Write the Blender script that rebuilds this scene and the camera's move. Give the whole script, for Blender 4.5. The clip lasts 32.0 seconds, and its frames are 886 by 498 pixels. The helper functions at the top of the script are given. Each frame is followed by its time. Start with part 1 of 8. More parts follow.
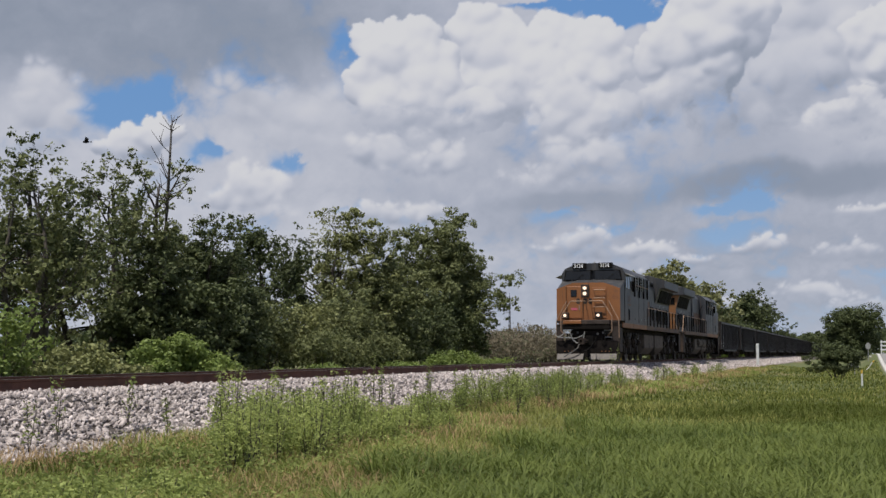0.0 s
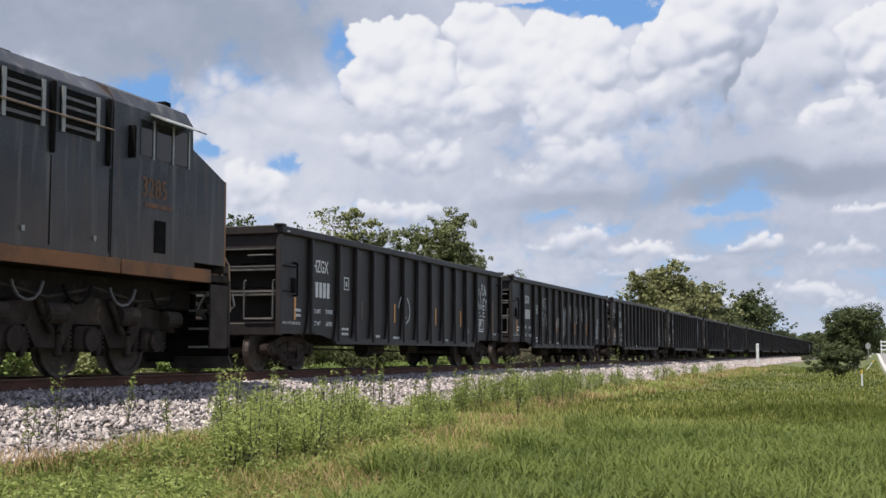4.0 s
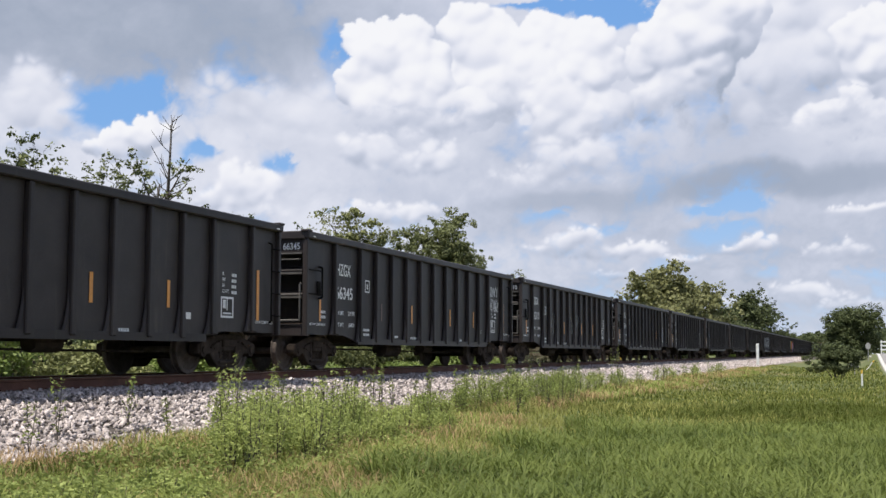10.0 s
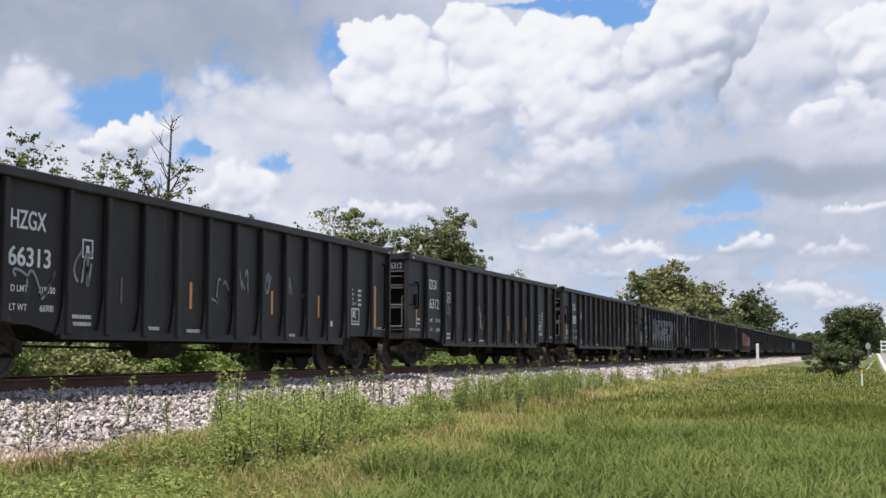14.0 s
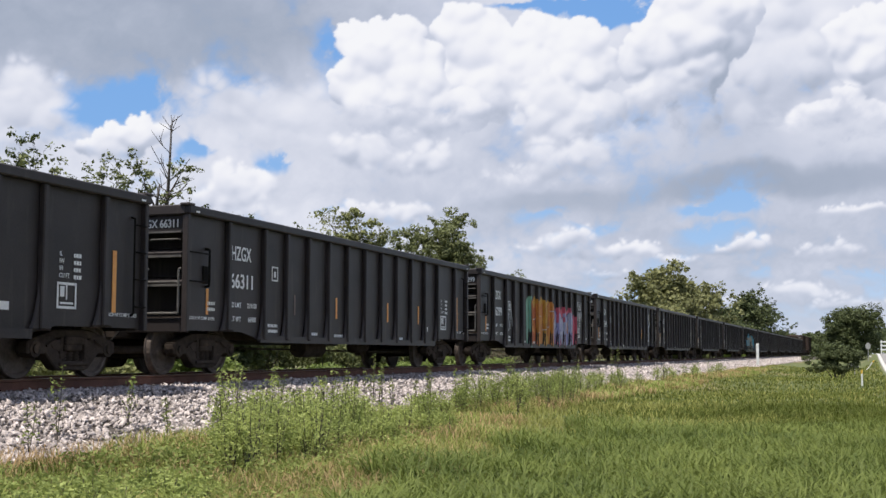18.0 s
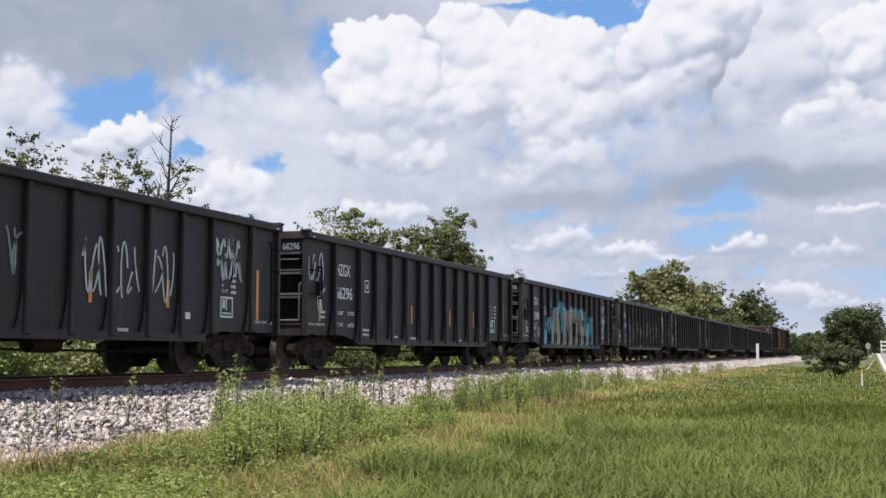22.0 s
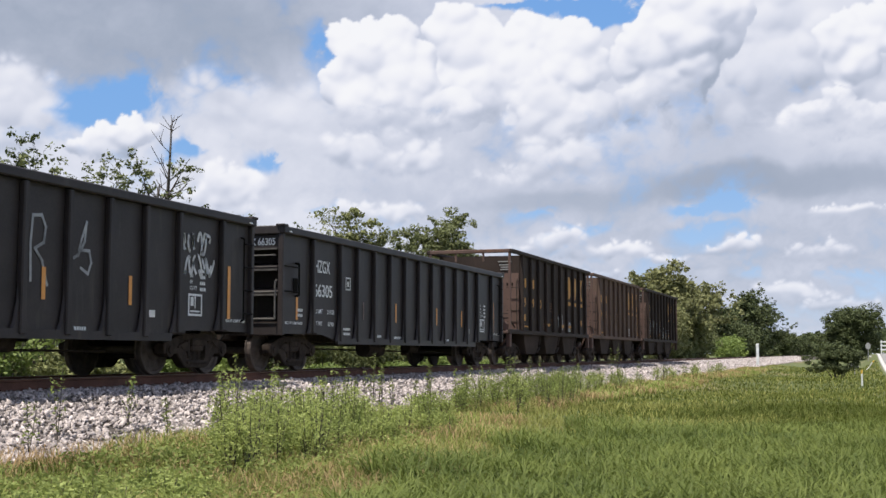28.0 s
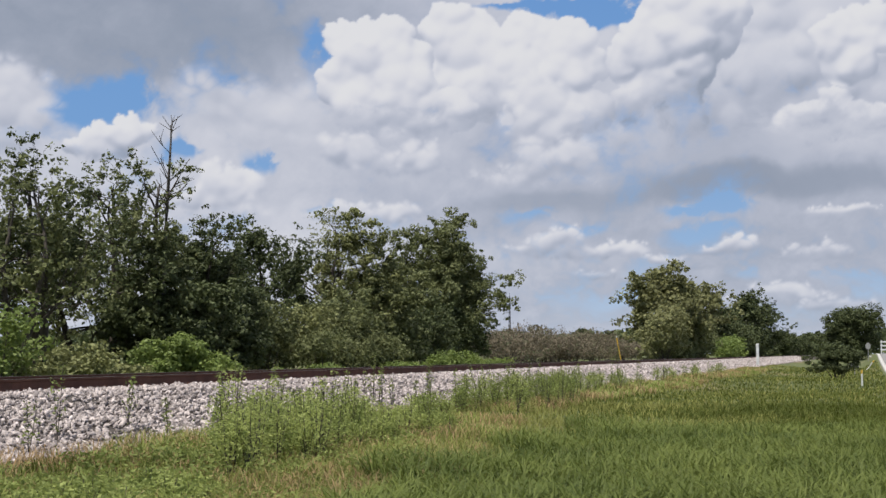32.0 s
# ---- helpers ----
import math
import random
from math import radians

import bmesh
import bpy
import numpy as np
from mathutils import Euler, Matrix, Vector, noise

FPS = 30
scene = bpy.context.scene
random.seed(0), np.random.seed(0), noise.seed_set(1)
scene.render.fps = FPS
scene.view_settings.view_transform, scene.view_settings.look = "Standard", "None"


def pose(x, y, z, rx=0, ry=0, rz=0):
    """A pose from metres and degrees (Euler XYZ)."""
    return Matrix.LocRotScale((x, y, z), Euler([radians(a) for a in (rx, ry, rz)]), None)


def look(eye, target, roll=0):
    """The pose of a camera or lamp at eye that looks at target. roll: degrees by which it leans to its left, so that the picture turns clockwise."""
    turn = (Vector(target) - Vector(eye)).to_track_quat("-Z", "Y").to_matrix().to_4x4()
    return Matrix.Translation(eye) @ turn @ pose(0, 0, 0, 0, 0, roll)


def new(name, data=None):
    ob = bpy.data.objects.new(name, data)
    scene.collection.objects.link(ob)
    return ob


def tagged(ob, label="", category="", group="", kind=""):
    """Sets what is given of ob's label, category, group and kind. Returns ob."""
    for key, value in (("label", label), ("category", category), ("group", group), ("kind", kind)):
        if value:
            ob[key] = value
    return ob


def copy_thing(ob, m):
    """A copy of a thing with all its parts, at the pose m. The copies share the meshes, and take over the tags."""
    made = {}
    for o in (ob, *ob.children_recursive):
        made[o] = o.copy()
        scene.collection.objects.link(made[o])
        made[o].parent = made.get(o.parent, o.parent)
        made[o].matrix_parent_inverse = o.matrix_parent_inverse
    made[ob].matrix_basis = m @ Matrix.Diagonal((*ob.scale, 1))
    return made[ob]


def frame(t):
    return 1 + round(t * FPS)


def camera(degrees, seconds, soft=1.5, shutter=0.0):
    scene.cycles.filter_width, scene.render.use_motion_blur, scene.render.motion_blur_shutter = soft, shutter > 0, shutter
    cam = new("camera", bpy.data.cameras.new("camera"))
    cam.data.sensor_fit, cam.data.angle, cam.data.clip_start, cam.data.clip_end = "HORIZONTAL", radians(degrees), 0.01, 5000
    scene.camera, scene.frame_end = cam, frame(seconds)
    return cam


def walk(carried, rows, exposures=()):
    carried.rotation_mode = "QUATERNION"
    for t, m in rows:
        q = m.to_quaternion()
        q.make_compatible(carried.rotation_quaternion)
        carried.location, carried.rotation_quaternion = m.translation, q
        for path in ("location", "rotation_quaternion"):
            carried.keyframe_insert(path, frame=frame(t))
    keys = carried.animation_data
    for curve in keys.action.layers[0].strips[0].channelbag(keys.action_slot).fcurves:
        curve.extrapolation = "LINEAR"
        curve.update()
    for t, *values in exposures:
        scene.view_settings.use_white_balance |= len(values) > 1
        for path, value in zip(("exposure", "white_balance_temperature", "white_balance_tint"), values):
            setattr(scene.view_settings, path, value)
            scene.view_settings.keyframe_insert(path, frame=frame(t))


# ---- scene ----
# ---------------------------------------------------------------- camera
EYE = Vector((0.0, -12.87, 0.384))
HEADING, PITCH = radians(19.03), radians(4.906)
AIM = Vector((math.cos(HEADING) * math.cos(PITCH), math.sin(HEADING) * math.cos(PITCH), math.sin(PITCH)))
cam = camera(39.94, 32.0, soft=1.5)
STAND = look(EYE, EYE + 100 * AIM)
walk(cam, [(0.0, STAND), (32.0, STAND)],
     [(0.0, 0.05), (2.2, 0.06), (3.0, 0.34), (4.0, 0.46), (6.0, 0.55), (28.5, 0.55), (30.0, 0.58), (31.0, 0.62), (31.6, 0.54), (32.0, 0.22)])

# ---------------------------------------------------------------- world, sun
SUN_WAY = Vector((-0.30, 0.17, 1.0)).normalized()
world = bpy.data.worlds.new("sky_world")
scene.world = world
world.use_nodes = True
wn = world.node_tree
sky = wn.nodes.new("ShaderNodeTexSky")
sky.sky_type = 'NISHITA'
sky.sun_disc = False
sky.sun_elevation = math.asin(SUN_WAY.z)
sky.sun_rotation = math.atan2(SUN_WAY.x, SUN_WAY.y)
sky.air_density, sky.dust_density = 1.0, 1.2
wn.links.new(sky.outputs[0], wn.nodes["Background"].inputs[0])
wn.nodes["Background"].inputs[1].default_value = 0.085
sun = new("sun", bpy.data.lights.new("sun", 'SUN'))
sun.data.energy = 4.4
sun.data.angle = radians(0.53)
sun.data.color = (1.0, 0.955, 0.875)
sun.matrix_world = look(SUN_WAY * 50, (0, 0, 0))


# ---------------------------------------------------------------- materials
def shader(name):
    m = bpy.data.materials.new(name)
    m.use_nodes = True
    t = m.node_tree
    return m, t, t.nodes["Principled BSDF"]


def surface(name, dark, light, scale=6.0, rough=0.7, metal=0.0, bump=0.15, fine=60.0, wear=None, wear_amount=0.5,
            per_object=0.0, per_island=0.0, spec=0.4, streak=False):
    """Two scales of colour noise between dark and light, optional wear colour in blotches or vertical streaks, fine relief."""
    m, t, b = shader(name)
    n, l = t.nodes.new, t.links.new
    co = n("ShaderNodeTexCoord")
    info = n("ShaderNodeObjectInfo")
    shift = n("ShaderNodeVectorMath"); shift.operation = 'ADD'
    far = n("ShaderNodeMath"); far.operation = 'MULTIPLY'; far.inputs[1].default_value = 37.0
    l(info.outputs["Random"], far.inputs[0])
    l(co.outputs["Object"], shift.inputs[0]); l(far.outputs[0], shift.inputs[1])
    big = n("ShaderNodeTexNoise"); big.inputs["Scale"].default_value = scale; big.inputs["Detail"].default_value = 5
    small = n("ShaderNodeTexNoise"); small.inputs["Scale"].default_value = fine; small.inputs["Detail"].default_value = 3
    l(shift.outputs[0], big.inputs["Vector"]); l(shift.outputs[0], small.inputs["Vector"])
    both = n("ShaderNodeMix"); both.inputs[0].default_value = 0.4
    l(big.outputs[0], both.inputs[2]); l(small.outputs[0], both.inputs[3])
    ramp = n("ShaderNodeValToRGB")
    ramp.color_ramp.elements[0].position, ramp.color_ramp.elements[1].position = 0.32, 0.68
    ramp.color_ramp.elements[0].color, ramp.color_ramp.elements[1].color = (*dark, 1), (*light, 1)
    l(both.outputs[0], ramp.inputs[0])
    col = ramp.outputs[0]
    if wear:
        w = n("ShaderNodeTexNoise"); w.inputs["Scale"].default_value = scale * 0.8; w.inputs["Detail"].default_value = 8
        w.inputs["Roughness"].default_value = 0.7
        if streak:
            mp = n("ShaderNodeMapping"); mp.inputs["Scale"].default_value = (3.0, 3.0, 0.35)
            l(shift.outputs[0], mp.inputs[0]); l(mp.outputs[0], w.inputs["Vector"])
        else:
            l(shift.outputs[0], w.inputs["Vector"])
        wr = n("ShaderNodeValToRGB")
        wr.color_ramp.elements[0].position, wr.color_ramp.elements[1].position = 0.68 - 0.3 * wear_amount, 0.85 - 0.25 * wear_amount
        l(w.outputs[0], wr.inputs[0])
        mx = n("ShaderNodeMix"); mx.data_type = 'RGBA'
        l(wr.outputs[0], mx.inputs[0]); l(col, mx.inputs[6]); mx.inputs[7].default_value = (*wear, 1)
        col = mx.outputs[2]
    for amount, source in ((per_object, "object"), (per_island, "island")):
        if amount:
            hs = n("ShaderNodeHueSaturation")
            mr = n("ShaderNodeMapRange"); mr.inputs[3].default_value, mr.inputs[4].default_value = 1 - amount, 1 + amount
            if source == "object":
                l(info.outputs["Random"], mr.inputs[0])
            else:
                l(n("ShaderNodeNewGeometry").outputs["Random Per Island"], mr.inputs[0])
            l(mr.outputs[0], hs.inputs["Value"]); l(col, hs.inputs["Color"])
            col = hs.outputs[0]
    l(col, b.inputs["Base Color"])
    b.inputs["Roughness"].default_value, b.inputs["Metallic"].default_value = rough, metal
    b.inputs["Specular IOR Level"].default_value = spec
    if bump:
        bp = n("ShaderNodeBump"); bp.inputs["Strength"].default_value = bump; bp.inputs["Distance"].default_value = 0.02
        l(both.outputs[0], bp.inputs["Height"]); l(bp.outputs[0], b.inputs["Normal"])
    return m


def leafy(name, dark, light, through_amount=0.25, dry=None, dry_share=0.0, rough=0.55, spec=0.4):
    """Leaf or blade: each island its own tone between dark and light; some light passes through."""
    m, t, b = shader(name)
    n, l = t.nodes.new, t.links.new
    geo = n("ShaderNodeNewGeometry")
    ramp = n("ShaderNodeValToRGB")
    ramp.color_ramp.elements[0].color, ramp.color_ramp.elements[1].color = (*dark, 1), (*light, 1)
    if dry:
        e = ramp.color_ramp.elements.new(1 - dry_share); e.color = (*light, 1)
        ramp.color_ramp.elements[1].position = 1 - dry_share
        ramp.color_ramp.elements[2].color = (*dry, 1)
        ramp.color_ramp.elements[2].position = min(1.0, 1 - dry_share + 0.03)
    co = n("ShaderNodeTexCoord")
    patch = n("ShaderNodeTexNoise"); patch.inputs["Scale"].default_value = 0.55; patch.inputs["Detail"].default_value = 3
    l(co.outputs["Object"], patch.inputs["Vector"])
    ad = n("ShaderNodeMath"); ad.operation = 'MULTIPLY_ADD'; ad.inputs[1].default_value = 1.3; ad.inputs[2].default_value = -0.37
    l(patch.outputs[0], ad.inputs[0])
    sm = n("ShaderNodeMath"); sm.operation = 'ADD'; sm.use_clamp = True
    less = n("ShaderNodeMath"); less.operation = 'MULTIPLY'; less.inputs[1].default_value = 0.4
    l(geo.outputs["Random Per Island"], less.inputs[0])
    l(less.outputs[0], sm.inputs[0]); l(ad.outputs[0], sm.inputs[1])
    l(sm.outputs[0], ramp.inputs[0])
    l(ramp.outputs[0], b.inputs["Base Color"])
    b.inputs["Roughness"].default_value = rough
    b.inputs["Specular IOR Level"].default_value = spec
    tr = n("ShaderNodeBsdfTranslucent"); l(ramp.outputs[0], tr.inputs[0])
    mix = n("ShaderNodeMixShader"); mix.inputs[0].default_value = through_amount
    l(b.outputs[0], mix.inputs[1]); l(tr.outputs[0], mix.inputs[2])
    l(mix.outputs[0], t.nodes["Material Output"].inputs[0])
    return m


def glow(name, colour, strength):
    m, t, b = shader(name)
    b.inputs["Base Color"].default_value = (*colour, 1)
    b.inputs["Emission Color"].default_value = (*colour, 1)
    b.inputs["Emission Strength"].default_value = strength
    return m


CAR_BLACK = surface("black_car_paint", (0.027, 0.0228, 0.0225), (0.047, 0.039, 0.038), 1.6, 0.46, 0, 0.06, 40, (0.07, 0.06, 0.052), 0.4, 0.2, spec=0.2, streak=True)
UNDER = surface("grimy_steel", (0.026, 0.0205, 0.0175), (0.075, 0.058, 0.048), 5, 0.85, 0.1, 0.3, 70, (0.12, 0.085, 0.062), 0.4, spec=0.1)
LOCO_UNDER = surface("oily_dark_steel", (0.017, 0.0135, 0.0115), (0.064, 0.05, 0.041), 3, 0.8, 0.05, 0.3, 70, (0.13, 0.095, 0.072), 0.4, spec=0.1)
TANK = surface("dusty_brown_tank", (0.085, 0.068, 0.057), (0.135, 0.11, 0.094), 2, 0.85, 0, 0.15, 50, (0.03, 0.026, 0.024), 0.5, spec=0.15)
WHEEL = surface("brown_wheel_steel", (0.06, 0.046, 0.039), (0.15, 0.12, 0.104), 7, 0.6, 0.2, 0.2, 60, (0.05, 0.042, 0.038), 0.5, spec=0.2)
RUST = surface("rusted_car_side", (0.082, 0.054, 0.042), (0.155, 0.1, 0.076), 0.8, 0.75, 0.02, 0.12, 35, (0.055, 0.04, 0.034), 0.45, 0.08, spec=0.2)
RUST_END = surface("rust_brown_end", (0.085, 0.05, 0.04), (0.14, 0.084, 0.066), 1.2, 0.8, 0.02, 0.12, 40, (0.06, 0.042, 0.036), 0.4, 0.1)
def engine_paint(name, dark, light, pale, dust):
    """Weathered locomotive paint: broad fading, pale and brown runs down the sides, road dust thickest along the sill."""
    m = surface(name, dark, light, 0.9, 0.5, 0, 0.08, 30, None, 0, 0.06, spec=0.35)
    t = m.node_tree
    n, l = t.nodes.new, t.links.new
    b = t.nodes["Principled BSDF"]
    col = b.inputs["Base Color"].links[0].from_socket
    co = n("ShaderNodeTexCoord")
    mp = n("ShaderNodeMapping"); mp.inputs["Scale"].default_value = (2.6, 2.6, 0.22)
    l(co.outputs["Object"], mp.inputs[0])
    runs = n("ShaderNodeTexNoise"); runs.inputs["Scale"].default_value = 1.7; runs.inputs["Detail"].default_value = 7
    l(mp.outputs[0], runs.inputs["Vector"])
    for low, high, tint, most in ((0.54, 0.72, pale, 0.55), (0.30, 0.44, dust, 0.5)):
        r = n("ShaderNodeMapRange"); r.inputs[1].default_value, r.inputs[2].default_value = low, high
        r.inputs[3].default_value, r.inputs[4].default_value = (0.0, most) if tint == pale else (most, 0.0)
        l(runs.outputs[0], r.inputs[0])
        mx = n("ShaderNodeMix"); mx.data_type = 'RGBA'
        l(r.outputs[0], mx.inputs[0]); l(col, mx.inputs[6]); mx.inputs[7].default_value = (*tint, 1)
        col = mx.outputs[2]
    sep = n("ShaderNodeSeparateXYZ"); l(co.outputs["Object"], sep.inputs[0])
    rise = n("ShaderNodeMapRange"); rise.inputs[1].default_value, rise.inputs[2].default_value = 1.7, 3.3
    rise.inputs[3].default_value, rise.inputs[4].default_value = 0.75, 0.0
    l(sep.outputs["Z"], rise.inputs[0])
    broad = n("ShaderNodeTexNoise"); broad.inputs["Scale"].default_value = 1.1; broad.inputs["Detail"].default_value = 6
    l(co.outputs["Object"], broad.inputs["Vector"])
    times = n("ShaderNodeMath"); times.operation = 'MULTIPLY'; times.use_clamp = True
    twice = n("ShaderNodeMath"); twice.operation = 'MULTIPLY'; twice.inputs[1].default_value = 1.7
    l(broad.outputs[0], twice.inputs[0]); l(twice.outputs[0], times.inputs[0]); l(rise.outputs[0], times.inputs[1])
    mx = n("ShaderNodeMix"); mx.data_type = 'RGBA'
    l(times.outputs[0], mx.inputs[0]); l(col, mx.inputs[6]); mx.inputs[7].default_value = (*dust, 1)
    l(mx.outputs[2], b.inputs["Base Color"])
    return m


BLUE = engine_paint("faded_dark_blue_paint", (0.024, 0.026, 0.03), (0.058, 0.058, 0.06), (0.125, 0.112, 0.104), (0.098, 0.07, 0.055))
GREY_BLUE = engine_paint("sooty_grey_paint", (0.018, 0.02, 0.025), (0.078, 0.08, 0.09), (0.22, 0.2, 0.19), (0.115, 0.078, 0.058))
ORANGE = surface("faded_orange_paint", (0.23, 0.09, 0.031), (0.32, 0.13, 0.047), 0.9, 0.5, 0, 0.06, 40, (0.15, 0.07, 0.045), 0.3)
STRIPE = surface("orange_sill_paint", (0.17, 0.07, 0.028), (0.3, 0.125, 0.042), 1.2, 0.6, 0, 0.06, 40, (0.06, 0.044, 0.036), 0.55)
LETTER_ORANGE = surface("dull_orange_lettering", (0.13, 0.06, 0.035), (0.25, 0.11, 0.05), 2, 0.65, 0, 0.05, 40, (0.05, 0.045, 0.044), 0.8, streak=True)
LETTER_YELLOW = surface("yellow_lettering", (0.44, 0.2, 0.035), (0.62, 0.3, 0.058), 2.5, 0.6, 0, 0.04, 40, (0.2, 0.1, 0.045), 0.3)
LETTER_WHITE = surface("white_stencil_paint", (0.62, 0.62, 0.61), (0.82, 0.82, 0.81), 5, 0.6, 0, 0.03)
SPRAY_WHITE = surface("white_spray_paint", (0.4, 0.4, 0.41), (0.75, 0.75, 0.76), 4, 0.6, 0, 0.03)
REFLECT = surface("orange_reflector_tape", (0.62, 0.25, 0.05), (0.75, 0.34, 0.08), 9, 0.4, 0, 0.03)
GLASS_DARK = surface("dark_cab_glass", (0.006, 0.007, 0.009), (0.014, 0.016, 0.02), 1.2, 0.06, 0, 0.0, spec=0.4)
BLACK = surface("matt_black_metal", (0.006, 0.0055, 0.005), (0.015, 0.0135, 0.0125), 5, 0.85, 0, 0.1, spec=0.06)
PALE_METAL = surface("worn_pale_steel", (0.25, 0.25, 0.24), (0.42, 0.41, 0.39), 6, 0.5, 0.3, 0.05)
HANDRAIL = surface("worn_tan_handrail", (0.24, 0.15, 0.1), (0.46, 0.32, 0.22), 5, 0.55, 0.1, 0.05)
WHITE_PAINT = surface("white_painted_concrete", (0.6, 0.6, 0.58), (0.82, 0.82, 0.8), 3, 0.8, 0, 0.1, wear=(0.35, 0.34, 0.3), wear_amount=0.25)
YELLOW = surface("yellow_plastic", (0.55, 0.33, 0.03), (0.7, 0.45, 0.05), 4, 0.5, 0, 0.03)
LAMP_LIT = glow("lit_headlight", (1.0, 0.78, 0.6), 0.8)
BAY_PAINT = surface("sooty_brown_bay", (0.03, 0.022, 0.018), (0.062, 0.045, 0.036), 1.6, 0.85, 0, 0.15, 40, (0.1, 0.06, 0.045), 0.3, streak=True, spec=0.1)
RAIL_STEEL = surface("rusty_brown_rail", (0.075, 0.033, 0.022), (0.16, 0.072, 0.048), 3, 0.8, 0.05, 0.2, 50, (0.16, 0.075, 0.045), 0.35)
RAIL_HEAD = surface("worn_rail_head", (0.2, 0.16, 0.13), (0.33, 0.28, 0.24), 3, 0.35, 0.7, 0.05)
TIE_WOOD = surface("creosoted_tie", (0.03, 0.022, 0.018), (0.085, 0.068, 0.055), 4, 0.9, 0, 0.4, 50)
STONE = surface("pinkish_white_ballast", (0.19, 0.162, 0.153), (0.58, 0.51, 0.485), 9, 0.9, 0, 0.5, 60, None, 0, 0, 0.5, spec=0.15)
# bed colour is darkened to paint the shade in gaps between stones
SHADED_BED = surface("ballast_bed", (0.03, 0.026, 0.023), (0.15, 0.13, 0.12), 14, 0.95, 0, 1.0, 30, spec=0.1)
ASPHALT = surface("grey_road_surface", (0.2, 0.19, 0.185), (0.3, 0.285, 0.275), 0.8, 0.9, 0, 0.2, 40)
BARK = surface("grey_brown_bark", (0.035, 0.028, 0.022), (0.1, 0.085, 0.07), 5, 0.95, 0, 0.6, 40)
DEAD = surface("dead_grey_branch", (0.05, 0.045, 0.04), (0.12, 0.105, 0.095), 5, 0.95, 0, 0.5, 40)

# the ground: soil seen between blades, green to straw
def ground_material():
    m, t, b = shader("grassy_soil")
    n, l = t.nodes.new, t.links.new
    co = n("ShaderNodeTexCoord")
    big = n("ShaderNodeTexNoise"); big.inputs["Scale"].default_value = 0.12; big.inputs["Detail"].default_value = 6
    mid = n("ShaderNodeTexNoise"); mid.inputs["Scale"].default_value = 3.0; mid.inputs["Detail"].default_value = 6
    l(co.outputs["Object"], big.inputs["Vector"]); l(co.outputs["Object"], mid.inputs["Vector"])
    r1 = n("ShaderNodeValToRGB")
    r1.color_ramp.elements[0].position, r1.color_ramp.elements[1].position = 0.3, 0.7
    r1.color_ramp.elements[0].color, r1.color_ramp.elements[1].color = (0.055, 0.07, 0.018, 1), (0.115, 0.13, 0.036, 1)
    l(mid.outputs[0], r1.inputs[0])
    r2 = n("ShaderNodeValToRGB")
    r2.color_ramp.elements[0].position, r2.color_ramp.elements[1].position = 0.56, 0.72
    l(big.outputs[0], r2.inputs[0])
    mx = n("ShaderNodeMix"); mx.data_type = 'RGBA'
    l(r2.outputs[0], mx.inputs[0]); l(r1.outputs[0], mx.inputs[6]); mx.inputs[7].default_value = (0.2, 0.155, 0.075, 1)
    l(mx.outputs[2], b.inputs["Base Color"])
    b.inputs["Roughness"].default_value = 0.95
    bp = n("ShaderNodeBump"); bp.inputs["Strength"].default_value = 0.6; bp.inputs["Distance"].default_value = 0.05
    l(mid.outputs[0], bp.inputs["Height"]); l(bp.outputs[0], b.inputs["Normal"])
    return m


SOIL = ground_material()
GRASS = leafy("mown_grass_blade", (0.044, 0.062, 0.011), (0.14, 0.163, 0.034), 0.36, (0.3, 0.27, 0.11), 0.06, 0.7, 0.12)
PALE_GRASS = leafy("pale_grass_blade", (0.115, 0.13, 0.035), (0.345, 0.34, 0.108), 0.36, (0.36, 0.28, 0.13), 0.14, 0.7, 0.12)
LONG_GRASS = leafy("long_grass_blade", (0.046, 0.075, 0.014), (0.22, 0.258, 0.066), 0.38, (0.33, 0.28, 0.13), 0.08, 0.6, 0.2)
STRAW = leafy("dry_straw_blade", (0.2, 0.13, 0.062), (0.42, 0.3, 0.16), 0.3, (0.22, 0.27, 0.07), 0.5, 0.7, 0.15)
WEED = leafy("weed_leaf", (0.17, 0.215, 0.055), (0.54, 0.59, 0.2), 0.45, (0.42, 0.33, 0.13), 0.14, 0.6, 0.2)
WEED_DARK = leafy("dark_weed_leaf", (0.125, 0.165, 0.042), (0.34, 0.39, 0.115), 0.35, None, 0.0, 0.6, 0.2)
LEAF_DARK = leafy("dark_tree_leaf", (0.028, 0.037, 0.014), (0.14, 0.166, 0.068), 0.2, rough=0.6, spec=0.2)
LEAF_MID = leafy("mid_tree_leaf", (0.055, 0.066, 0.024), (0.25, 0.27, 0.115), 0.24, rough=0.6, spec=0.2)
LEAF_OLIVE = leafy("olive_tree_leaf", (0.085, 0.095, 0.034), (0.33, 0.34, 0.14), 0.22, rough=0.6, spec=0.2)
FAR_OLIVE = leafy("sunlit_olive_leaf", (0.095, 0.1, 0.042), (0.31, 0.31, 0.135), 0.25, rough=0.6, spec=0.2)
VERGE = leafy("pale_verge_blade", (0.15, 0.19, 0.05), (0.42, 0.45, 0.165), 0.35, (0.38, 0.32, 0.16), 0.1, 0.7, 0.15)
LEAF_BRIGHT = leafy("bright_bush_leaf", (0.085, 0.125, 0.026), (0.29, 0.36, 0.1), 0.35, None, 0.0, 0.55, 0.25)
BRUSH = leafy("grey_brown_brush_leaf", (0.11, 0.092, 0.066), (0.22, 0.185, 0.13), 0.25, (0.14, 0.15, 0.085), 0.35, 0.8, 0.1)


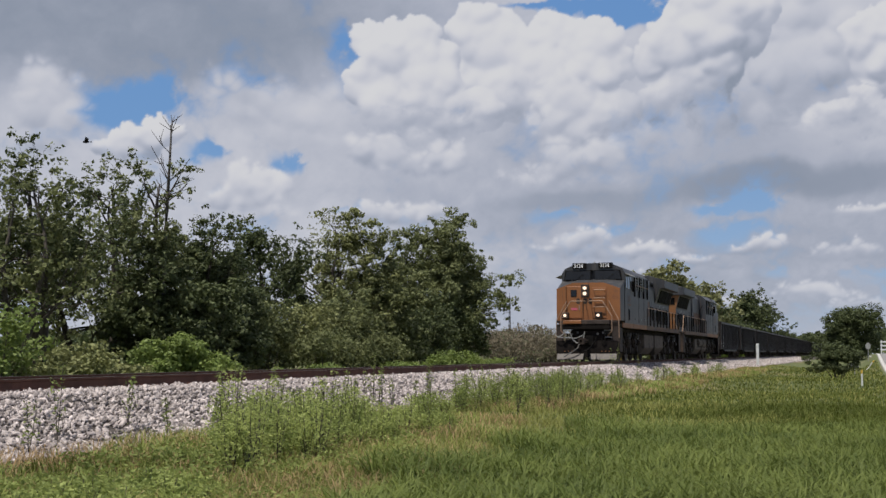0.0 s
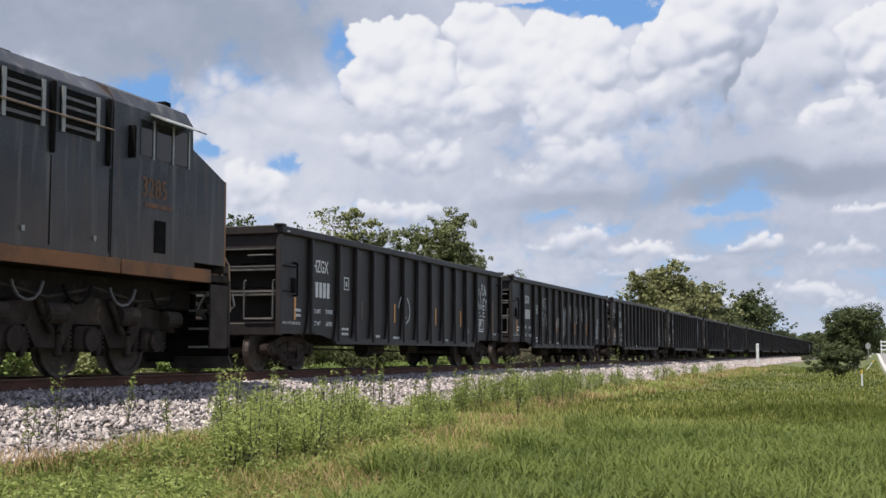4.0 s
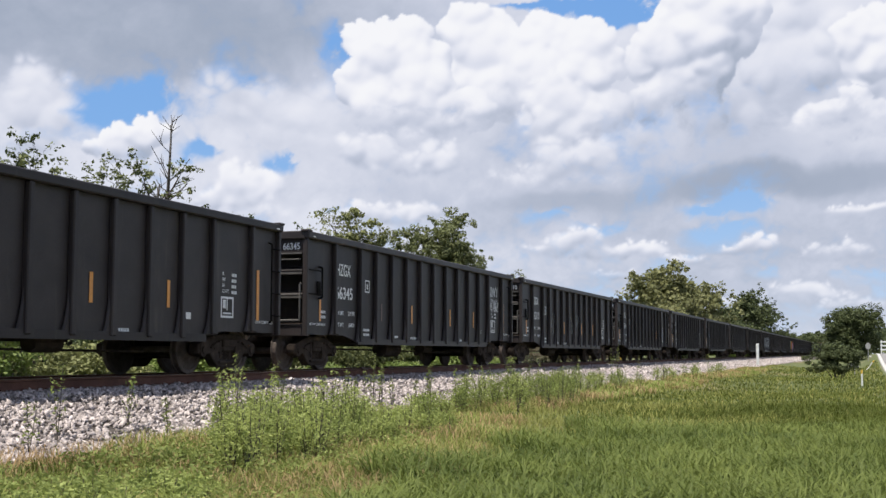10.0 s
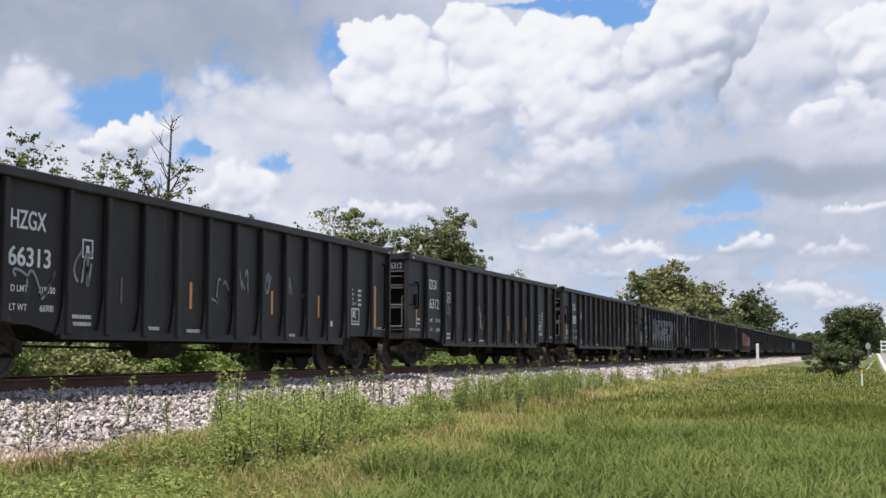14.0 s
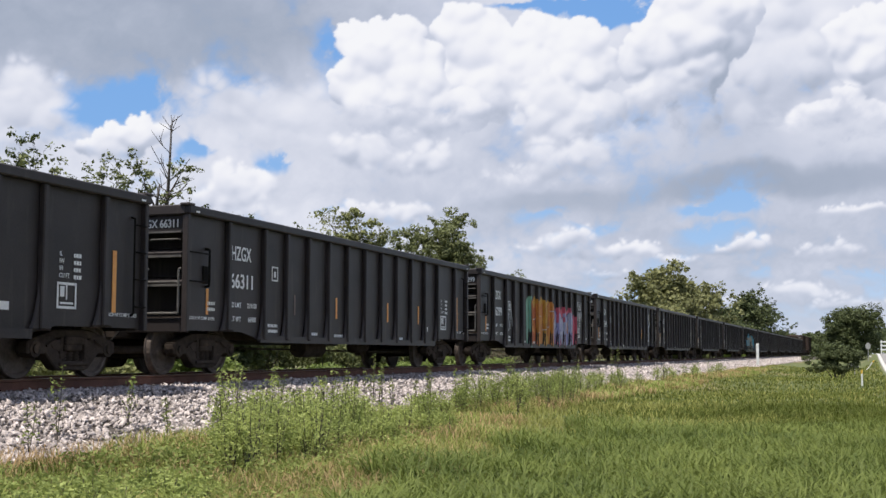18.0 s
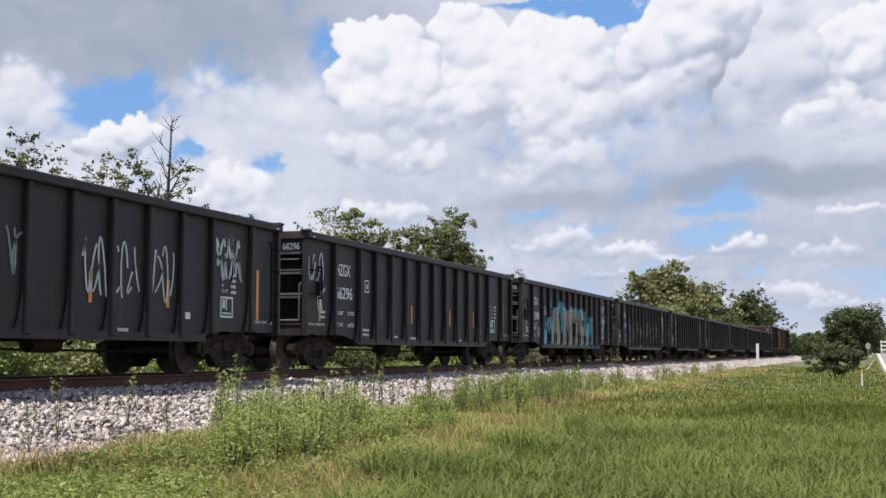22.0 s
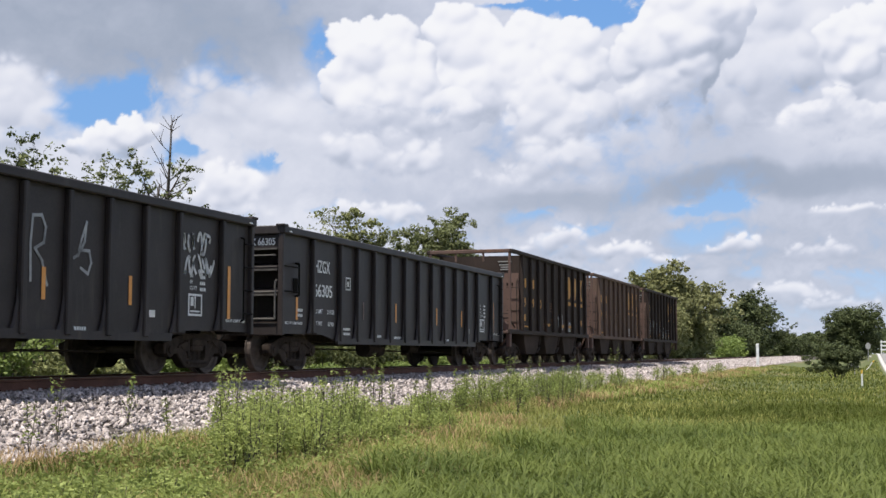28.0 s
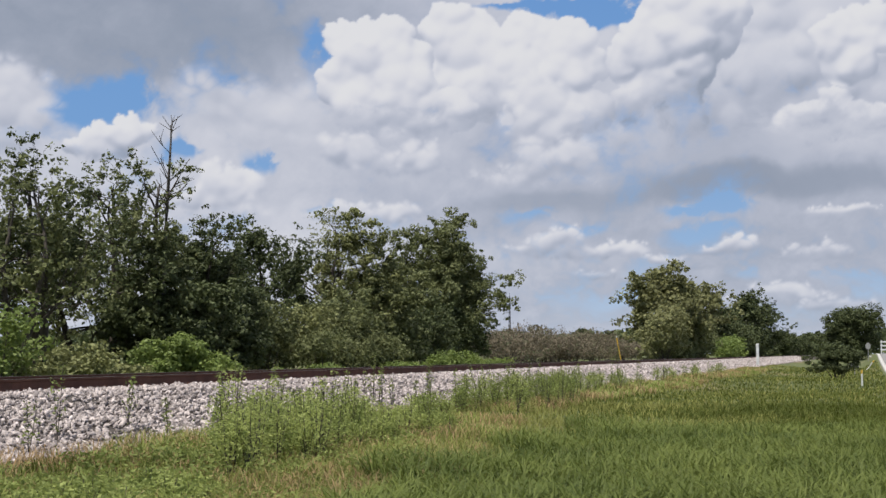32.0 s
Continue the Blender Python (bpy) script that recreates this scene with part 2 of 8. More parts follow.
# ---------------------------------------------------------------- mesh helpers
def part(name, bm, material, parent=None, label=""):
    """Links a bmesh as one mesh object, under a thing or a part."""
    me = bpy.data.meshes.new(name)
    bm.to_mesh(me)
    bm.free()
    me.materials.append(material)
    ob = new(name, me)
    if parent:
        ob.parent = parent
    if label:
        tagged(ob, label)
    return ob


def twin(ob, x=0.0, y=0.0, z=0.0, flip=1.0):
    """Another object on the same mesh, under the same parent."""
    o = new(ob.name.split(".")[0], ob.data)
    o.parent = ob.parent
    o.location = (x, y, z)
    o.scale = (1, flip, 1)
    if "label" in ob:
        o["label"] = ob["label"]
    return o


def box(bm, x0, x1, y0, y1, z0, z1, bevel=0.0):
    """A bevelled block between two corners, into bm."""
    made = bmesh.ops.create_cube(bm, size=1.0)["verts"]
    bmesh.ops.scale(bm, verts=made, vec=(x1 - x0, y1 - y0, z1 - z0))
    bmesh.ops.translate(bm, verts=made, vec=((x0 + x1) / 2, (y0 + y1) / 2, (z0 + z1) / 2))
    if bevel:
        edges = list({e for v in made for e in v.link_edges})
        bmesh.ops.bevel(bm, geom=edges, offset=bevel, segments=1, affect='EDGES')
    return bm


def block(x0, x1, y0, y1, z0, z1, bevel=0.0):
    return box(bmesh.new(), x0, x1, y0, y1, z0, z1, bevel)


def prism(outline, axis, a, b, bm=None, bevel=0.0):
    """An outline of 2D points, drawn out along an axis from a to b. Outline is (y, z) for axis x, (x, z) for y, (x, y) for z."""
    bm = bm or bmesh.new()
    place = {"x": lambda p, s: (s, p[0], p[1]), "y": lambda p, s: (p[0], s, p[1]), "z": lambda p, s: (p[0], p[1], s)}[axis]
    v0 = [bm.verts.new(place(p, a)) for p in outline]
    v1 = [bm.verts.new(place(p, b)) for p in outline]
    n = len(outline)
    made = [bm.faces.new(v0), bm.faces.new(v1)]
    made += [bm.faces.new((v0[i], v0[(i + 1) % n], v1[(i + 1) % n], v1[i])) for i in range(n)]
    bmesh.ops.recalc_face_normals(bm, faces=made)
    if bevel:
        edges = list({e for f in made for e in f.edges})
        bmesh.ops.bevel(bm, geom=edges, offset=bevel, segments=1, affect='EDGES')
    return bm


def rod(bm, a, b, r, sides=6, r2=None):
    """A round bar from a to b."""
    a, b = Vector(a), Vector(b)
    d = b - a
    m = Matrix.Translation((a + b) / 2) @ d.to_track_quat('Z', 'Y').to_matrix().to_4x4()
    bmesh.ops.create_cone(bm, cap_ends=True, segments=sides, radius1=r, radius2=r if r2 is None else r2, depth=d.length, matrix=m)
    return bm


def bar(points, r, sides=6):
    """A bent round bar through the points."""
    bm = bmesh.new()
    for a, b in zip(points, points[1:]):
        rod(bm, a, b, r, sides)
    return bm


def drum(axis, centre, r, a, b, sides=24, bm=None):
    """A cylinder along an axis, from a to b."""
    bm = bm or bmesh.new()
    c = Vector(centre)
    way = {"x": Vector((1, 0, 0)), "y": Vector((0, 1, 0)), "z": Vector((0, 0, 1))}[axis]
    return rod(bm, c + way * a, c + way * b, r, sides)


def lathe(profile, sides=28):
    """Turns (y, radius) points round the y axis."""
    bm = bmesh.new()
    rings = []
    for y, r in profile:
        rings.append([bm.verts.new((r * math.cos(2 * math.pi * i / sides), y, r * math.sin(2 * math.pi * i / sides))) for i in range(sides)])
    for p, q in zip(rings, rings[1:]):
        for i in range(sides):
            bm.faces.new((p[i], p[(i + 1) % sides], q[(i + 1) % sides], q[i]))
    bm.faces.new(rings[0]); bm.faces.new(rings[-1])
    bmesh.ops.recalc_face_normals(bm, faces=bm.faces[:])
    return bm


def raw_mesh(name, verts, faces, material, parent=None, smooth=False):
    """A large mesh straight from arrays; all faces have the same number of corners."""
    me = bpy.data.meshes.new(name)
    verts = np.asarray(verts, dtype=np.float32)
    faces = np.asarray(faces, dtype=np.int32)
    k = faces.shape[1]
    me.vertices.add(len(verts)); me.vertices.foreach_set("co", verts.ravel())
    me.loops.add(faces.size); me.loops.foreach_set("vertex_index", faces.ravel())
    me.polygons.add(len(faces)); me.polygons.foreach_set("loop_start", np.arange(0, faces.size, k, dtype=np.int32))
    me.update(calc_edges=True)
    me.validate()
    if smooth:
        me.polygons.foreach_set("use_smooth", np.ones(len(faces), dtype=bool))
    me.materials.append(material)
    ob = new(name, me)
    if parent:
        ob.parent = parent
    return ob


def lettering(text, size, squeeze=1.0, spacing=1.0):
    """Built-in letters as a flat mesh that faces -y, read along +x, lower left corner at the origin."""
    cu = bpy.data.curves.new("letters", 'FONT')
    cu.body, cu.size, cu.space_character = text, size * 1.38, spacing
    cu.offset = 0.016 * size
    ob = new("letters", cu)
    me = bpy.data.meshes.new_from_object(ob.evaluated_get(bpy.context.evaluated_depsgraph_get()))
    bpy.data.objects.remove(ob)
    # a second copy a hair behind and beside makes the strokes bold
    bm = bmesh.new()
    bm.from_mesh(me)
    made = bmesh.ops.duplicate(bm, geom=bm.verts[:] + bm.edges[:] + bm.faces[:])["geom"]
    bmesh.ops.translate(bm, verts=[v for v in made if isinstance(v, bmesh.types.BMVert)], vec=(0.045 * size, 0, -0.0008))
    bm.to_mesh(me)
    bm.free()
    me.transform(Matrix.Diagonal((squeeze, 1, 1, 1)))
    me.transform(Matrix.Rotation(radians(90), 4, 'X'))
    return me


def letters_part(name, text, size, material, parent, x, y, z, squeeze=0.8, label="", turn=0.0):
    me = lettering(text, size, squeeze)
    me.materials.append(material)
    ob = new(name, me)
    ob.parent = parent
    ob.matrix_basis = pose(x, y, z, 0, 0, turn)
    if label:
        tagged(ob, label)
    return ob


def thing(name, m, label, category, group="", kind=""):
    """An Empty at the base of a thing that has parts."""
    ob = tagged(new(name), label, category, group, kind)
    ob.empty_display_size = 0.2
    ob.matrix_basis = m
    return ob
# ---------------------------------------------------------------- ground, track, road
rng = np.random.default_rng(7)


def ripple(x, y):
    return (0.05 * np.sin(0.23 * x + 1.3 * np.sin(0.11 * y)) + 0.04 * np.sin(0.41 * y + 0.17 * x) + 0.02 * np.sin(1.7 * x + 0.9 * y))


def road_rise(x):
    """The road climbs to a crest far off."""
    return np.interp(x, [70, 95, 120, 150, 170, 260], [0, 0.2, 0.62, 1.33, 1.4, 0.6])


def ground_z(x, y):
    """Height of the ground: a low bank under the track, a shallow swale beside it, a level verge by the road."""
    x, y = np.asarray(x, float), np.asarray(y, float)
    near = np.interp(y, [-400, -40, -22, -14.0, -13.2, -9.5, -6.5, -3.9, -3.2, 3.2, 4.0, 7.0, 14.0, 40, 400],
                     [-1.6, -1.3, -1.06, -1.06, -1.1, -1.14, -1.02, -0.80, -0.72, -0.72, -0.80, -1.0, -0.85, -0.7, -0.3])
    soft = np.clip((np.abs(y) - 3.4) / 2.0, 0, 1) * np.clip((np.abs(y + 17.5) - 4.0) / 1.5, 0, 1)
    side = np.clip((-y - 12.6) / 1.4, 0, 1) * np.clip((y + 120) / 60, 0, 1)
    return near + ripple(x, y) * soft + side * road_rise(x)


def build_ground():
    xs = np.concatenate([[-3000, -1500, -700, -300, -120, -60, -30], np.arange(-16, 130, 0.6), np.arange(130, 420, 4), [450, 520, 640, 800, 1100, 1600, 2400, 3600]])
    ys = np.concatenate([[-3000, -1500, -600, -250, -120, -70, -45, -32, -26], np.arange(-22, 20, 0.5), np.arange(20, 60, 3), [65, 80, 110, 170, 300, 600, 1200, 2200, 3400]])
    gx, gy = np.meshgrid(xs, ys, indexing='ij')
    gz = ground_z(gx, gy)
    n, m = gx.shape
    idx = np.arange(n * m).reshape(n, m)
    faces = np.stack([idx[:-1, :-1], idx[1:, :-1], idx[1:, 1:], idx[:-1, 1:]], -1).reshape(-1, 4)
    g = raw_mesh("ground", np.stack([gx, gy, gz], -1).reshape(-1, 3), faces, SOIL, smooth=True)
    tagged(g, "green grassy verge with straw-coloured dry patches", "ground", kind="structure")


build_ground()


def bed_z(y):
    return np.interp(np.abs(y), [0, 1.75, 2.0, 3.75, 3.9], [-0.215, -0.215, -0.26, -0.80, -0.9])


def build_bed():
    xs = np.concatenate([np.arange(-30, 60, 0.5), np.arange(60, 700, 6)])
    ys = np.concatenate([[-3.9], np.linspace(-3.75, -2.0, 8), [-1.75, -0.9, 0, 0.9, 1.75], np.linspace(2.0, 3.75, 8), [3.9]])
    gx, gy = np.meshgrid(xs, ys, indexing='ij')
    gz = bed_z(gy) + 0.025 * np.sin(2.1 * gx + 3 * gy) * (np.abs(gy) > 1.9)
    gy = gy + 0.12 * np.sin(0.7 * gx + 0.5) * (np.abs(gy) > 3.0)
    n, m = gx.shape
    idx = np.arange(n * m).reshape(n, m)
    faces = np.stack([idx[:-1, :-1], idx[1:, :-1], idx[1:, 1:], idx[:-1, 1:]], -1).reshape(-1, 4)
    bed = raw_mesh("ballast_bed", np.stack([gx, gy, gz], -1).reshape(-1, 3), faces, SHADED_BED, smooth=True)
    tagged(bed, "crushed stone ballast bank under the track, darkened as shade between the stones", "ballast", kind="structure")


build_bed()


def bed_top(x, y):
    """Height of the uneven stone bed or of the ground at its foot, whichever is higher."""
    far_out = np.abs(y) > 3.0
    bed = bed_z(y - 0.12 * np.sin(0.7 * x + 0.5) * far_out) + 0.025 * np.sin(2.1 * x + 3 * y) * (np.abs(y) > 1.9)
    return np.maximum(bed, ground_z(x, y))


def scatter_stones(name, x, y, z, size, material, label):
    """Crushed stones: eight-cornered lumps, each squeezed and turned at random, joined."""
    n = len(x)
    corners = np.array([[-1, -1, -1], [1, -1, -1], [1, 1, -1], [-1, 1, -1], [-1, -1, 1], [1, -1, 1], [1, 1, 1], [-1, 1, 1]], float)
    quads = np.array([[0, 3, 2, 1], [4, 5, 6, 7], [0, 1, 5, 4], [1, 2, 6, 5], [2, 3, 7, 6], [3, 0, 4, 7]])
    v = corners[None] * (0.2 + 0.8 * rng.random((n, 8, 3)))
    v *= (size[:, None] * (0.55 + 0.85 * rng.random((n, 3))) * np.array([1.45, 1.0, 0.55]))[:, None, :]
    q = rng.normal(size=(n, 4)); q /= np.linalg.norm(q, axis=1)[:, None]
    w, a, b, c = q.T
    rot = np.stack([1 - 2 * (b * b + c * c), 2 * (a * b - w * c), 2 * (a * c + w * b),
                    2 * (a * b + w * c), 1 - 2 * (a * a + c * c), 2 * (b * c - w * a),
                    2 * (a * c - w * b), 2 * (b * c + w * a), 1 - 2 * (a * a + b * b)], -1).reshape(n, 3, 3)
    v = np.einsum('nij,nkj->nki', rot, v) + np.stack([x, y, z], -1)[:, None, :]
    f = quads[None] + (np.arange(n) * 8)[:, None, None]
    return tagged(raw_mesh(name, v.reshape(-1, 3), f.reshape(-1, 4), material), label, "ballast", kind="stuff")


def build_stones():
    n = 34000
    x = 9 + 46 * rng.random(n) ** 1.5
    y = -1.0 - 3.15 * rng.random(n)
    size = (0.016 + 0.022 * rng.random(n)) * (1 + x / 70)
    scatter_stones("ballast_stones", x, y, bed_top(x, y) + 0.01 + 0.012 * rng.random(n), size, STONE, "loose pale grey and white crushed stones on the ballast bank")
    n = 22000
    x = 52 + 170 * rng.random(n) ** 1.3
    y = -1.0 - 2.85 * rng.random(n)
    scatter_stones("ballast_stones", x, y, bed_top(x, y) + 0.012, 0.04 + 0.0004 * x, STONE, "loose pale crushed stones farther along the bank")


build_stones()


def build_track():
    track = thing("track", pose(0, 0, 0), "single railway track of rusty brown steel rails on dark wooden ties", "railway track", kind="structure")
    # rail section: foot, web, head
    half = [(0.07, -0.186), (0.07, -0.174), (0.012, -0.15), (0.010, -0.045), (0.034, -0.036), (0.036, -0.004)]
    section = half + [(-a, b) for a, b in reversed(half)]
    for side in (-1, 1):
        y = side * 0.754
        rail = part("rail", prism([(a + y, b) for a, b in section], "x", -60, 900), RAIL_STEEL, track, "rusty brown steel rail")
        part("rail_head", block(-60, 900, y - 0.034, y + 0.034, -0.0035, 0.0), RAIL_HEAD, rail, "worn running surface")
    tie = part("tie", block(-0.115, 0.115, -1.3, 1.3, -0.37, -0.193, 0.012), TIE_WOOD, track)
    tie.location = (-2, 0, 0)
    plate = part("tie_plate", block(-0.09, 0.09, -0.17, 0.17, -0.192, -0.182), RAIL_STEEL, track)
    plate.location = (-2, -0.754, 0)
    for i in range(1, 150):
        twin(tie, -2 + 0.53 * i, 0.02 * math.sin(i * 2.7), 0.003 * math.sin(i * 1.9))
        if i > 15:
            twin(plate, -2 + 0.53 * i, -0.754, 0)
    spike = part("spike", block(-0.012, 0.012, -0.02, 0.02, -0.19, -0.15, 0.003), RAIL_STEEL, track)
    spike.location = (6.0, -0.84, 0)
    for i in range(18, 90):
        twin(spike, -2.05 + 0.53 * i, -0.845 - 0.01 * math.sin(i), 0.01 * math.sin(i * 5))


build_track()


def strip(name, xs, y0, y1, lift, material, parent=None):
    """A slab that follows the road's rise, from y0 to y1, its top lift metres over the road bed."""
    top = -1.0 + road_rise(xs) + lift
    v = np.concatenate([np.stack([xs, np.full_like(xs, y), z], -1) for y, z in ((y0, top - 0.3), (y0, top), (y1, top), (y1, top - 0.3))])
    n = len(xs)
    k = np.arange(n - 1)
    f = np.concatenate([np.stack([k + a * n, k + b * n, k + b * n + 1, k + a * n + 1], -1) for a, b in ((0, 1), (1, 2), (2, 3))])
    return raw_mesh(name, v, f, material, parent)


EDGE = surface("pale_concrete_edge", (0.42, 0.4, 0.37), (0.56, 0.54, 0.5), 2, 0.9, 0, 0.1)


def build_road():
    xs = np.concatenate([[-400.0, -100.0, 0.0], np.arange(20, 175, 5.0), [200.0, 260.0, 500.0]])
    road = tagged(strip("road", xs, -21.4, -14.15, 0.0, ASPHALT), "sun-bleached pinkish grey two-lane road along the railway", "road", kind="structure")
    tagged(strip("edge_line", xs, -14.5, -14.2, 0.005, EDGE, road), "pale concrete road edge")
    for i in range(9):
        tagged(strip("centre_dash", np.array([20.0 + 12 * i, 23.0 + 12 * i]), -17.8, -17.68, 0.006, YELLOW, road), "yellow centre dash")


build_road()
# ---------------------------------------------------------------- sky backdrop
def lattice_noise(u, v, seed):
    """Smooth value noise in two dimensions."""
    table = np.random.default_rng(seed).random((256, 256))
    iu, iv = np.floor(u).astype(int), np.floor(v).astype(int)
    fu, fv = u - iu, v - iv
    fu, fv = fu * fu * fu * (fu * (6 * fu - 15) + 10), fv * fv * fv * (fv * (6 * fv - 15) + 10)
    a, b = table[iu % 256, iv % 256], table[(iu + 1) % 256, iv % 256]
    c, d = table[iu % 256, (iv + 1) % 256], table[(iu + 1) % 256, (iv + 1) % 256]
    return a + (b - a) * fu + (c - a) * fv + (a - b - c + d) * fu * fv


def layered(u, v, seed, octaves, billow=False, gain=0.5):
    total, amp, norm = 0.0, 1.0, 0.0
    for i in range(octaves):
        w = lattice_noise(u * 2 ** i + 17.3 * i, v * 2 ** i + 9.1 * i, seed + i)
        if billow:
            w = 1.0 - np.abs(2 * w - 1) ** 0.8
        total, norm, amp = total + amp * w, norm + amp, amp * gain
    return total / norm


def softened(x, times):
    for _ in range(times):
        x = (x + np.roll(x, 1, 0) + np.roll(x, -1, 0)) / 3
        x = (x + np.roll(x, 1, 1) + np.roll(x, -1, 1)) / 3
    return x


def step(x, low, high):
    x = np.clip((x - low) / (high - low), 0, 1)
    return x * x * (3 - 2 * x)


class CloudField:
    """Clouds over angles right of the aim (a) and above the horizon (e), in degrees."""

    def __init__(self, a, e):
        self.a, self.e = a, e
        low = np.exp(-np.clip(e, 0, 90) / 5.0)
        lift = 1 + 0.8 * low
        self.wa = a + 0.65 * (layered(a * 0.35, e * 0.35, 50, 5, False, 0.55) - 0.5) * 2
        self.we = e + 0.5 * (layered(a * 0.35, e * 0.4 * lift, 60, 5, False, 0.55) - 0.5) * 2
        self.soft = layered(self.wa * 0.3, self.we * 0.45 * lift, 30, 6, False, 0.55) - 0.5
        self.fine = layered(self.wa * 1.3, self.we * 1.7 * lift, 35, 5, False, 0.62) - 0.5
        self.pa = a + 0.55 * (layered(a * 0.9, e * 0.9 * lift, 54, 5, False, 0.6) - 0.5)
        self.pe = e + 0.5 * (layered(a * 0.9, e * 0.9 * lift, 64, 5, False, 0.6) - 0.5)
        self.cover = 0.74 - 0.36 * low
        self.tone = np.full_like(a, 0.74 * 0.1)
        self.weight = np.full_like(a, 0.1)
        self.low = low
        self.heaps, self.bases = [], []

    def layer(self, a, e, ra, re, tone):
        """Soft cloud round a point, its half width and half height, and how bright it is."""
        d = ((self.wa - a) / ra) ** 2 + ((self.we - e) / re) ** 2
        w = np.exp(-1.6 * d)
        self.tone += w * tone
        self.weight += w

    def gap(self, a, e, ra, re, depth):
        d = ((self.wa + 1.5 * self.fine + 1.6 * self.soft - a) / ra) ** 2 + ((self.we + 0.7 * self.fine - e) / re) ** 2
        self.cover -= depth * np.exp(-1.3 * d)

    def heap(self, rounds, top, foot, edge):
        self.heaps.append((rounds, top, foot, edge))

    def base(self, a, e, ra, re, tone, share):
        """The shaded flat underside of a cloud."""
        self.bases.append((a, e, ra, re, tone, share))

    def billows(self, rounds, edge, seed):
        """Height towards the eye and cover of a heap: round masses that carry smaller and smaller knobs."""
        r = random.Random(seed)
        knobs = []
        for a, e, ra, re in rounds:
            m = min(ra, re)
            knobs.append((a, e, ra * 0.9, re * 0.9, 0.0, m * 0.55))
            for _ in range(int(5 + 4 * ra / m)):
                th, q = r.uniform(-0.7, 3.84), r.uniform(0.3, 0.92)
                ca, ce, rr = a + ra * q * math.cos(th), e + re * q * math.sin(th), m * r.uniform(0.24, 0.6)
                z = 0.55 * m * math.sqrt(1 - 0.8 * q * q)
                knobs.append((ca, ce, rr * 1.15, rr, z, rr * 0.8))
                for _ in range(4):
                    th, p, rs = r.uniform(-0.5, 3.64), r.uniform(0.45, 1.0), rr * r.uniform(0.28, 0.5)
                    knobs.append((ca + rr * p * math.cos(th), ce + rr * p * math.sin(th), rs * 1.15, rs, z + 0.7 * rr * math.sqrt(1 - 0.85 * p * p), rs * 0.8))
        height = np.full_like(self.a, -1.0)
        cover = np.zeros_like(self.a)
        row, col = self.a[:, 0], self.e[0]
        for a, e, ra, re, z, deep in knobs:
            i0, i1 = np.searchsorted(row, (a - ra - 0.5, a + ra + 0.5))
            j0, j1 = np.searchsorted(col, (e - re - 0.5, e + re + 0.5))
            if i1 <= i0 or j1 <= j0:
                continue
            w = np.s_[i0:i1, j0:j1]
            d = ((self.pa[w] - a) / ra) ** 2 + ((self.pe[w] - e) / re) ** 2
            inside = d < 1
            height[w] = np.where(inside, np.maximum(height[w], z + deep * np.sqrt(np.clip(1 - d, 0, 1))), height[w])
            cover[w] = np.maximum(cover[w], step((1 - np.sqrt(d)) * min(ra, re), 0.0, edge))
        return height, cover

    def laid(self):
        """Tone and cover of it all: the layers, then each heap in front of what lies behind it."""
        depth = self.cover + (1.3 + 1.0 * self.low) * self.soft + (0.4 + 0.6 * self.low) * self.fine
        alpha = step(depth, -0.25, 0.6)
        tone = softened(self.tone / self.weight, 3) + 0.17 * self.soft + (0.07 + 0.2 * self.low) * self.fine
        row, col = self.a[:, 0], self.e[0]
        for n, (rounds, top, foot, edge) in enumerate(self.heaps):
            z0 = min(e - re for a, e, ra, re in rounds)
            z1 = max(e + re for a, e, ra, re in rounds)
            small = min(1.0, (z1 - z0) / 2.2)
            up = np.clip((self.we - z0) / (z1 - z0), 0, 1)
            height, mask = self.billows(rounds, edge, 900 + n)
            mask = mask * step(up + 0.5 * self.fine, 0.02, 0.42)
            # light from above and a little from the left: the upper side of each knob is lit, the folds are shaded
            lit = 0.0
            for times, share in ((2, 0.07), (7, 0.11), (18, 0.13)):
                shape = softened(height, times)
                ga, ge = np.gradient(shape, row, axis=0), np.gradient(shape, col, axis=1)
                lit = lit + share * np.clip((0.3 * ga - 0.8 * ge + 0.5) / np.sqrt(1 + ga * ga + ge * ge) - 0.55, -0.8, 0.45)
            fold = np.clip((softened(height, 12) - height) / 0.35, -0.4, 1)
            crisp = np.clip(1.15 - edge, 0.25, 1) * (0.5 + 0.5 * small)
            own = foot + (top - foot) * step(up + 0.45 * self.soft, 0.05, 0.8) + softened((1.3 * lit - 0.05 * fold) * crisp, 1) + 0.16 * self.soft + 0.03 * self.fine
            tone = tone * (1 - mask) + own * mask
            alpha = np.maximum(alpha, mask)
        for a, e, ra, re, own, share in self.bases:
            d = np.sqrt(((self.wa + 1.5 * self.soft - a) / ra) ** 2 + ((self.we + 0.3 * self.soft - e) / re) ** 2)
            mask = share * step(1 - d, 0.0, 0.7)
            tone = tone * (1 - mask) + (own + 0.1 * self.soft) * mask
        return tone, alpha


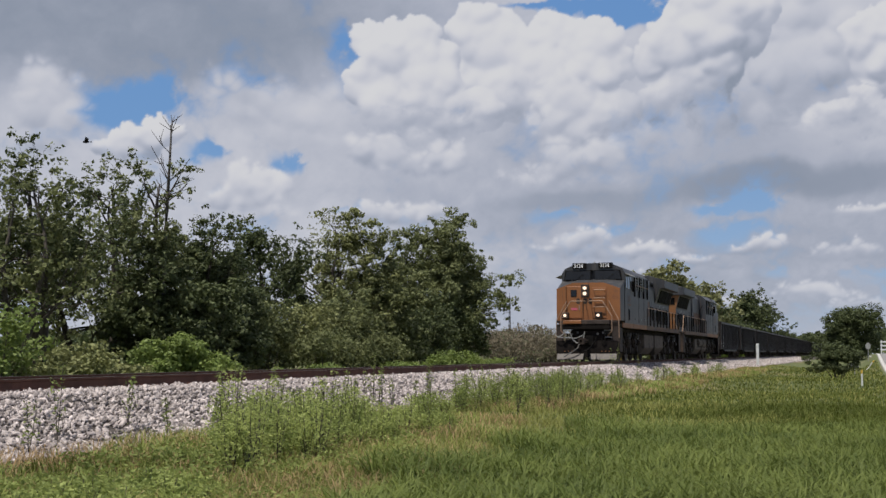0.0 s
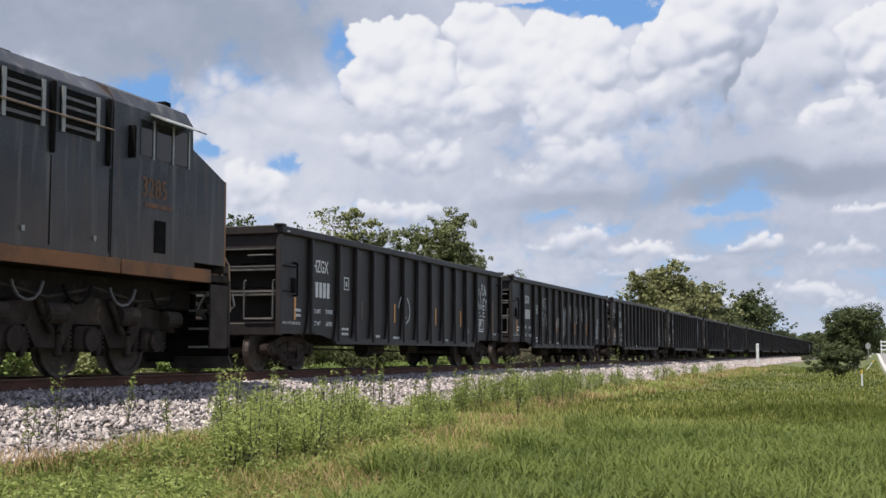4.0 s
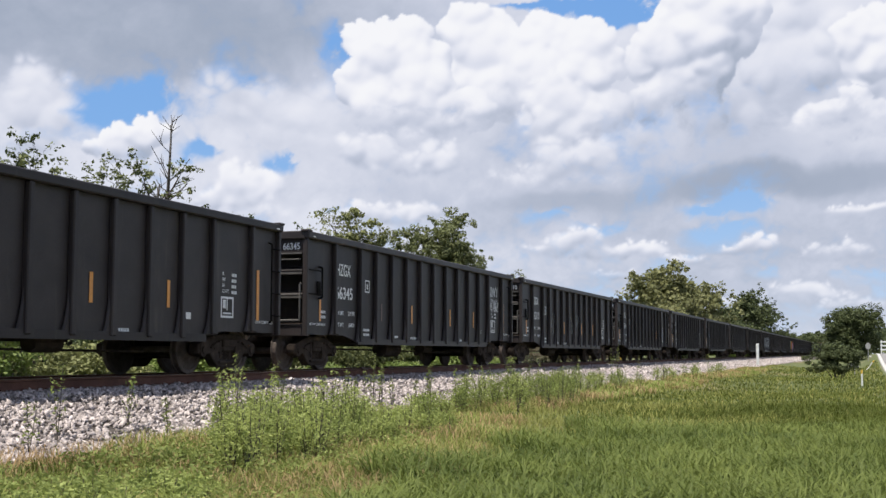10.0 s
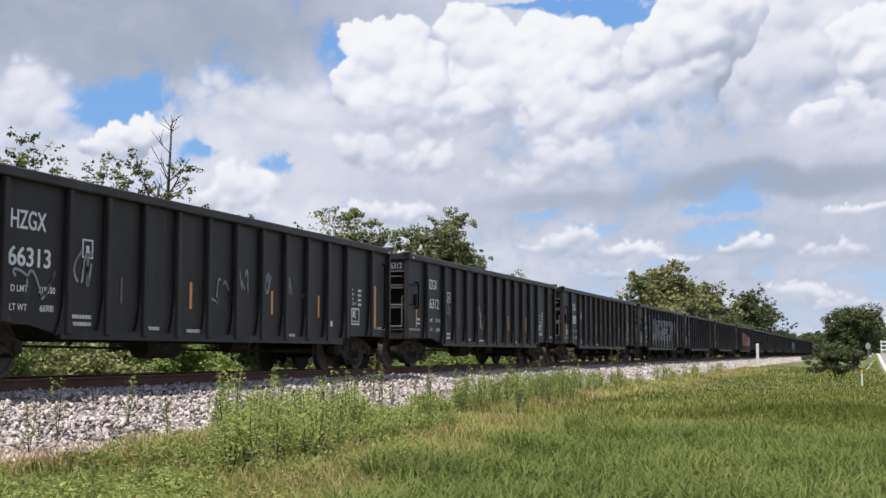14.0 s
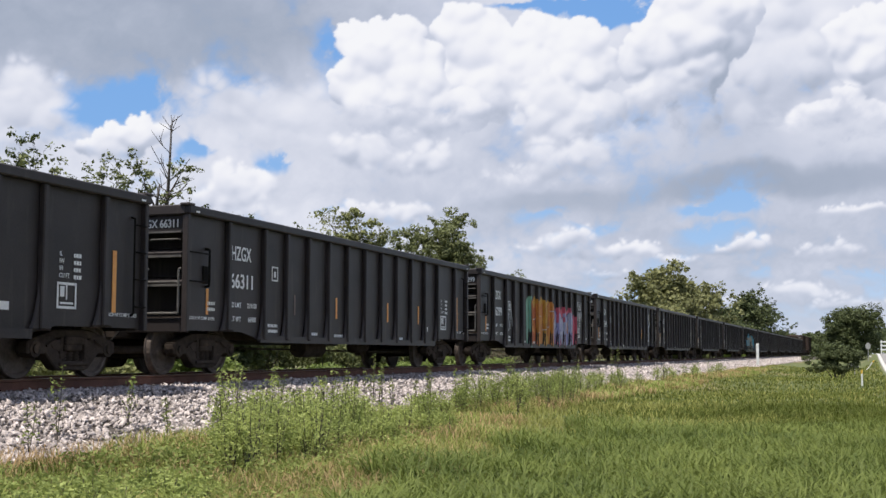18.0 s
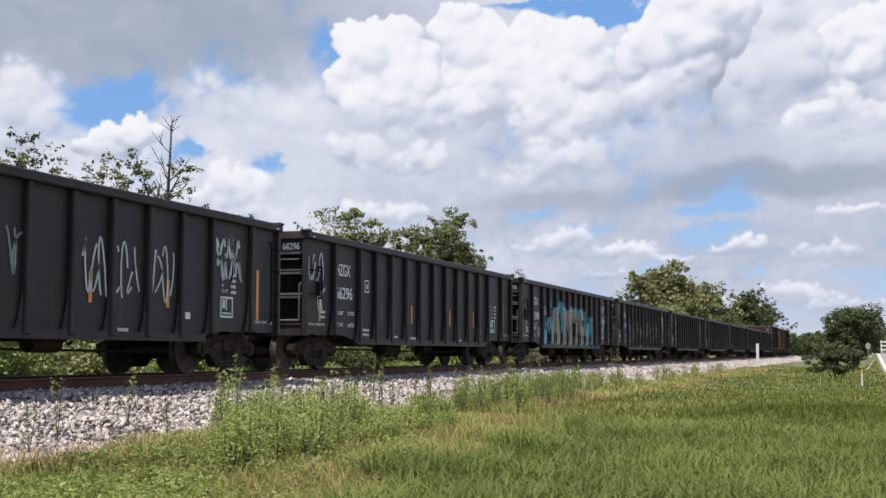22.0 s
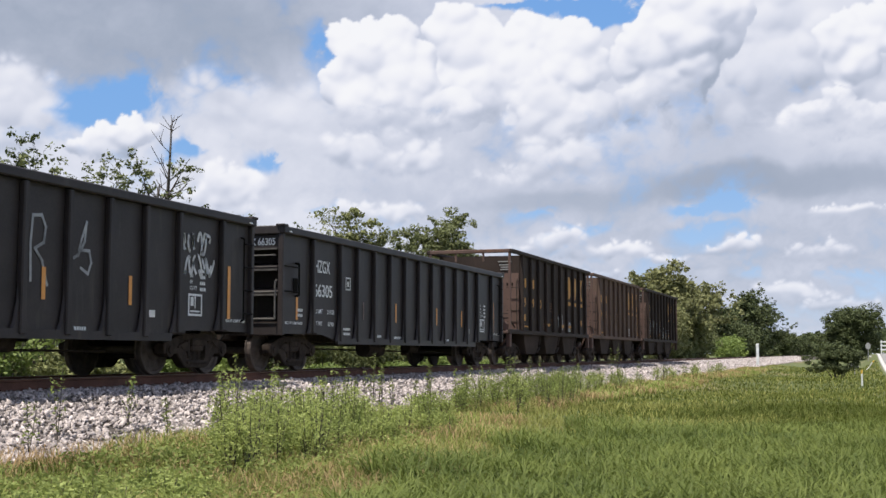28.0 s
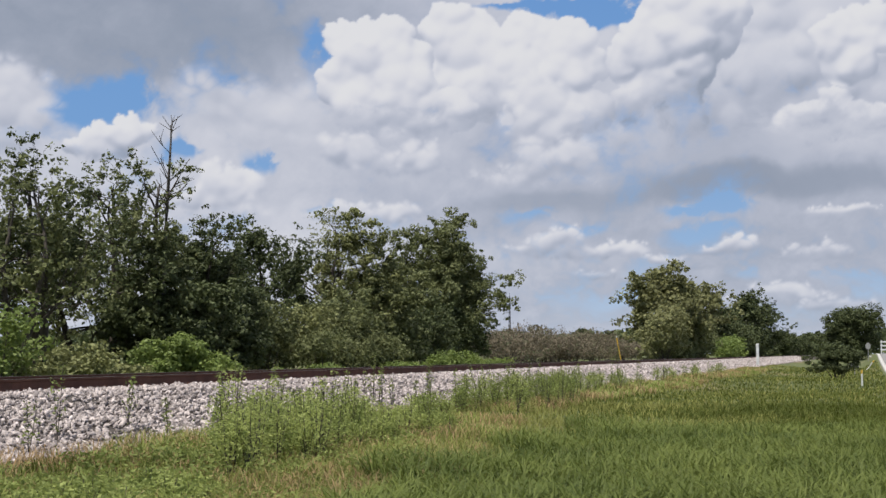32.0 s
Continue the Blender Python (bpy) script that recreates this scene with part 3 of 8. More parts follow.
def sky_colours(a, e):
    f = CloudField(a, e)
    # the grey sheet above, soft white layers below it, and the grey bases of the heaps
    f.layer(-15.1, 14.7, 8.76, 2.92, 0.43)
    f.layer(-9.6, 15.4, 4.78, 2.12, 0.45)
    f.layer(-18.6, 15.4, 4.25, 2.39, 0.46)
    f.layer(-5.9, 15.9, 3.45, 1.33, 0.58)
    f.layer(-12.6, 12.6, 5.31, 0.93, 0.48)
    f.layer(-18.6, 13.1, 3.45, 1.06, 0.55)
    f.layer(-11.6, 11.0, 3.45, 1.86, 0.82)
    f.layer(-7.0, 10.8, 3.19, 2.39, 0.8)
    f.layer(-3.8, 8.6, 4.25, 1.86, 0.76)
    f.layer(-18.6, 10.5, 2.39, 2.12, 0.84)
    f.layer(-14.4, 7.9, 3.98, 1.86, 0.84)
    f.layer(-17.6, 7.9, 3.98, 1.59, 0.8)
    f.layer(0.4, 8.6, 6.90, 2.39, 0.68)
    f.layer(5.7, 7.6, 4.51, 1.20, 0.66)
    f.layer(2.5, 6.0, 3.19, 1.06, 0.52)
    f.layer(12.2, 11.3, 6.11, 3.98, 0.8)
    f.layer(17.2, 11.8, 4.25, 3.98, 0.74)
    f.layer(13.5, 8.0, 6.11, 1.01, 0.5)
    f.layer(12.2, 7.6, 5.05, 0.53, 0.4)
    f.layer(17.2, 7.5, 3.98, 0.48, 0.42)
    f.layer(6.8, 7.3, 3.19, 0.48, 0.48)
    f.layer(13.5, 8.6, 3.98, 0.80, 0.55)
    f.layer(18.4, 7.9, 3.45, 0.85, 0.54)
    f.layer(6.8, 6.7, 4.25, 0.66, 0.56)
    f.layer(5.7, 4.7, 4.25, 1.46, 0.72)
    f.layer(9.6, 5.5, 3.19, 0.80, 0.58)
    f.layer(16.4, 4.7, 4.25, 1.59, 0.62)
    f.layer(17.9, 6.3, 3.19, 0.58, 0.62)
    f.layer(10.9, 3.3, 6.64, 1.59, 0.6)
    f.layer(17.2, 2.5, 4.78, 1.59, 0.62)
    f.layer(-2.2, 5.2, 7.97, 1.86, 0.8)
    f.layer(-12.6, 4.1, 9.29, 2.92, 0.82)
    f.layer(5.7, 1.7, 7.97, 1.59, 0.66)
    # openings where the blue shows
    f.gap(-16.1, 11.1, 1.59, 0.96, 1.5)
    f.gap(-14.5, 11.9, 1.06, 0.80, 0.9)
    f.gap(-5.3, 14.0, 0.80, 1.59, 0.9)
    f.gap(-8.0, 8.9, 0.90, 0.58, 1.2)
    f.gap(-11.8, 9.3, 1.20, 0.42, 1.1)
    f.gap(-10.1, 12.1, 0.80, 0.66, 0.5)
    f.gap(8.3, 15.8, 1.99, 0.85, 2.0)
    f.gap(4.7, 16.3, 2.92, 0.37, 1.5)
    f.gap(13.1, 6.7, 1.75, 0.35, 1.7)
    f.gap(19.6, 15.2, 0.64, 0.53, 2.0)
    f.gap(7.9, 14.4, 0.37, 1.06, 1.2)
    f.gap(4.7, 6.4, 1.59, 0.32, 0.6)
    f.gap(7.3, 5.9, 1.59, 0.32, 0.6)
    f.gap(12.2, 5.5, 1.59, 0.48, 0.7)
    f.gap(10.4, 4.1, 1.59, 0.37, 0.6)
    f.gap(15.2, 3.5, 1.86, 0.37, 0.6)
    f.gap(8.9, 2.5, 2.66, 0.37, 0.6)
    f.gap(18.4, 3.6, 1.59, 0.32, 0.5)
    f.gap(-5.9, 6.5, 1.06, 0.37, 0.5)
    # heaped clouds, far to near: their round parts, the tone of the tops and of the feet
    f.heap(((-9.6, 11.5, 2.92, 1.59), (-7.0, 10.5, 2.66, 2.12), (-11.4, 12.1, 1.86, 1.06), (-5.9, 12.1, 1.59, 1.06)), 0.84, 0.74, 0.9)
    f.heap(((-19.0, 10.9, 1.86, 1.73), (-18.1, 11.5, 1.33, 1.20), (-19.3, 9.2, 2.12, 1.06)), 0.86, 0.76, 0.7)
    f.heap(((17.2, 14.1, 3.98, 2.92), (14.5, 12.1, 3.45, 3.19), (12.2, 10.8, 3.72, 2.39), (18.4, 11.8, 3.19, 2.12)), 0.86, 0.72, 0.6)
    f.heap(((11.2, 15.2, 1.65, 1.86), (9.9, 13.6, 1.65, 1.59), (11.7, 13.4, 2.12, 1.86), (12.9, 14.9, 2.12, 2.12), (10.7, 11.5, 2.39, 1.59)), 0.99, 0.74, 0.12)
    f.heap(((19.2, 13.4, 1.46, 1.86), (19.8, 14.1, 1.33, 1.59), (18.4, 10.4, 2.92, 1.12), (16.9, 9.8, 1.59, 0.80)), 1.0, 0.8, 0.15)
    f.heap(((1.8, 14.5, 1.99, 1.73), (4.7, 14.4, 1.99, 1.59), (6.2, 13.6, 1.59, 1.59), (7.3, 13.6, 1.12, 1.65), (3.1, 12.6, 2.92, 2.12), (6.0, 11.5, 2.39, 1.99), (0.4, 12.3, 1.59, 1.59)), 1.02, 0.84, 0.12)
    f.heap(((6.0, 8.6, 2.66, 1.20), (7.0, 9.2, 1.59, 1.06), (4.1, 8.1, 2.12, 0.93), (4.7, 10.5, 1.59, 1.06), (5.7, 11.3, 2.12, 1.59)), 0.95, 0.8, 0.45)
    f.heap(((-2.5, 14.0, 2.18, 1.65), (-3.6, 14.5, 1.20, 1.06), (-1.2, 13.6, 1.59, 1.33), (-2.2, 11.8, 2.39, 1.86), (-3.8, 12.6, 1.59, 1.33), (-0.4, 11.0, 2.12, 1.59)), 1.05, 0.84, 0.12)
    f.heap(((-2.5, 8.6, 1.86, 0.80), (-0.6, 8.9, 1.59, 0.93), (-3.8, 9.4, 1.59, 1.06)), 0.86, 0.72, 0.4)
    f.heap(((-14.8, 9.6, 1.38, 1.01), (-13.9, 10.0, 1.06, 0.69), (-15.6, 9.3, 1.06, 0.80)), 1.02, 0.78, 0.12)
    f.heap(((-9.8, 7.5, 1.65, 1.06), (-8.8, 7.9, 1.33, 0.90), (-10.9, 7.1, 1.06, 0.69), (-9.3, 6.4, 2.39, 0.69)), 0.95, 0.82, 0.3)
    f.heap(((-3.6, 6.4, 2.66, 0.64), (-1.7, 6.7, 1.59, 0.48)), 0.9, 0.78, 0.25)
    f.heap(((6.0, 5.2, 1.65, 0.80), (7.0, 4.7, 1.59, 0.58), (4.7, 4.7, 1.33, 0.58)), 0.93, 0.72, 0.3)
    f.heap(((14.2, 4.9, 1.17, 0.53), (13.2, 4.7, 1.06, 0.37)), 0.97, 0.76, 0.18)
    f.heap(((17.9, 4.5, 1.75, 0.58), (16.9, 4.3, 1.33, 0.42), (18.8, 6.4, 2.12, 0.32)), 0.95, 0.74, 0.22)
    f.heap(((7.6, 3.6, 1.33, 0.37), (9.1, 4.8, 1.59, 0.48), (10.9, 4.3, 1.33, 0.37)), 0.92, 0.74, 0.22)
    f.heap(((16.4, 2.8, 2.39, 0.42), (12.2, 2.3, 2.92, 0.42), (18.4, 2.1, 2.12, 0.48)), 0.88, 0.74, 0.3)
    # shaded undersides
    f.base(14.0, 9.4, 5.2, 1.7, 0.66, 0.75)
    f.base(9.2, 8.4, 4.2, 1.2, 0.7, 0.6)
    f.base(14.5, 7.95, 7.0, 0.95, 0.45, 0.85)
    f.base(19.0, 7.8, 3.5, 0.8, 0.47, 0.8)
    f.base(5.5, 7.15, 5.0, 0.75, 0.52, 0.7)
    f.base(-1.5, 7.7, 3.0, 0.6, 0.62, 0.5)
    f.base(8.4, 12.2, 1.2, 2.2, 0.76, 0.5)
    # far round the horizon the same broken cumulus goes on
    wild = layered(a * 0.11 + 40, e * 0.2, 80, 5)
    away = np.clip(np.clip((np.abs(a) - 23.5) / 6, 0, 1) + np.clip((e - 18.5) / 4, 0, 1), 0, 1)
    f.cover = f.cover * (1 - away) + away * (wild - 0.4) * 3.2
    f.tone += away * 0.75; f.weight += away
    tone, alpha = f.laid()
    tone = tone + 0.025
    tone = np.where(tone > 0.9, 0.9 + 0.35 * np.tanh((tone - 0.9) / 0.35), tone)
    tone = np.where(tone < 0.62, 0.62 + 0.2 * np.tanh((tone - 0.62) / 0.2), tone)
    ramp = [0.3, 0.5, 0.7, 0.85, 1.0, 1.12]
    cloud = np.stack([np.interp(tone, ramp, [0.164, 0.25, 0.38, 0.495, 0.582, 0.625]),
                      np.interp(tone, ramp, [0.20, 0.286, 0.408, 0.512, 0.588, 0.628]),
                      np.interp(tone, ramp, [0.262, 0.362, 0.49, 0.58, 0.632, 0.652])], -1)
    h = np.clip(e, 0, 40)
    blue = np.stack([np.interp(h, [0, 4, 10, 20, 40], [0.42, 0.27, 0.155, 0.115, 0.07]),
                     np.interp(h, [0, 4, 10, 20, 40], [0.50, 0.40, 0.30, 0.25, 0.18]),
                     np.interp(h, [0, 4, 10, 20, 40], [0.62, 0.59, 0.55, 0.52, 0.44])], -1)
    col = blue * (1 - alpha[..., None]) + cloud * alpha[..., None]
    haze = np.exp(-np.clip(e, 0, 90) / 1.6)[..., None] * 0.5
    return col * (1 - haze) + np.array([0.42, 0.485, 0.575]) * haze


def build_sky():
    a = np.concatenate([np.arange(-180, -24, 3.0), np.arange(-24, 24, 0.06), np.arange(24, 180.1, 3.0)])
    e = np.concatenate([[-4, -2, -1], np.arange(-0.5, 18.6, 0.06), np.arange(19, 46, 1.5)])
    ga, ge = np.meshgrid(a, e, indexing='ij')
    col = sky_colours(ga, ge)
    r = 4200.0
    turn = HEADING - np.radians(ga)
    v = np.stack([r * np.cos(np.radians(ge)) * np.cos(turn), r * np.cos(np.radians(ge)) * np.sin(turn), r * np.sin(np.radians(ge))], -1)
    n, k = ga.shape
    idx = np.arange(n * k).reshape(n, k)
    faces = np.stack([idx[:-1, :-1], idx[:-1, 1:], idx[1:, 1:], idx[1:, :-1]], -1).reshape(-1, 4)
    m = bpy.data.materials.new("cloudy_sky")
    m.use_nodes = True
    t = m.node_tree
    t.nodes.remove(t.nodes["Principled BSDF"])
    em = t.nodes.new("ShaderNodeEmission")
    at = t.nodes.new("ShaderNodeAttribute"); at.attribute_name = "sky"
    t.links.new(at.outputs["Color"], em.inputs[0])
    t.links.new(em.outputs[0], t.nodes["Material Output"].inputs[0])
    m.cycles.emission_sampling = 'NONE'
    ob = raw_mesh("sky_backdrop", v.reshape(-1, 3), faces, m, smooth=True)
    ca = ob.data.color_attributes.new("sky", 'FLOAT_COLOR', 'POINT')
    ca.data.foreach_set("color", np.concatenate([col.reshape(-1, 3), np.ones((n * k, 1))], 1).astype(np.float32).ravel())
    ob.location = EYE
    tagged(ob, "broken white and grey cumulus clouds over blue sky", "sky", kind="structure")
    return ob


SKY = build_sky()
# ---------------------------------------------------------------- rolling stock: shared pieces


def wheelset_mesh(r):
    """An axle with two wheels, turning about y: plate, hub, rim, flange towards the middle of the track."""
    bm = bmesh.new()
    for s in (-1, 1):
        prof = [(0.80, 0.085), (0.83, 0.1), (0.81, 0.16), (0.775, r * 0.45), (0.77, r * 0.8), (0.80, r * 0.86), (0.805, r - 0.012), (0.79, r), (0.715, r + 0.004), (0.705, r + 0.028), (0.685, r + 0.026), (0.675, r - 0.03), (0.70, r * 0.8), (0.72, 0.2), (0.68, 0.1)]
        one = lathe([(s * y, q) for y, q in prof])
        me = bpy.data.meshes.new("tmp")
        one.to_mesh(me); one.free(); bm.from_mesh(me); bpy.data.meshes.remove(me)
    rod(bm, (0, -1.0, 0), (0, 1.0, 0), 0.075, 12)
    # bolts of the end caps make the turning visible
    for s in (-1, 1):
        rod(bm, (0, s * 1.0, 0), (0, s * 1.045, 0), 0.10, 12)
        for i in range(3):
            a = 2 * math.pi * i / 3
            rod(bm, (0.055 * math.cos(a), s * 1.04, 0.055 * math.sin(a)), (0.055 * math.cos(a), s * 1.065, 0.055 * math.sin(a)), 0.018, 6)
    return bm


def freight_bogie(parent, x, meshes={}):
    """Two-axle bogie: two cast side frames, bolster, spring groups and two wheelsets."""
    bogie = part("bogie", block(-0.22, 0.22, -1.15, 1.15, 0.42, 0.66, 0.03), UNDER, parent)
    bogie.location = (x, 0, 0)
    if not meshes:
        # side frame with a spring window and arched ends
        bm = bmesh.new()
        for ring in ([(-1.12, 0.38), (-1.12, 0.57), (-0.78, 0.67), (-0.45, 0.66), (-0.45, 0.5), (-0.70, 0.38)],
                     [(-0.78, 0.67), (-0.45, 0.76), (0.45, 0.76), (0.78, 0.67), (0.45, 0.62), (-0.45, 0.62)],
                     [(1.12, 0.38), (1.12, 0.57), (0.78, 0.67), (0.45, 0.66), (0.45, 0.5), (0.70, 0.38)],
                     [(-0.72, 0.42), (-0.45, 0.52), (-0.26, 0.30), (-0.26, 0.15), (-0.42, 0.15)],
                     [(0.72, 0.42), (0.45, 0.52), (0.26, 0.30), (0.26, 0.15), (0.42, 0.15)],
                     [(-0.42, 0.15), (-0.26, 0.27), (0.26, 0.27), (0.42, 0.15), (0.3, 0.12), (-0.3, 0.12)]):
            prism(ring, "y", -1.12, -0.92, bm, 0.018)
        meshes["frame"] = bpy.data.meshes.new("side_frame"); bm.to_mesh(meshes["frame"]); bm.free()
        bm = bmesh.new()
        for w in (-1, 1):
            box(bm, min(w * 0.27, w * 0.34), max(w * 0.27, w * 0.34), -1.14, -0.94, 0.3, 0.64, 0.01)
            prism([(w * 0.34, 0.6), (w * 0.62, 0.58), (w * 0.5, 0.46), (w * 0.34, 0.42)], "y", -1.13, -1.1, bm)
            rod(bm, (w * 0.72, -1.16, 0.5), (w * 0.5, -1.16, 0.6), 0.018, 6)
        box(bm, -0.24, 0.24, -1.17, -1.1, 0.52, 0.66, 0.02)
        box(bm, -0.36, 0.36, -1.16, -1.1, 0.2, 0.25, 0.01)
        meshes["wedge"] = bpy.data.meshes.new("bolster_end"); bm.to_mesh(meshes["wedge"]); bm.free()
        bm = bmesh.new()
        for dx in (-0.17, 0.0, 0.17):
            for k in range(6):
                rod(bm, (dx, -1.02, 0.28 + 0.05 * k), (dx, -1.02, 0.31 + 0.05 * k), 0.075, 10)
            rod(bm, (dx, -1.02, 0.26), (dx, -1.02, 0.6), 0.055, 8)
        meshes["spring"] = bpy.data.meshes.new("bolster_spring"); bm.to_mesh(meshes["spring"]); bm.free()
        bm = bmesh.new()
        rod(bm, (0, -1.13, 0.455), (0, -0.9, 0.455), 0.13, 14)
        rod(bm, (0, -1.16, 0.455), (0, -1.12, 0.455), 0.075, 10)
        meshes["boxes"] = bpy.data.meshes.new("bearing_cap"); bm.to_mesh(meshes["boxes"]); bm.free()
        bm = wheelset_mesh(0.457)
        meshes["wheels"] = bpy.data.meshes.new("wheelset"); bm.to_mesh(meshes["wheels"]); bm.free()
        bm = bmesh.new()
        rod(bm, (0, -0.7, 0.35), (0, 0.7, 0.35), 0.05, 6)
        for s in (-1, 1):
            box(bm, -0.07, 0.07, s * 0.74 - 0.06, s * 0.74 + 0.06, 0.28, 0.55, 0.01)
        meshes["brake"] = bpy.data.meshes.new("brake_beam"); bm.to_mesh(meshes["brake"]); bm.free()
        for k in ("frame", "spring", "boxes", "brake", "wedge"):
            meshes[k].materials.append(UNDER)
        meshes["wheels"].materials.append(WHEEL)
    for s in (1, -1):
        for key, name, dx in (("frame", "side_frame", 0), ("spring", "bolster_spring", 0), ("wedge", "bolster_end", 0), ("boxes", "bearing_cap", -0.93), ("boxes", "bearing_cap", 0.93)):
            o = new(name, meshes[key]); o.parent = bogie; o.scale = (1, s, 1); o.location = (dx, 0, 0)
    for dx in (-0.42, 0.42):
        o = new("brake_beam", meshes["brake"]); o.parent = bogie; o.location = (dx, 0, 0)
    for key, dx in (("lead", -0.93), ("trail", 0.93)):
        w = new("wheelset", meshes["wheels"]); w.parent = bogie; w.location = (dx, 0, 0.457)
    return bogie


def coupler(parent, x, way):
    """Knuckle coupler with its shank and the air hose, at an end; way is -1 at the front, 1 at the back."""
    bm = block(min(x - way * 0.75, x), max(x - way * 0.75, x), -0.07, 0.07, 0.80, 0.94, 0.015)
    box(bm, x - 0.14, x + 0.14, -0.15, 0.12, 0.74, 1.0, 0.04)
    c = part("coupler", bm, UNDER, parent)
    hose = part("air_hose", bar([(x - way * 0.5, -0.35, 0.85), (x - way * 0.2, -0.33, 0.62), (x - way * 0.02, -0.2, 0.45), (x, 0, 0.4)], 0.022), BLACK, parent)
    return c


BAR_STEEL = surface("worn_grey_bar", (0.07, 0.066, 0.062), (0.17, 0.16, 0.15), 6, 0.5, 0.2, 0.05)
FADED_TAPE = surface("faded_tape", (0.14, 0.1, 0.09), (0.24, 0.17, 0.15), 9, 0.6, 0, 0.03)
GON_L = 16.25
RIBS = [1.6, 3.08] + [4.08 + 1.055 * i for i in range(10)] + [15.1]


def sill_z(x):
    """Lower edge of the gondola side: raised over the bogies."""
    return float(np.interp(x, [0, 2.25, 3.1, GON_L - 3.1, GON_L - 2.25, GON_L], [0.80, 0.80, 0.64, 0.64, 0.80, 0.80]))


def build_gondola():
    """Black steel gondola, x from its front body corner backwards, rail top at z 0."""
    g = thing("gondola_car", pose(0, 0, -50), "black steel gondola car with ribbed sides on the track", "railcar", "gondola cars of the train")
    side = [(0.1, 0.80), (2.25, 0.80), (3.1, 0.64), (GON_L - 3.1, 0.64), (GON_L - 2.25, 0.80), (GON_L, 0.80), (GON_L, 2.94), (0.1, 2.94)]
    for s in (-1, 1):
        part("side_wall", prism(side, "y", s * 1.42, s * 1.455), CAR_BLACK, g)
        part("top_rail", block(0.03, GON_L + 0.06, s * 1.51 - 0.085, s * 1.51 + 0.085, 2.88, 3.03, 0.018), CAR_BLACK, g)
        part("side_sill", prism([(2.9, 0.60), (GON_L - 2.9, 0.60), (GON_L - 2.9, 0.74), (2.9, 0.74)], "y", s * 1.46, s * 1.53), CAR_BLACK, g)
    part("floor", block(0.3, GON_L - 0.3, -1.42, 1.42, 0.95, 1.05), UNDER, g)
    part("centre_sill", block(-0.25, GON_L + 0.25, -0.3, 0.3, 0.66, 0.95, 0.02), UNDER, g)
    # ribs: a pressed channel that widens at the foot
    lib = {}
    for x in RIBS:
        z0 = sill_z(x)
        if z0 not in lib:
            bm = prism([(-0.07, z0 + 0.02), (0.07, z0 + 0.02), (0.055, 2.88), (-0.055, 2.88)], "y", -1.455, -1.565, None, 0.02)
            prism([(-0.27, z0), (0.27, z0), (0.16, z0 + 0.2), (0.09, z0 + 0.5), (0.06, z0 + 0.75), (-0.06, z0 + 0.75), (-0.09, z0 + 0.5), (-0.16, z0 + 0.2)], "y", -1.455, -1.525, bm, 0.03)
            rib = lib[z0] = part("side_rib", bm, CAR_BLACK, g)
            rib.location = (x, 0, 0)
            twin(rib, x, 0, 0, -1)
        else:
            twin(lib[z0], x); twin(lib[z0], x, 0, 0, -1)
    # ends: sheet, ledges, corner posts
    for k, (xe, way) in enumerate(((0.1, -1), (GON_L, 1))):
        part("end_wall", block(xe - way * 0.42 - 0.02, xe - way * 0.42 + 0.02, -1.42, 1.42, 0.95, 2.9), CAR_BLACK, g)
        part("end_top_rail", block(xe - 0.08, xe + 0.08, -1.49, 1.49, 2.86, 3.04, 0.02), CAR_BLACK, g)
        # added plate that blocks light from above, so the end recess stays dark
        part("end_cover", block(min(xe, xe - way * 0.44), max(xe, xe - way * 0.44), -1.41, 1.41, 2.87, 2.9), CAR_BLACK, g)
        part("number_panel", block(xe - way * 0.02 - 0.02, xe - way * 0.02 + 0.02, -1.42, 1.42, 2.56, 2.86), CAR_BLACK, g)
        for z in (1.65, 2.17):
            part("end_beam", prism([(xe - way * 0.4, z - 0.06), (xe - way * 0.04, z - 0.06), (xe - way * 0.02, z + 0.03), (xe - way * 0.4, z + 0.13)], "y", -1.4, 1.4, None, 0.012), CAR_BLACK, g)
            # pale strip paints the sunlit edge of the beam
            part("beam_lip", block(xe - way * 0.005 - 0.012, xe - way * 0.005 + 0.012, -1.39, 1.39, z - 0.065, z - 0.025), BAR_STEEL, g, "pale strip painted as the sunlit edge of the beam")
        part("end_sill", block(xe - way * 0.02 - 0.06, xe - way * 0.02 + 0.06, -1.42, 1.42, 0.76, 1.02, 0.02), CAR_BLACK, g)
        for s in (-1, 1):
            part("corner_post", block(xe - 0.05, xe + 0.05, s * 1.49 - 0.06, s * 1.49 + 0.06, 0.76, 2.88, 0.015), CAR_BLACK, g)
        for s in (-1, 1):
            part("corner_tag", block(xe - way * 0.2 - 0.06, xe - way * 0.2 + 0.06, s * 1.6 - 0.004, s * 1.6 + 0.004, 2.91, 2.94), LETTER_WHITE, g, "small white corner mark")
        # another pale strip, the painted sunlit edge below the number panel
        part("panel_lip", block(xe + way * 0.035 - 0.015, xe + way * 0.035 + 0.015, -1.4, 1.4, 2.54, 2.57), BAR_STEEL, g)
        coupler(g, -0.62 if way < 0 else GON_L + 0.63, way)
        freight_bogie(g, xe - way * 1.36)
        # ladder on the end and grab irons on the side
        for s in (-1, 1):
            u = xe + way * 0.07
            part("end_ladder", bar([(xe, s * 1.38, 1.9), (u, s * 1.38, 1.88), (u, s * 1.38, 1.1), (u, s * 0.72, 1.1), (u, s * 0.72, 1.88), (xe, s * 0.72, 1.9)], 0.022), BAR_STEEL, g, "worn grey ladder loop")
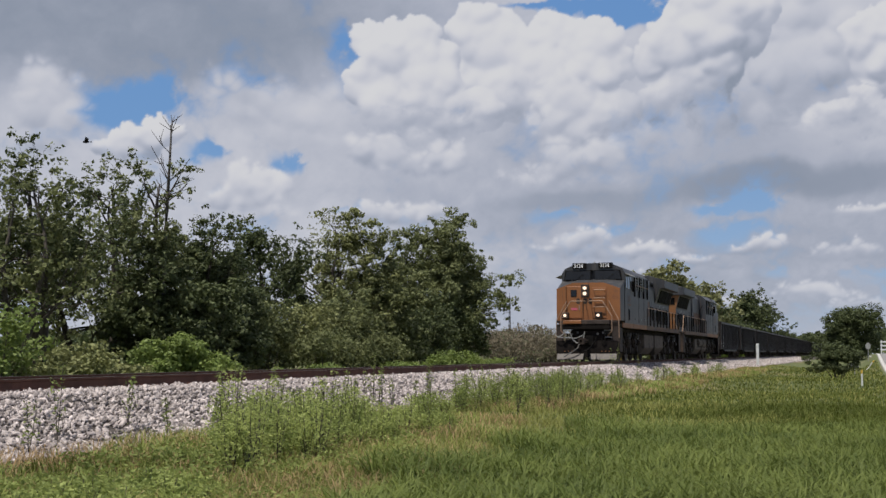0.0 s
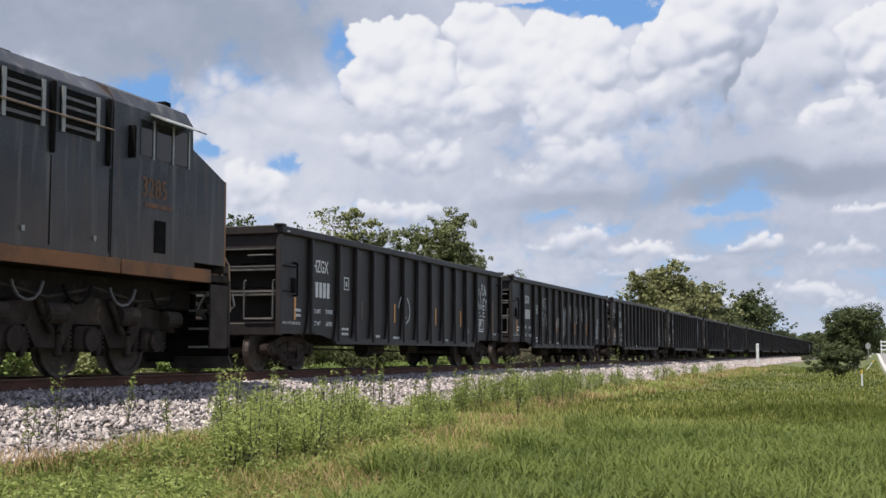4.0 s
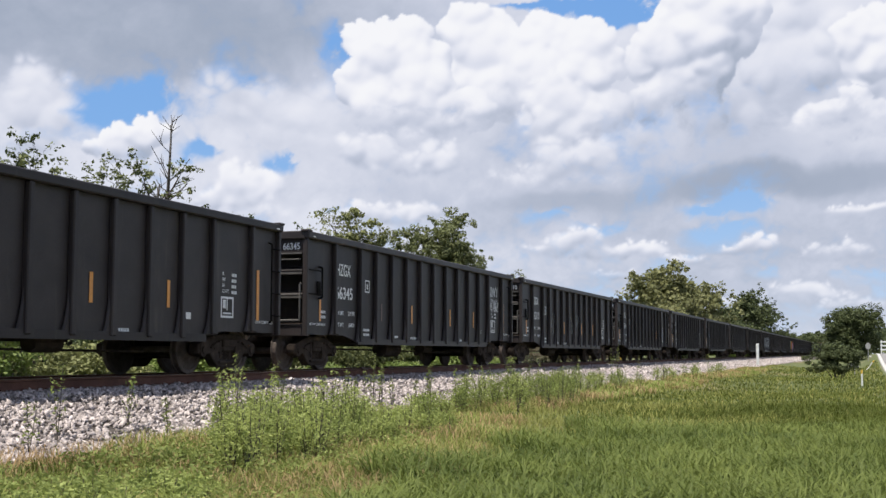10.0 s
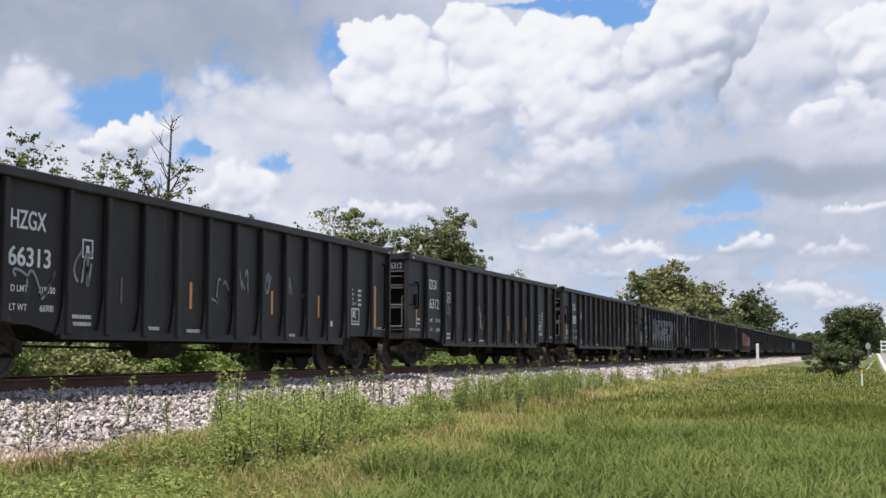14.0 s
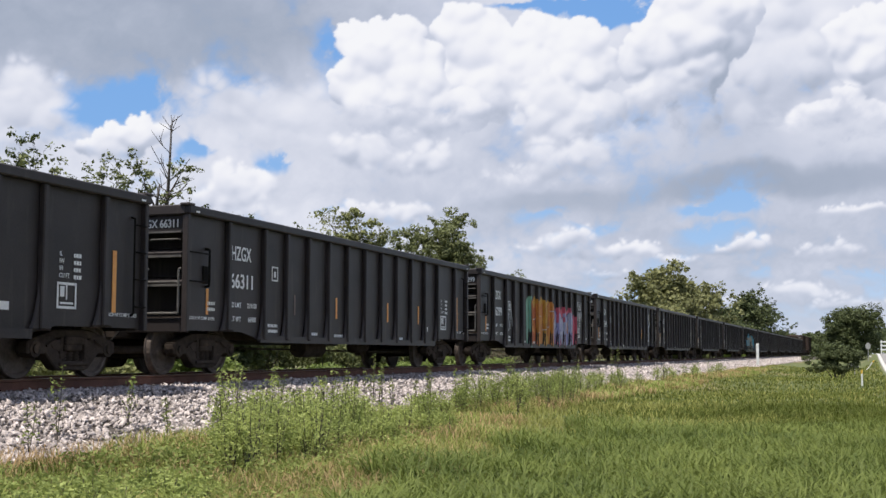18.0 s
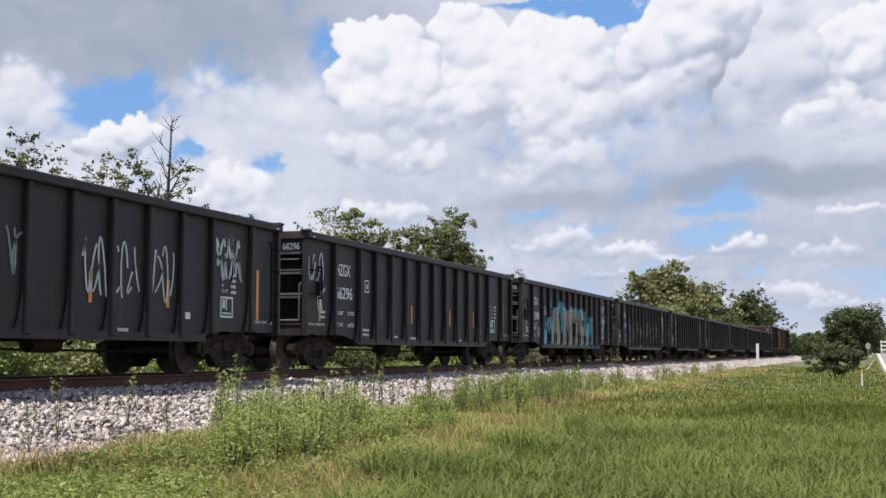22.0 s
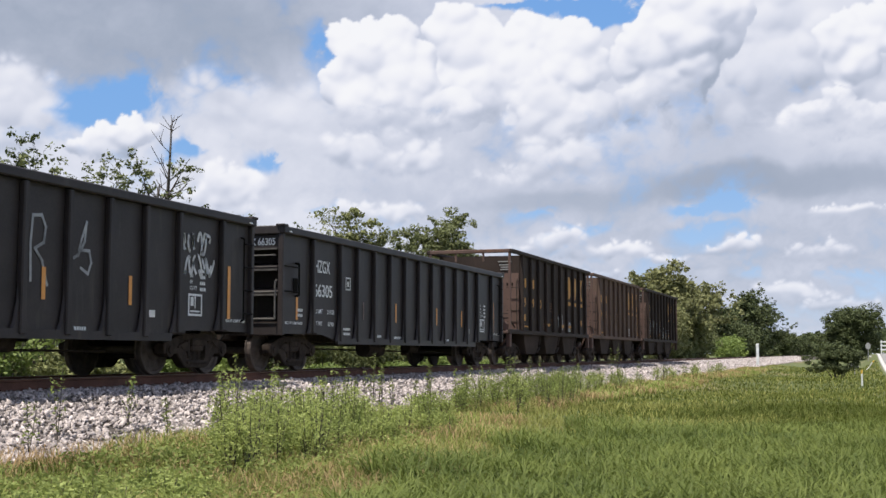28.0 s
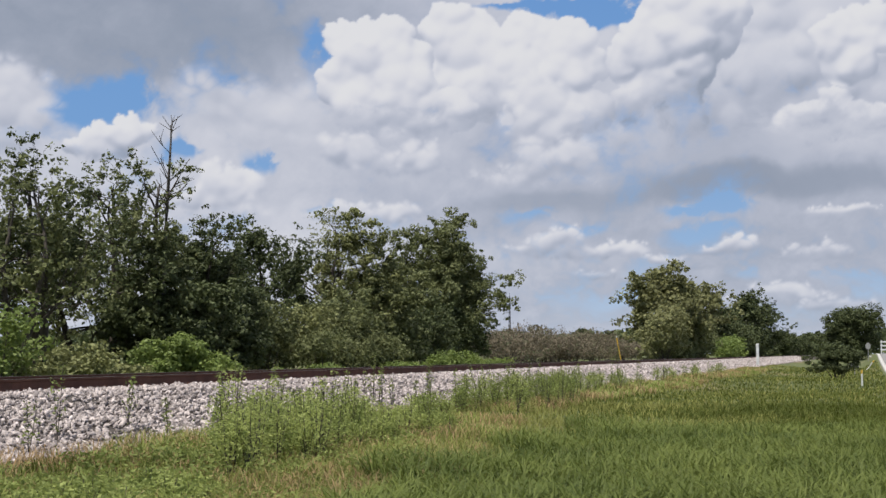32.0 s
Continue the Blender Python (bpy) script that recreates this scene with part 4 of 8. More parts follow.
            part("ladder_rung", bar([(u, s * 1.38, 1.66), (u, s * 0.72, 1.66)], 0.016), BAR_STEEL, g)
            part("end_grab", bar([(xe, s * 1.36, 2.42), (u, s * 1.34, 2.42), (u, s * 0.8, 2.42), (xe, s * 0.78, 2.42)], 0.015), BAR_STEEL, g)
            part("corner_cap", block(xe - 0.11, xe + 0.11, s * 1.5 - 0.1, s * 1.5 + 0.1, 3.02, 3.07, 0.015), CAR_BLACK, g)
            if way > 0:
                part("side_ladder_rail", bar([(xe - 0.34, s * 1.46, 1.0), (xe - 0.34, s * 1.53, 1.03), (xe - 0.34, s * 1.53, 2.6), (xe - 0.34, s * 1.46, 2.63)], 0.018), BLACK, g)
            else:
                part("grab_iron", bar([(xe + 0.72, s * 1.46, 2.3), (xe + 0.72, s * 1.55, 2.28), (xe + 0.72, s * 1.55, 1.62), (xe + 0.72, s * 1.46, 1.6)], 0.024), BLACK, g)
                part("rung_plate", block(xe + 0.62, xe + 0.8, s * 1.47 - 0.012, s * 1.47 + 0.012, 1.66, 1.98, 0.006), BLACK, g)
            for z in (1.15, 1.6, 2.05, 2.5) if way > 0 else (1.68, 2.2):
                part("side_rung", bar([(xe - way * 0.02, s * 1.55, z), (xe - way * (0.32 if way > 0 else 0.72), s * 1.55, z)], 0.014), BLACK, g)
    # brake gear under the floor
    part("air_reservoir", drum("x", (6.2, -0.75, 0.5), 0.2, 0, 1.1, 14), UNDER, g)
    part("brake_rod", bar([(3.2, -0.55, 0.5), (12.8, -0.55, 0.42)], 0.02), UNDER, g)
    part("brake_cylinder", drum("x", (9.4, -0.7, 0.55), 0.15, 0, 0.7, 12), UNDER, g)
    part("brake_wheel", lathe([(-0.02, 0.05), (-0.02, 0.22), (0.02, 0.26), (0.02, 0.05)], 14), BLACK, g).matrix_basis = pose(-0.02, 0.9, 2.4, 0, 0, 90)
    # reflector tape and stencils on the side nearest the road
    y = -1.462
    tape = part("reflector", block(-0.045, 0.045, y - 0.004, y, -0.24, 0.24), REFLECT, g, "orange reflective tape")
    tape.location = (0.9, 0, 1.34)
    tall = part("reflector", block(-0.055, 0.055, y - 0.004, y, -0.5, 0.5), REFLECT, g, "tall orange reflective tape")
    tall.location = (15.45, 0, 1.54)
    for x in (6.72, 9.9, 12.15):
        twin(tape, x, 0, 1.42)
    part("reflector", block(4.53, 4.58, y - 0.004, y, 1.2, 1.62), FADED_TAPE, g, "faded pale reflective tape")
    for x, z, n, w in ((0.9, 1.28, 2, 0.28), (3.2, 0.92, 2, 0.55), (5.2, 0.78, 1, 0.5), (6.6, 0.76, 1, 0.5),
                       (14.38, 1.85, 4, 0.2), (15.14, 1.22, 2, 0.15), (10.6, 0.74, 1, 0.36)):
        bm = bmesh.new()
        for i in range(n):
            dx = 0.0
            while dx < w - 0.02:
                step = 0.035 + 0.03 * ((int(dx * 997) * 7 + i * 3) % 5) / 5
                box(bm, x + dx, x + min(dx + step, w), y - 0.004, y, z - 0.085 * i * 1.3, z + 0.06 - 0.085 * i * 1.3)
                dx += step + 0.018
        tagged(part("stencil", bm, LETTER_WHITE, g, "small white stencilled data"), kind="stuff")
    bm = bmesh.new()
    for a in ((3.48, 3.76, 1.86, 1.89), (3.48, 3.76, 2.13, 2.16), (3.48, 3.51, 1.86, 2.16), (3.73, 3.76, 1.86, 2.16), (3.58, 3.66, 1.94, 2.06)):
        box(bm, a[0], a[1], y - 0.004, y, a[2], a[3])
    part("test_panel", bm, LETTER_WHITE, g, "white outlined panel")
    bm = bmesh.new()
    for a in ((13.98, 14.46, 1.06, 1.10), (13.98, 14.46, 1.42, 1.46), (13.98, 14.02, 1.06, 1.46), (14.42, 14.46, 1.06, 1.46), (14.2, 14.23, 1.2, 1.42), (14.06, 14.16, 1.24, 1.4), (14.06, 14.38, 1.13, 1.16)):
        box(bm, a[0], a[1], y - 0.004, y, a[2], a[3])
    part("test_panel", bm, LETTER_WHITE, g, "white outlined panel")
    part("placard", block(12.62, 12.9, y - 0.006, y, 1.0, 1.12), LETTER_WHITE, g, "white placard")
    for text, size, x, z in (("D LMT", 0.1, 1.82, 1.27), ("219100", 0.1, 2.44, 1.27), ("LT WT", 0.1, 1.8, 1.0), ("66900", 0.1, 2.48, 1.0), ("2 INCH HF COMP SHOES", 0.062, 0.27, 1.0),
                             ("IL", 0.07, 14.02, 1.86), ("IW", 0.07, 14.02, 1.75), ("IH", 0.07, 14.02, 1.64), ("CU FT", 0.07, 14.02, 1.53), ("2 INCH HF COMP SHOES", 0.062, 15.2, 0.98)):
        tagged(letters_part("stencil", text, size, LETTER_WHITE, g, x, y - 0.004, z, 0.95, "small white stencilled data"), kind="stuff")
    me = lettering("HZGX", 0.28, 0.74)
    me.materials.append(LETTER_WHITE)
    o = new("reporting_mark", me); o.parent = g; o.location = (1.77, y - 0.004, 2.18)
    tagged(o, "white reporting mark")
    return g


GONDOLA = build_gondola()

NUMBERS = ("", "", "66309", "66295", "66353", "66304", "66315", "66345", "66310", "66314", "66291", "66313", "66312", "", "66317",
           "66316", "66311", "66299", "66344", "66329", "66363", "66296", "66298", "66297", "66294", "66343", "", "66354", "66305")


# ---------------------------------------------------------------- spray paint on the cars
def scribble(parent, x, z, w, h, seed, material=None, strokes=5, thick=0.022, y=-1.468, label="white sprayed scribble"):
    """Loose sprayed strokes within a box of w by h metres."""
    r = random.Random(seed)
    verts, faces = [], []
    for i in range(strokes):
        cx = x + w * (i + 0.5) / strokes
        sw, sh = w / strokes * 0.62, h * r.uniform(0.38, 0.55)
        p1, p2, f1, f2 = r.uniform(0, 6), r.uniform(0, 6), r.choice((1, 1.5, 2)), r.choice((1, 2, 2.5))
        n = 22
        pts = [(cx + sw * math.sin(p1 + f1 * 2.4 * k / n) * r.uniform(0.9, 1.0), z + h / 2 + sh * math.cos(p2 + f2 * 2.4 * k / n)) for k in range(n)]
        for (ax, az), (bx, bz) in zip(pts, pts[1:]):
            d = math.hypot(bx - ax, bz - az) or 1.0
            nx, nz = -(bz - az) / d * thick, (bx - ax) / d * thick
            k = len(verts)
            verts += [(ax - nx, y, az - nz), (bx - nx, y, bz - nz), (bx + nx, y, bz + nz), (ax + nx, y, az + nz)]
            faces.append((k, k + 1, k + 2, k + 3))
    ob = raw_mesh("spray_scribble", verts, faces, material or SPRAY_WHITE, parent)
    return tagged(ob, label, kind="stuff")


def blob(parent, outline, material, y, name="spray_fill", label=""):
    me_v = [(px, y, pz) for px, pz in outline]
    bm = bmesh.new()
    bm.faces.new([bm.verts.new(v) for v in me_v])
    bmesh.ops.triangulate(bm, faces=bm.faces[:])
    return part(name, bm, material, parent, label)


def fat_shape(x, z, w, h, seed, grow=0.0, n=40):
    """A swollen upright shape with lobes, as an outline."""
    r = random.Random(seed)
    p = [r.uniform(0, 6.28) for _ in range(4)]
    pts = []
    for i in range(n):
        a = 2 * math.pi * i / n
        k = 1 + 0.10 * math.sin(2 * a + p[0]) + 0.09 * math.sin(3 * a + p[1]) + 0.06 * math.sin(5 * a + p[2])
        cx, cz = math.copysign(abs(math.cos(a)) ** 0.55, math.cos(a)), math.copysign(abs(math.sin(a)) ** 0.45, math.sin(a))
        pts.append((x + (w / 2 * k + grow) * cx, z + (h / 2 * (0.6 + 0.4 * k) + grow) * cz))
    return pts


def clipped(outline, axis, low, high):
    """The piece of an outline between two limits along x (axis 0) or z (axis 1)."""
    for limit, sign in ((low, 1), (high, -1)):
        out = []
        for p, q in zip(outline, outline[1:] + outline[:1]):
            a, b = sign * (p[axis] - limit), sign * (q[axis] - limit)
            if a >= 0:
                out.append(p)
            if a * b < 0:
                k = a / (a - b)
                out.append((p[0] + (q[0] - p[0]) * k, p[1] + (q[1] - p[1]) * k))
        outline = out
        if len(outline) < 3:
            return []
    return outline


def sprayed(parent, outline, material, level, name="spray_fill", label=""):
    """One sprayed patch on the side sheet and over the ribs that it crosses; level orders the coats."""
    lift = 0.004 * level
    pieces = [(outline, -1.459 - lift)]
    for xr in RIBS:
        foot = sill_z(xr)
        for half, low, high, y in ((0.056, 0.6, 2.85, -1.568), (0.2, foot + 0.03, foot + 0.2, -1.528), (0.11, foot + 0.2, foot + 0.5, -1.528)):
            pieces.append((clipped(clipped(outline, 0, xr - half, xr + half) or [(0, 0)], 1, low, high), y - lift))
    bm = bmesh.new()
    # the flanks of the ribs that face the front of the car
    for xr in RIBS:
        cut = clipped(outline, 0, xr - 0.1, xr - 0.05)
        if cut:
            low, high = max(min(p[1] for p in cut), sill_z(xr) + 0.5), min(max(p[1] for p in cut), 2.85)
            x_face = xr - 0.072 - 0.25 * lift
            if high - low > 0.02:
                bm.faces.new([bm.verts.new(v) for v in ((x_face, -1.459 - lift, low), (x_face, -1.565 - lift, low), (x_face + 0.008, -1.565 - lift, high), (x_face + 0.008, -1.459 - lift, high))])
    for ring, y in pieces:
        if len(ring) > 2:
            bm.faces.new([bm.verts.new((px, y, pz)) for px, pz in ring])
    bmesh.ops.triangulate(bm, faces=bm.faces[:])
    return part(name, bm, material, parent, label)


def lined(parent, paths, width, material, level, label=""):
    """Sprayed lines of even width along the paths, in one coat."""
    y = -1.459 - 0.004 * level
    verts, faces = [], []
    for points in paths:
        for (ax, az), (bx, bz) in zip(points, points[1:]):
            d = math.hypot(bx - ax, bz - az) or 1.0
            ux, uz = (bx - ax) / d * width / 2, (bz - az) / d * width / 2
            k = len(verts)
            yy = y - 0.0004 * (len(faces) % 7)
            verts += [(ax - ux + uz, yy, az - uz - ux), (bx + ux + uz, yy, bz + uz - ux), (bx + ux - uz, yy, bz + uz + ux), (ax - ux - uz, yy, az - uz + ux)]
            faces.append((k, k + 1, k + 2, k + 3))
    return tagged(raw_mesh("spray_line", verts, faces, material, parent), label or "sprayed outline", kind="stuff")


def spiky(x, z0, z1, w, r):
    """An upright angular letter shape with cut-in sides and pointed ends."""
    h = z1 - z0
    return [(x + w * r.uniform(-0.05, 0.08), z0), (x + w * r.uniform(0.28, 0.4), z0 + h * r.uniform(0.0, 0.06)), (x + w * r.uniform(0.42, 0.5), z0 + h * r.uniform(0.2, 0.34)),
            (x + w * r.uniform(0.58, 0.66), z0 + h * r.uniform(-0.02, 0.05)), (x + w * r.uniform(0.95, 1.1), z0 + h * r.uniform(0.0, 0.05)), (x + w * r.uniform(0.84, 0.98), z0 + h * r.uniform(0.36, 0.5)),
            (x + w * r.uniform(1.0, 1.14), z0 + h * r.uniform(0.62, 0.74)), (x + w * r.uniform(0.9, 1.04), z1 - h * r.uniform(0.0, 0.08)), (x + w * r.uniform(0.55, 0.7), z1 - h * r.uniform(0.08, 0.2)),
            (x + w * r.uniform(0.3, 0.42), z1 + h * r.uniform(0.0, 0.06)), (x + w * r.uniform(-0.06, 0.06), z1 - h * r.uniform(0.02, 0.1)), (x + w * r.uniform(0.06, 0.18), z0 + h * r.uniform(0.5, 0.62))]


def wild_mural(parent, x, w, z0, z1, count, seed, fills, edge, glow_coat, label):
    """Interlocking angular letters with dark edges over a glowing outer coat with a jagged top."""
    r = random.Random(seed)
    crest = [(x + w * (i + r.uniform(-0.3, 0.3)) / 14, z1 + (0.16 if i % 2 else -0.04) * r.uniform(0.4, 1.2)) for i in range(14, -1, -1)]
    sprayed(parent, [(x - 0.12, z0), (x + w + 0.1, z0)] + crest, glow_coat, 0, "spray_glow", label)
    step_x = w / count
    edges = []
    for i in range(count):
        shape = spiky(x + step_x * i, z0 + 0.01, z1 - r.uniform(0.0, 0.1), step_x * r.uniform(1.06, 1.18), r)
        sprayed(parent, shape, fills[i % len(fills)], 1 + i % 2, "spray_letter", label)
        mid, zz, h = x + step_x * (i + 0.5), r.uniform(0.3, 0.5), z1 - z0
        edges += [shape + shape[:1], [(mid - 0.2, z0 + 0.12), (mid - 0.05, z0 + h * zz), (mid + 0.16, z0 + h * (zz + 0.08)), (mid + 0.06, z0 + h * (zz + 0.36))]]
        sprayed(parent, fat_shape(mid + r.uniform(-0.2, 0.2), r.uniform(z0 + 0.4, z1 - 0.4), 0.16, 0.34, seed + 70 + i), fills[(i + 1) % len(fills)], 4, "spray_dab")
    lined(parent, edges, 0.035, edge, 3, "sprayed letter edges")


def bubble_mural(parent, x, w, z0, z1, count, seed, fill, edge, halo, label):
    """Swollen rounded letters with a double outline."""
    r = random.Random(seed)
    for i in range(count):
        cx, ww = x + w * (i + 0.5) / count, w / count * r.uniform(1.0, 1.15)
        split = r.uniform(0.42, 0.55)
        for k, (a, b) in enumerate(((z0, z0 + (z1 - z0) * split), (z0 + (z1 - z0) * (split - 0.06), z1))):
            dx = r.uniform(-0.12, 0.12)
            for grow_by, coat, level in ((0.06, halo, 2 * k), (0.03, edge, 2 * k + 1), (-0.005, fill, 2 * k + 2)):
                sprayed(parent, fat_shape(cx + dx, (a + b) / 2, ww * 0.9, (b - a) * 0.94, seed + 9 * i + k, grow_by), coat, level, "spray_letter", label)
        sprayed(parent, fat_shape(cx + 0.1, (z0 + z1) / 2 + 0.35, 0.14, 0.26, seed + 40 + i), edge, 6, "spray_dab")


SPRAY_ORANGE = surface("orange_spray", (0.42, 0.13, 0.03), (0.62, 0.3, 0.06), 2.2, 0.6, 0, 0.03, wear=(0.5, 0.2, 0.16), wear_amount=0.6)
SPRAY_RED = surface("brick_red_spray", (0.3, 0.06, 0.02), (0.46, 0.13, 0.04), 2.0, 0.6, 0, 0.03, wear=(0.5, 0.22, 0.06), wear_amount=0.5)
SPRAY_AMBER = surface("amber_spray", (0.4, 0.2, 0.03), (0.58, 0.33, 0.06), 2.0, 0.6, 0, 0.03, wear=(0.42, 0.12, 0.03), wear_amount=0.6)
SPRAY_PALE = surface("pale_grey_blue_spray", (0.34, 0.35, 0.46), (0.52, 0.53, 0.62), 2.5, 0.6, 0, 0.03)
SPRAY_NAVY = surface("dark_blue_spray", (0.02, 0.022, 0.06), (0.06, 0.06, 0.13), 3, 0.6, 0, 0.03)
SPRAY_LILAC = surface("lilac_spray", (0.2, 0.19, 0.38), (0.38, 0.36, 0.55), 2.5, 0.6, 0, 0.03, wear=(0.5, 0.47, 0.6), wear_amount=0.5)
SPRAY_PINK = surface("pink_red_spray", (0.45, 0.07, 0.1), (0.6, 0.14, 0.2), 2.5, 0.6, 0, 0.03)
SPRAY_GREEN = surface("mint_spray", (0.16, 0.34, 0.24), (0.3, 0.5, 0.38), 2.5, 0.6, 0, 0.03)
SPRAY_TEAL = surface("teal_spray", (0.07, 0.3, 0.42), (0.16, 0.48, 0.62), 2.5, 0.6, 0, 0.03)
SPRAY_BEIGE = surface("beige_spray", (0.3, 0.28, 0.22), (0.46, 0.44, 0.36), 2.0, 0.6, 0, 0.03, wear=(0.2, 0.2, 0.18), wear_amount=0.4)
SPRAY_SILVER = surface("silver_spray", (0.2, 0.205, 0.21), (0.42, 0.43, 0.44), 1.8, 0.5, 0.2, 0.03, wear=(0.06, 0.06, 0.06), wear_amount=0.6)
SPRAY_BLACK = surface("black_spray", (0.01, 0.01, 0.012), (0.03, 0.03, 0.03), 3, 0.6, 0, 0.02)
SPRAY_BUFF = surface("grey_overpaint", (0.04, 0.038, 0.038), (0.085, 0.082, 0.082), 4, 0.7, 0, 0.03)
SPRAY_YELLOW = surface("yellow_spray", (0.5, 0.36, 0.05), (0.65, 0.5, 0.12), 3, 0.6, 0, 0.02)



def beige_mural(parent):
    """Four broad beige letters with black counters, pale on their upper edges."""
    shapes = ([(4.65, 0.68), (4.60, 1.3), (4.85, 1.95), (5.35, 2.3), (5.80, 2.12), (5.92, 1.5), (6.25, 0.68), (5.65, 0.68), (5.50, 1.0), (5.25, 1.02), (5.15, 0.68)],
              [(6.10, 2.15), (6.80, 2.25), (7.35, 2.0), (7.30, 1.55), (6.95, 1.2), (7.65, 1.18), (7.70, 0.68), (6.20, 0.68), (6.15, 1.1), (6.65, 1.55), (6.55, 1.78), (6.15, 1.72)],
              [(7.50, 0.68), (7.45, 2.1), (8.20, 2.2), (8.90, 1.95), (9.15, 1.4), (8.90, 0.8), (8.40, 0.68)],
              [(9.05, 0.68), (9.00, 1.05), (9.70, 1.15), (9.75, 1.3), (9.15, 1.45), (9.02, 1.9), (9.40, 2.25), (10.25, 2.2), (10.35, 1.8), (9.80, 1.75), (10.45, 1.4), (10.60, 0.95), (10.30, 0.68)])
    for outline in shapes:
        mx, mz = sum(p[0] for p in outline) / len(outline), sum(p[1] for p in outline) / len(outline)
        sprayed(parent, [(mx + (px - mx) * 1.1, max(0.67, mz + (pz - mz) * 1.06)) for px, pz in outline], SPRAY_TEAL, 1.5, "spray_glow", "teal sprayed edge")
        sprayed(parent, outline, SPRAY_BEIGE, 2, "spray_letter", "beige sprayed letter")
    lined(parent, [outline + outline[:1] for outline in shapes], 0.04, SPRAY_BLACK, 3, "black sprayed letter edges")
    for px, pz, w, h in ((5.38, 1.5, 0.22, 0.5), (6.92, 1.0, 0.14, 0.22), (8.25, 1.45, 0.3, 0.75), (9.50, 1.6, 0.22, 0.2), (10.05, 1.05, 0.22, 0.22), (7.40, 1.35, 0.2, 0.5)):
        sprayed(parent, fat_shape(px, pz, w, h, int(px * 17)), SPRAY_BLACK, 4, "spray_counter", "black sprayed counter")
    lined(parent, [[(4.85, 1.98), (5.35, 2.27), (5.75, 2.12)], [(6.20, 2.13), (6.80, 2.22), (7.25, 2.0)], [(7.55, 2.08), (8.20, 2.17), (8.80, 1.95)], [(9.15, 2.0), (9.45, 2.22), (10.15, 2.17)]], 0.05, SPRAY_WHITE, 3.5, "white sprayed highlights")


PLACE = []                                  # every vehicle with its distance along the train


def build_gondola_row():
    for i, number in enumerate(NUMBERS):
        g = GONDOLA if i == 0 else copy_thing(GONDOLA, pose(0, 0, 0))
        PLACE.append((g, 17.5 * (i - 10)))
    for i, number in enumerate(NUMBERS):
        g = PLACE[i][0]
        if number:
            letters_part("car_number", number, 0.28, LETTER_WHITE, g, 1.74, -1.4655, 1.645, 1.02, "white car number")
            letters_part("end_number", "HZGX " + number, 0.15, LETTER_WHITE, g, 0.094, -0.42, 2.64, 0.8, "white end lettering", turn=-90)
        else:
            bm = bmesh.new()
            for k in range(5):
                box(bm, 1.72 + 0.2 * k, 1.86 + 0.2 * k, -1.4655, -1.462, 1.62, 1.96)
            part("car_number", bm, LETTER_WHITE, g, "white car number")

    def car(k):
        return PLACE[k + 10][0]

    def rear_tag(c, seed, x=13.8, z=1.78, w=1.0, h=0.8):
        """Two close rows of sprayed letters over the rear data."""
        scribble(c, x, z + h * 0.52, w * 0.9, h * 0.46, seed, strokes=6, thick=0.032)
        scribble(c, x + 0.05, z, w, h * 0.46, seed + 500, strokes=7, thick=0.03)

    scribble(car(-10), 7.0, 1.2, 0.8, 0.8, 1, strokes=3); rear_tag(car(-10), 2)
    c = car(-9)
    scribble(c, 4.2, 1.9, 1.0, 0.6, 3, strokes=4); scribble(c, 4.2, 1.2, 0.9, 0.7, 4, strokes=4); scribble(c, 6.5, 1.4, 0.6, 0.4, 5, strokes=4, thick=0.018)
    scribble(c, 7.7, 1.0, 0.7, 1.2, 6, strokes=5)
    for n, x in enumerate((9.0, 10.1, 11.2, 12.2)):
        scribble(c, x, 1.6, 0.5, 0.75, 10 + n, strokes=2, thick=0.026)
    scribble(car(-8), 0.25, 2.05, 0.85, 0.5, 21, strokes=5, thick=0.026)
    rear_tag(car(-7), 22); rear_tag(car(-6), 23); rear_tag(car(-3), 26)
    scribble(car(-5), 5.55, 1.55, 0.6, 0.85, 24, strokes=3); scribble(car(-5), 5.6, 1.0, 0.7, 0.4, 25, strokes=2)
    scribble(car(-2), 4.4, 1.1, 0.6, 0.9, 27, SPRAY_SILVER, 3); scribble(car(-2), 7.6, 1.1, 1.9, 0.9, 28, SPRAY_SILVER, 5)
    scribble(car(1), 1.9, 1.2, 0.9, 0.4, 29, SPRAY_SILVER, 3); scribble(car(1), 3.3, 1.4, 0.5, 0.6, 30, SPRAY_SILVER, 3); scribble(car(1), 7.4, 1.3, 0.8, 0.5, 31, SPRAY_SILVER, 3)
    for n, x in enumerate((8.5, 9.5, 10.45, 11.3)):
        scribble(car(1), x, 1.6, 0.36, 0.4, 310 + n, SPRAY_SILVER, 3, 0.018)
    scribble(car(2), 3.3, 1.5, 0.4, 0.5, 32, SPRAY_SILVER, 3); scribble(car(2), 6.6, 1.1, 0.9, 0.8, 33, SPRAY_SILVER, 3)
    c = car(4)
    bubble_mural(c, 5.0, 6.8, 0.7, 2.32, 5, 40, SPRAY_SILVER, SPRAY_BLACK, SPRAY_WHITE, "silver sprayed bubble letters")
    scribble(c, 11.85, 1.5, 0.5, 0.75, 47, strokes=3, thick=0.03)
    scribble(c, 3.2, 2.1, 0.7, 0.5, 41); scribble(c, 3.3, 1.2, 0.6, 0.8, 42, strokes=2); scribble(c, 1.7, 1.2, 1.1, 0.5, 43, strokes=3); scribble(c, 5.0, 2.35, 0.8, 0.3, 44); scribble(c, 6.5, 2.3, 1.0, 0.4, 45)
    scribble(c, 13.2, 1.6, 0.5, 0.7, 46, strokes=3)
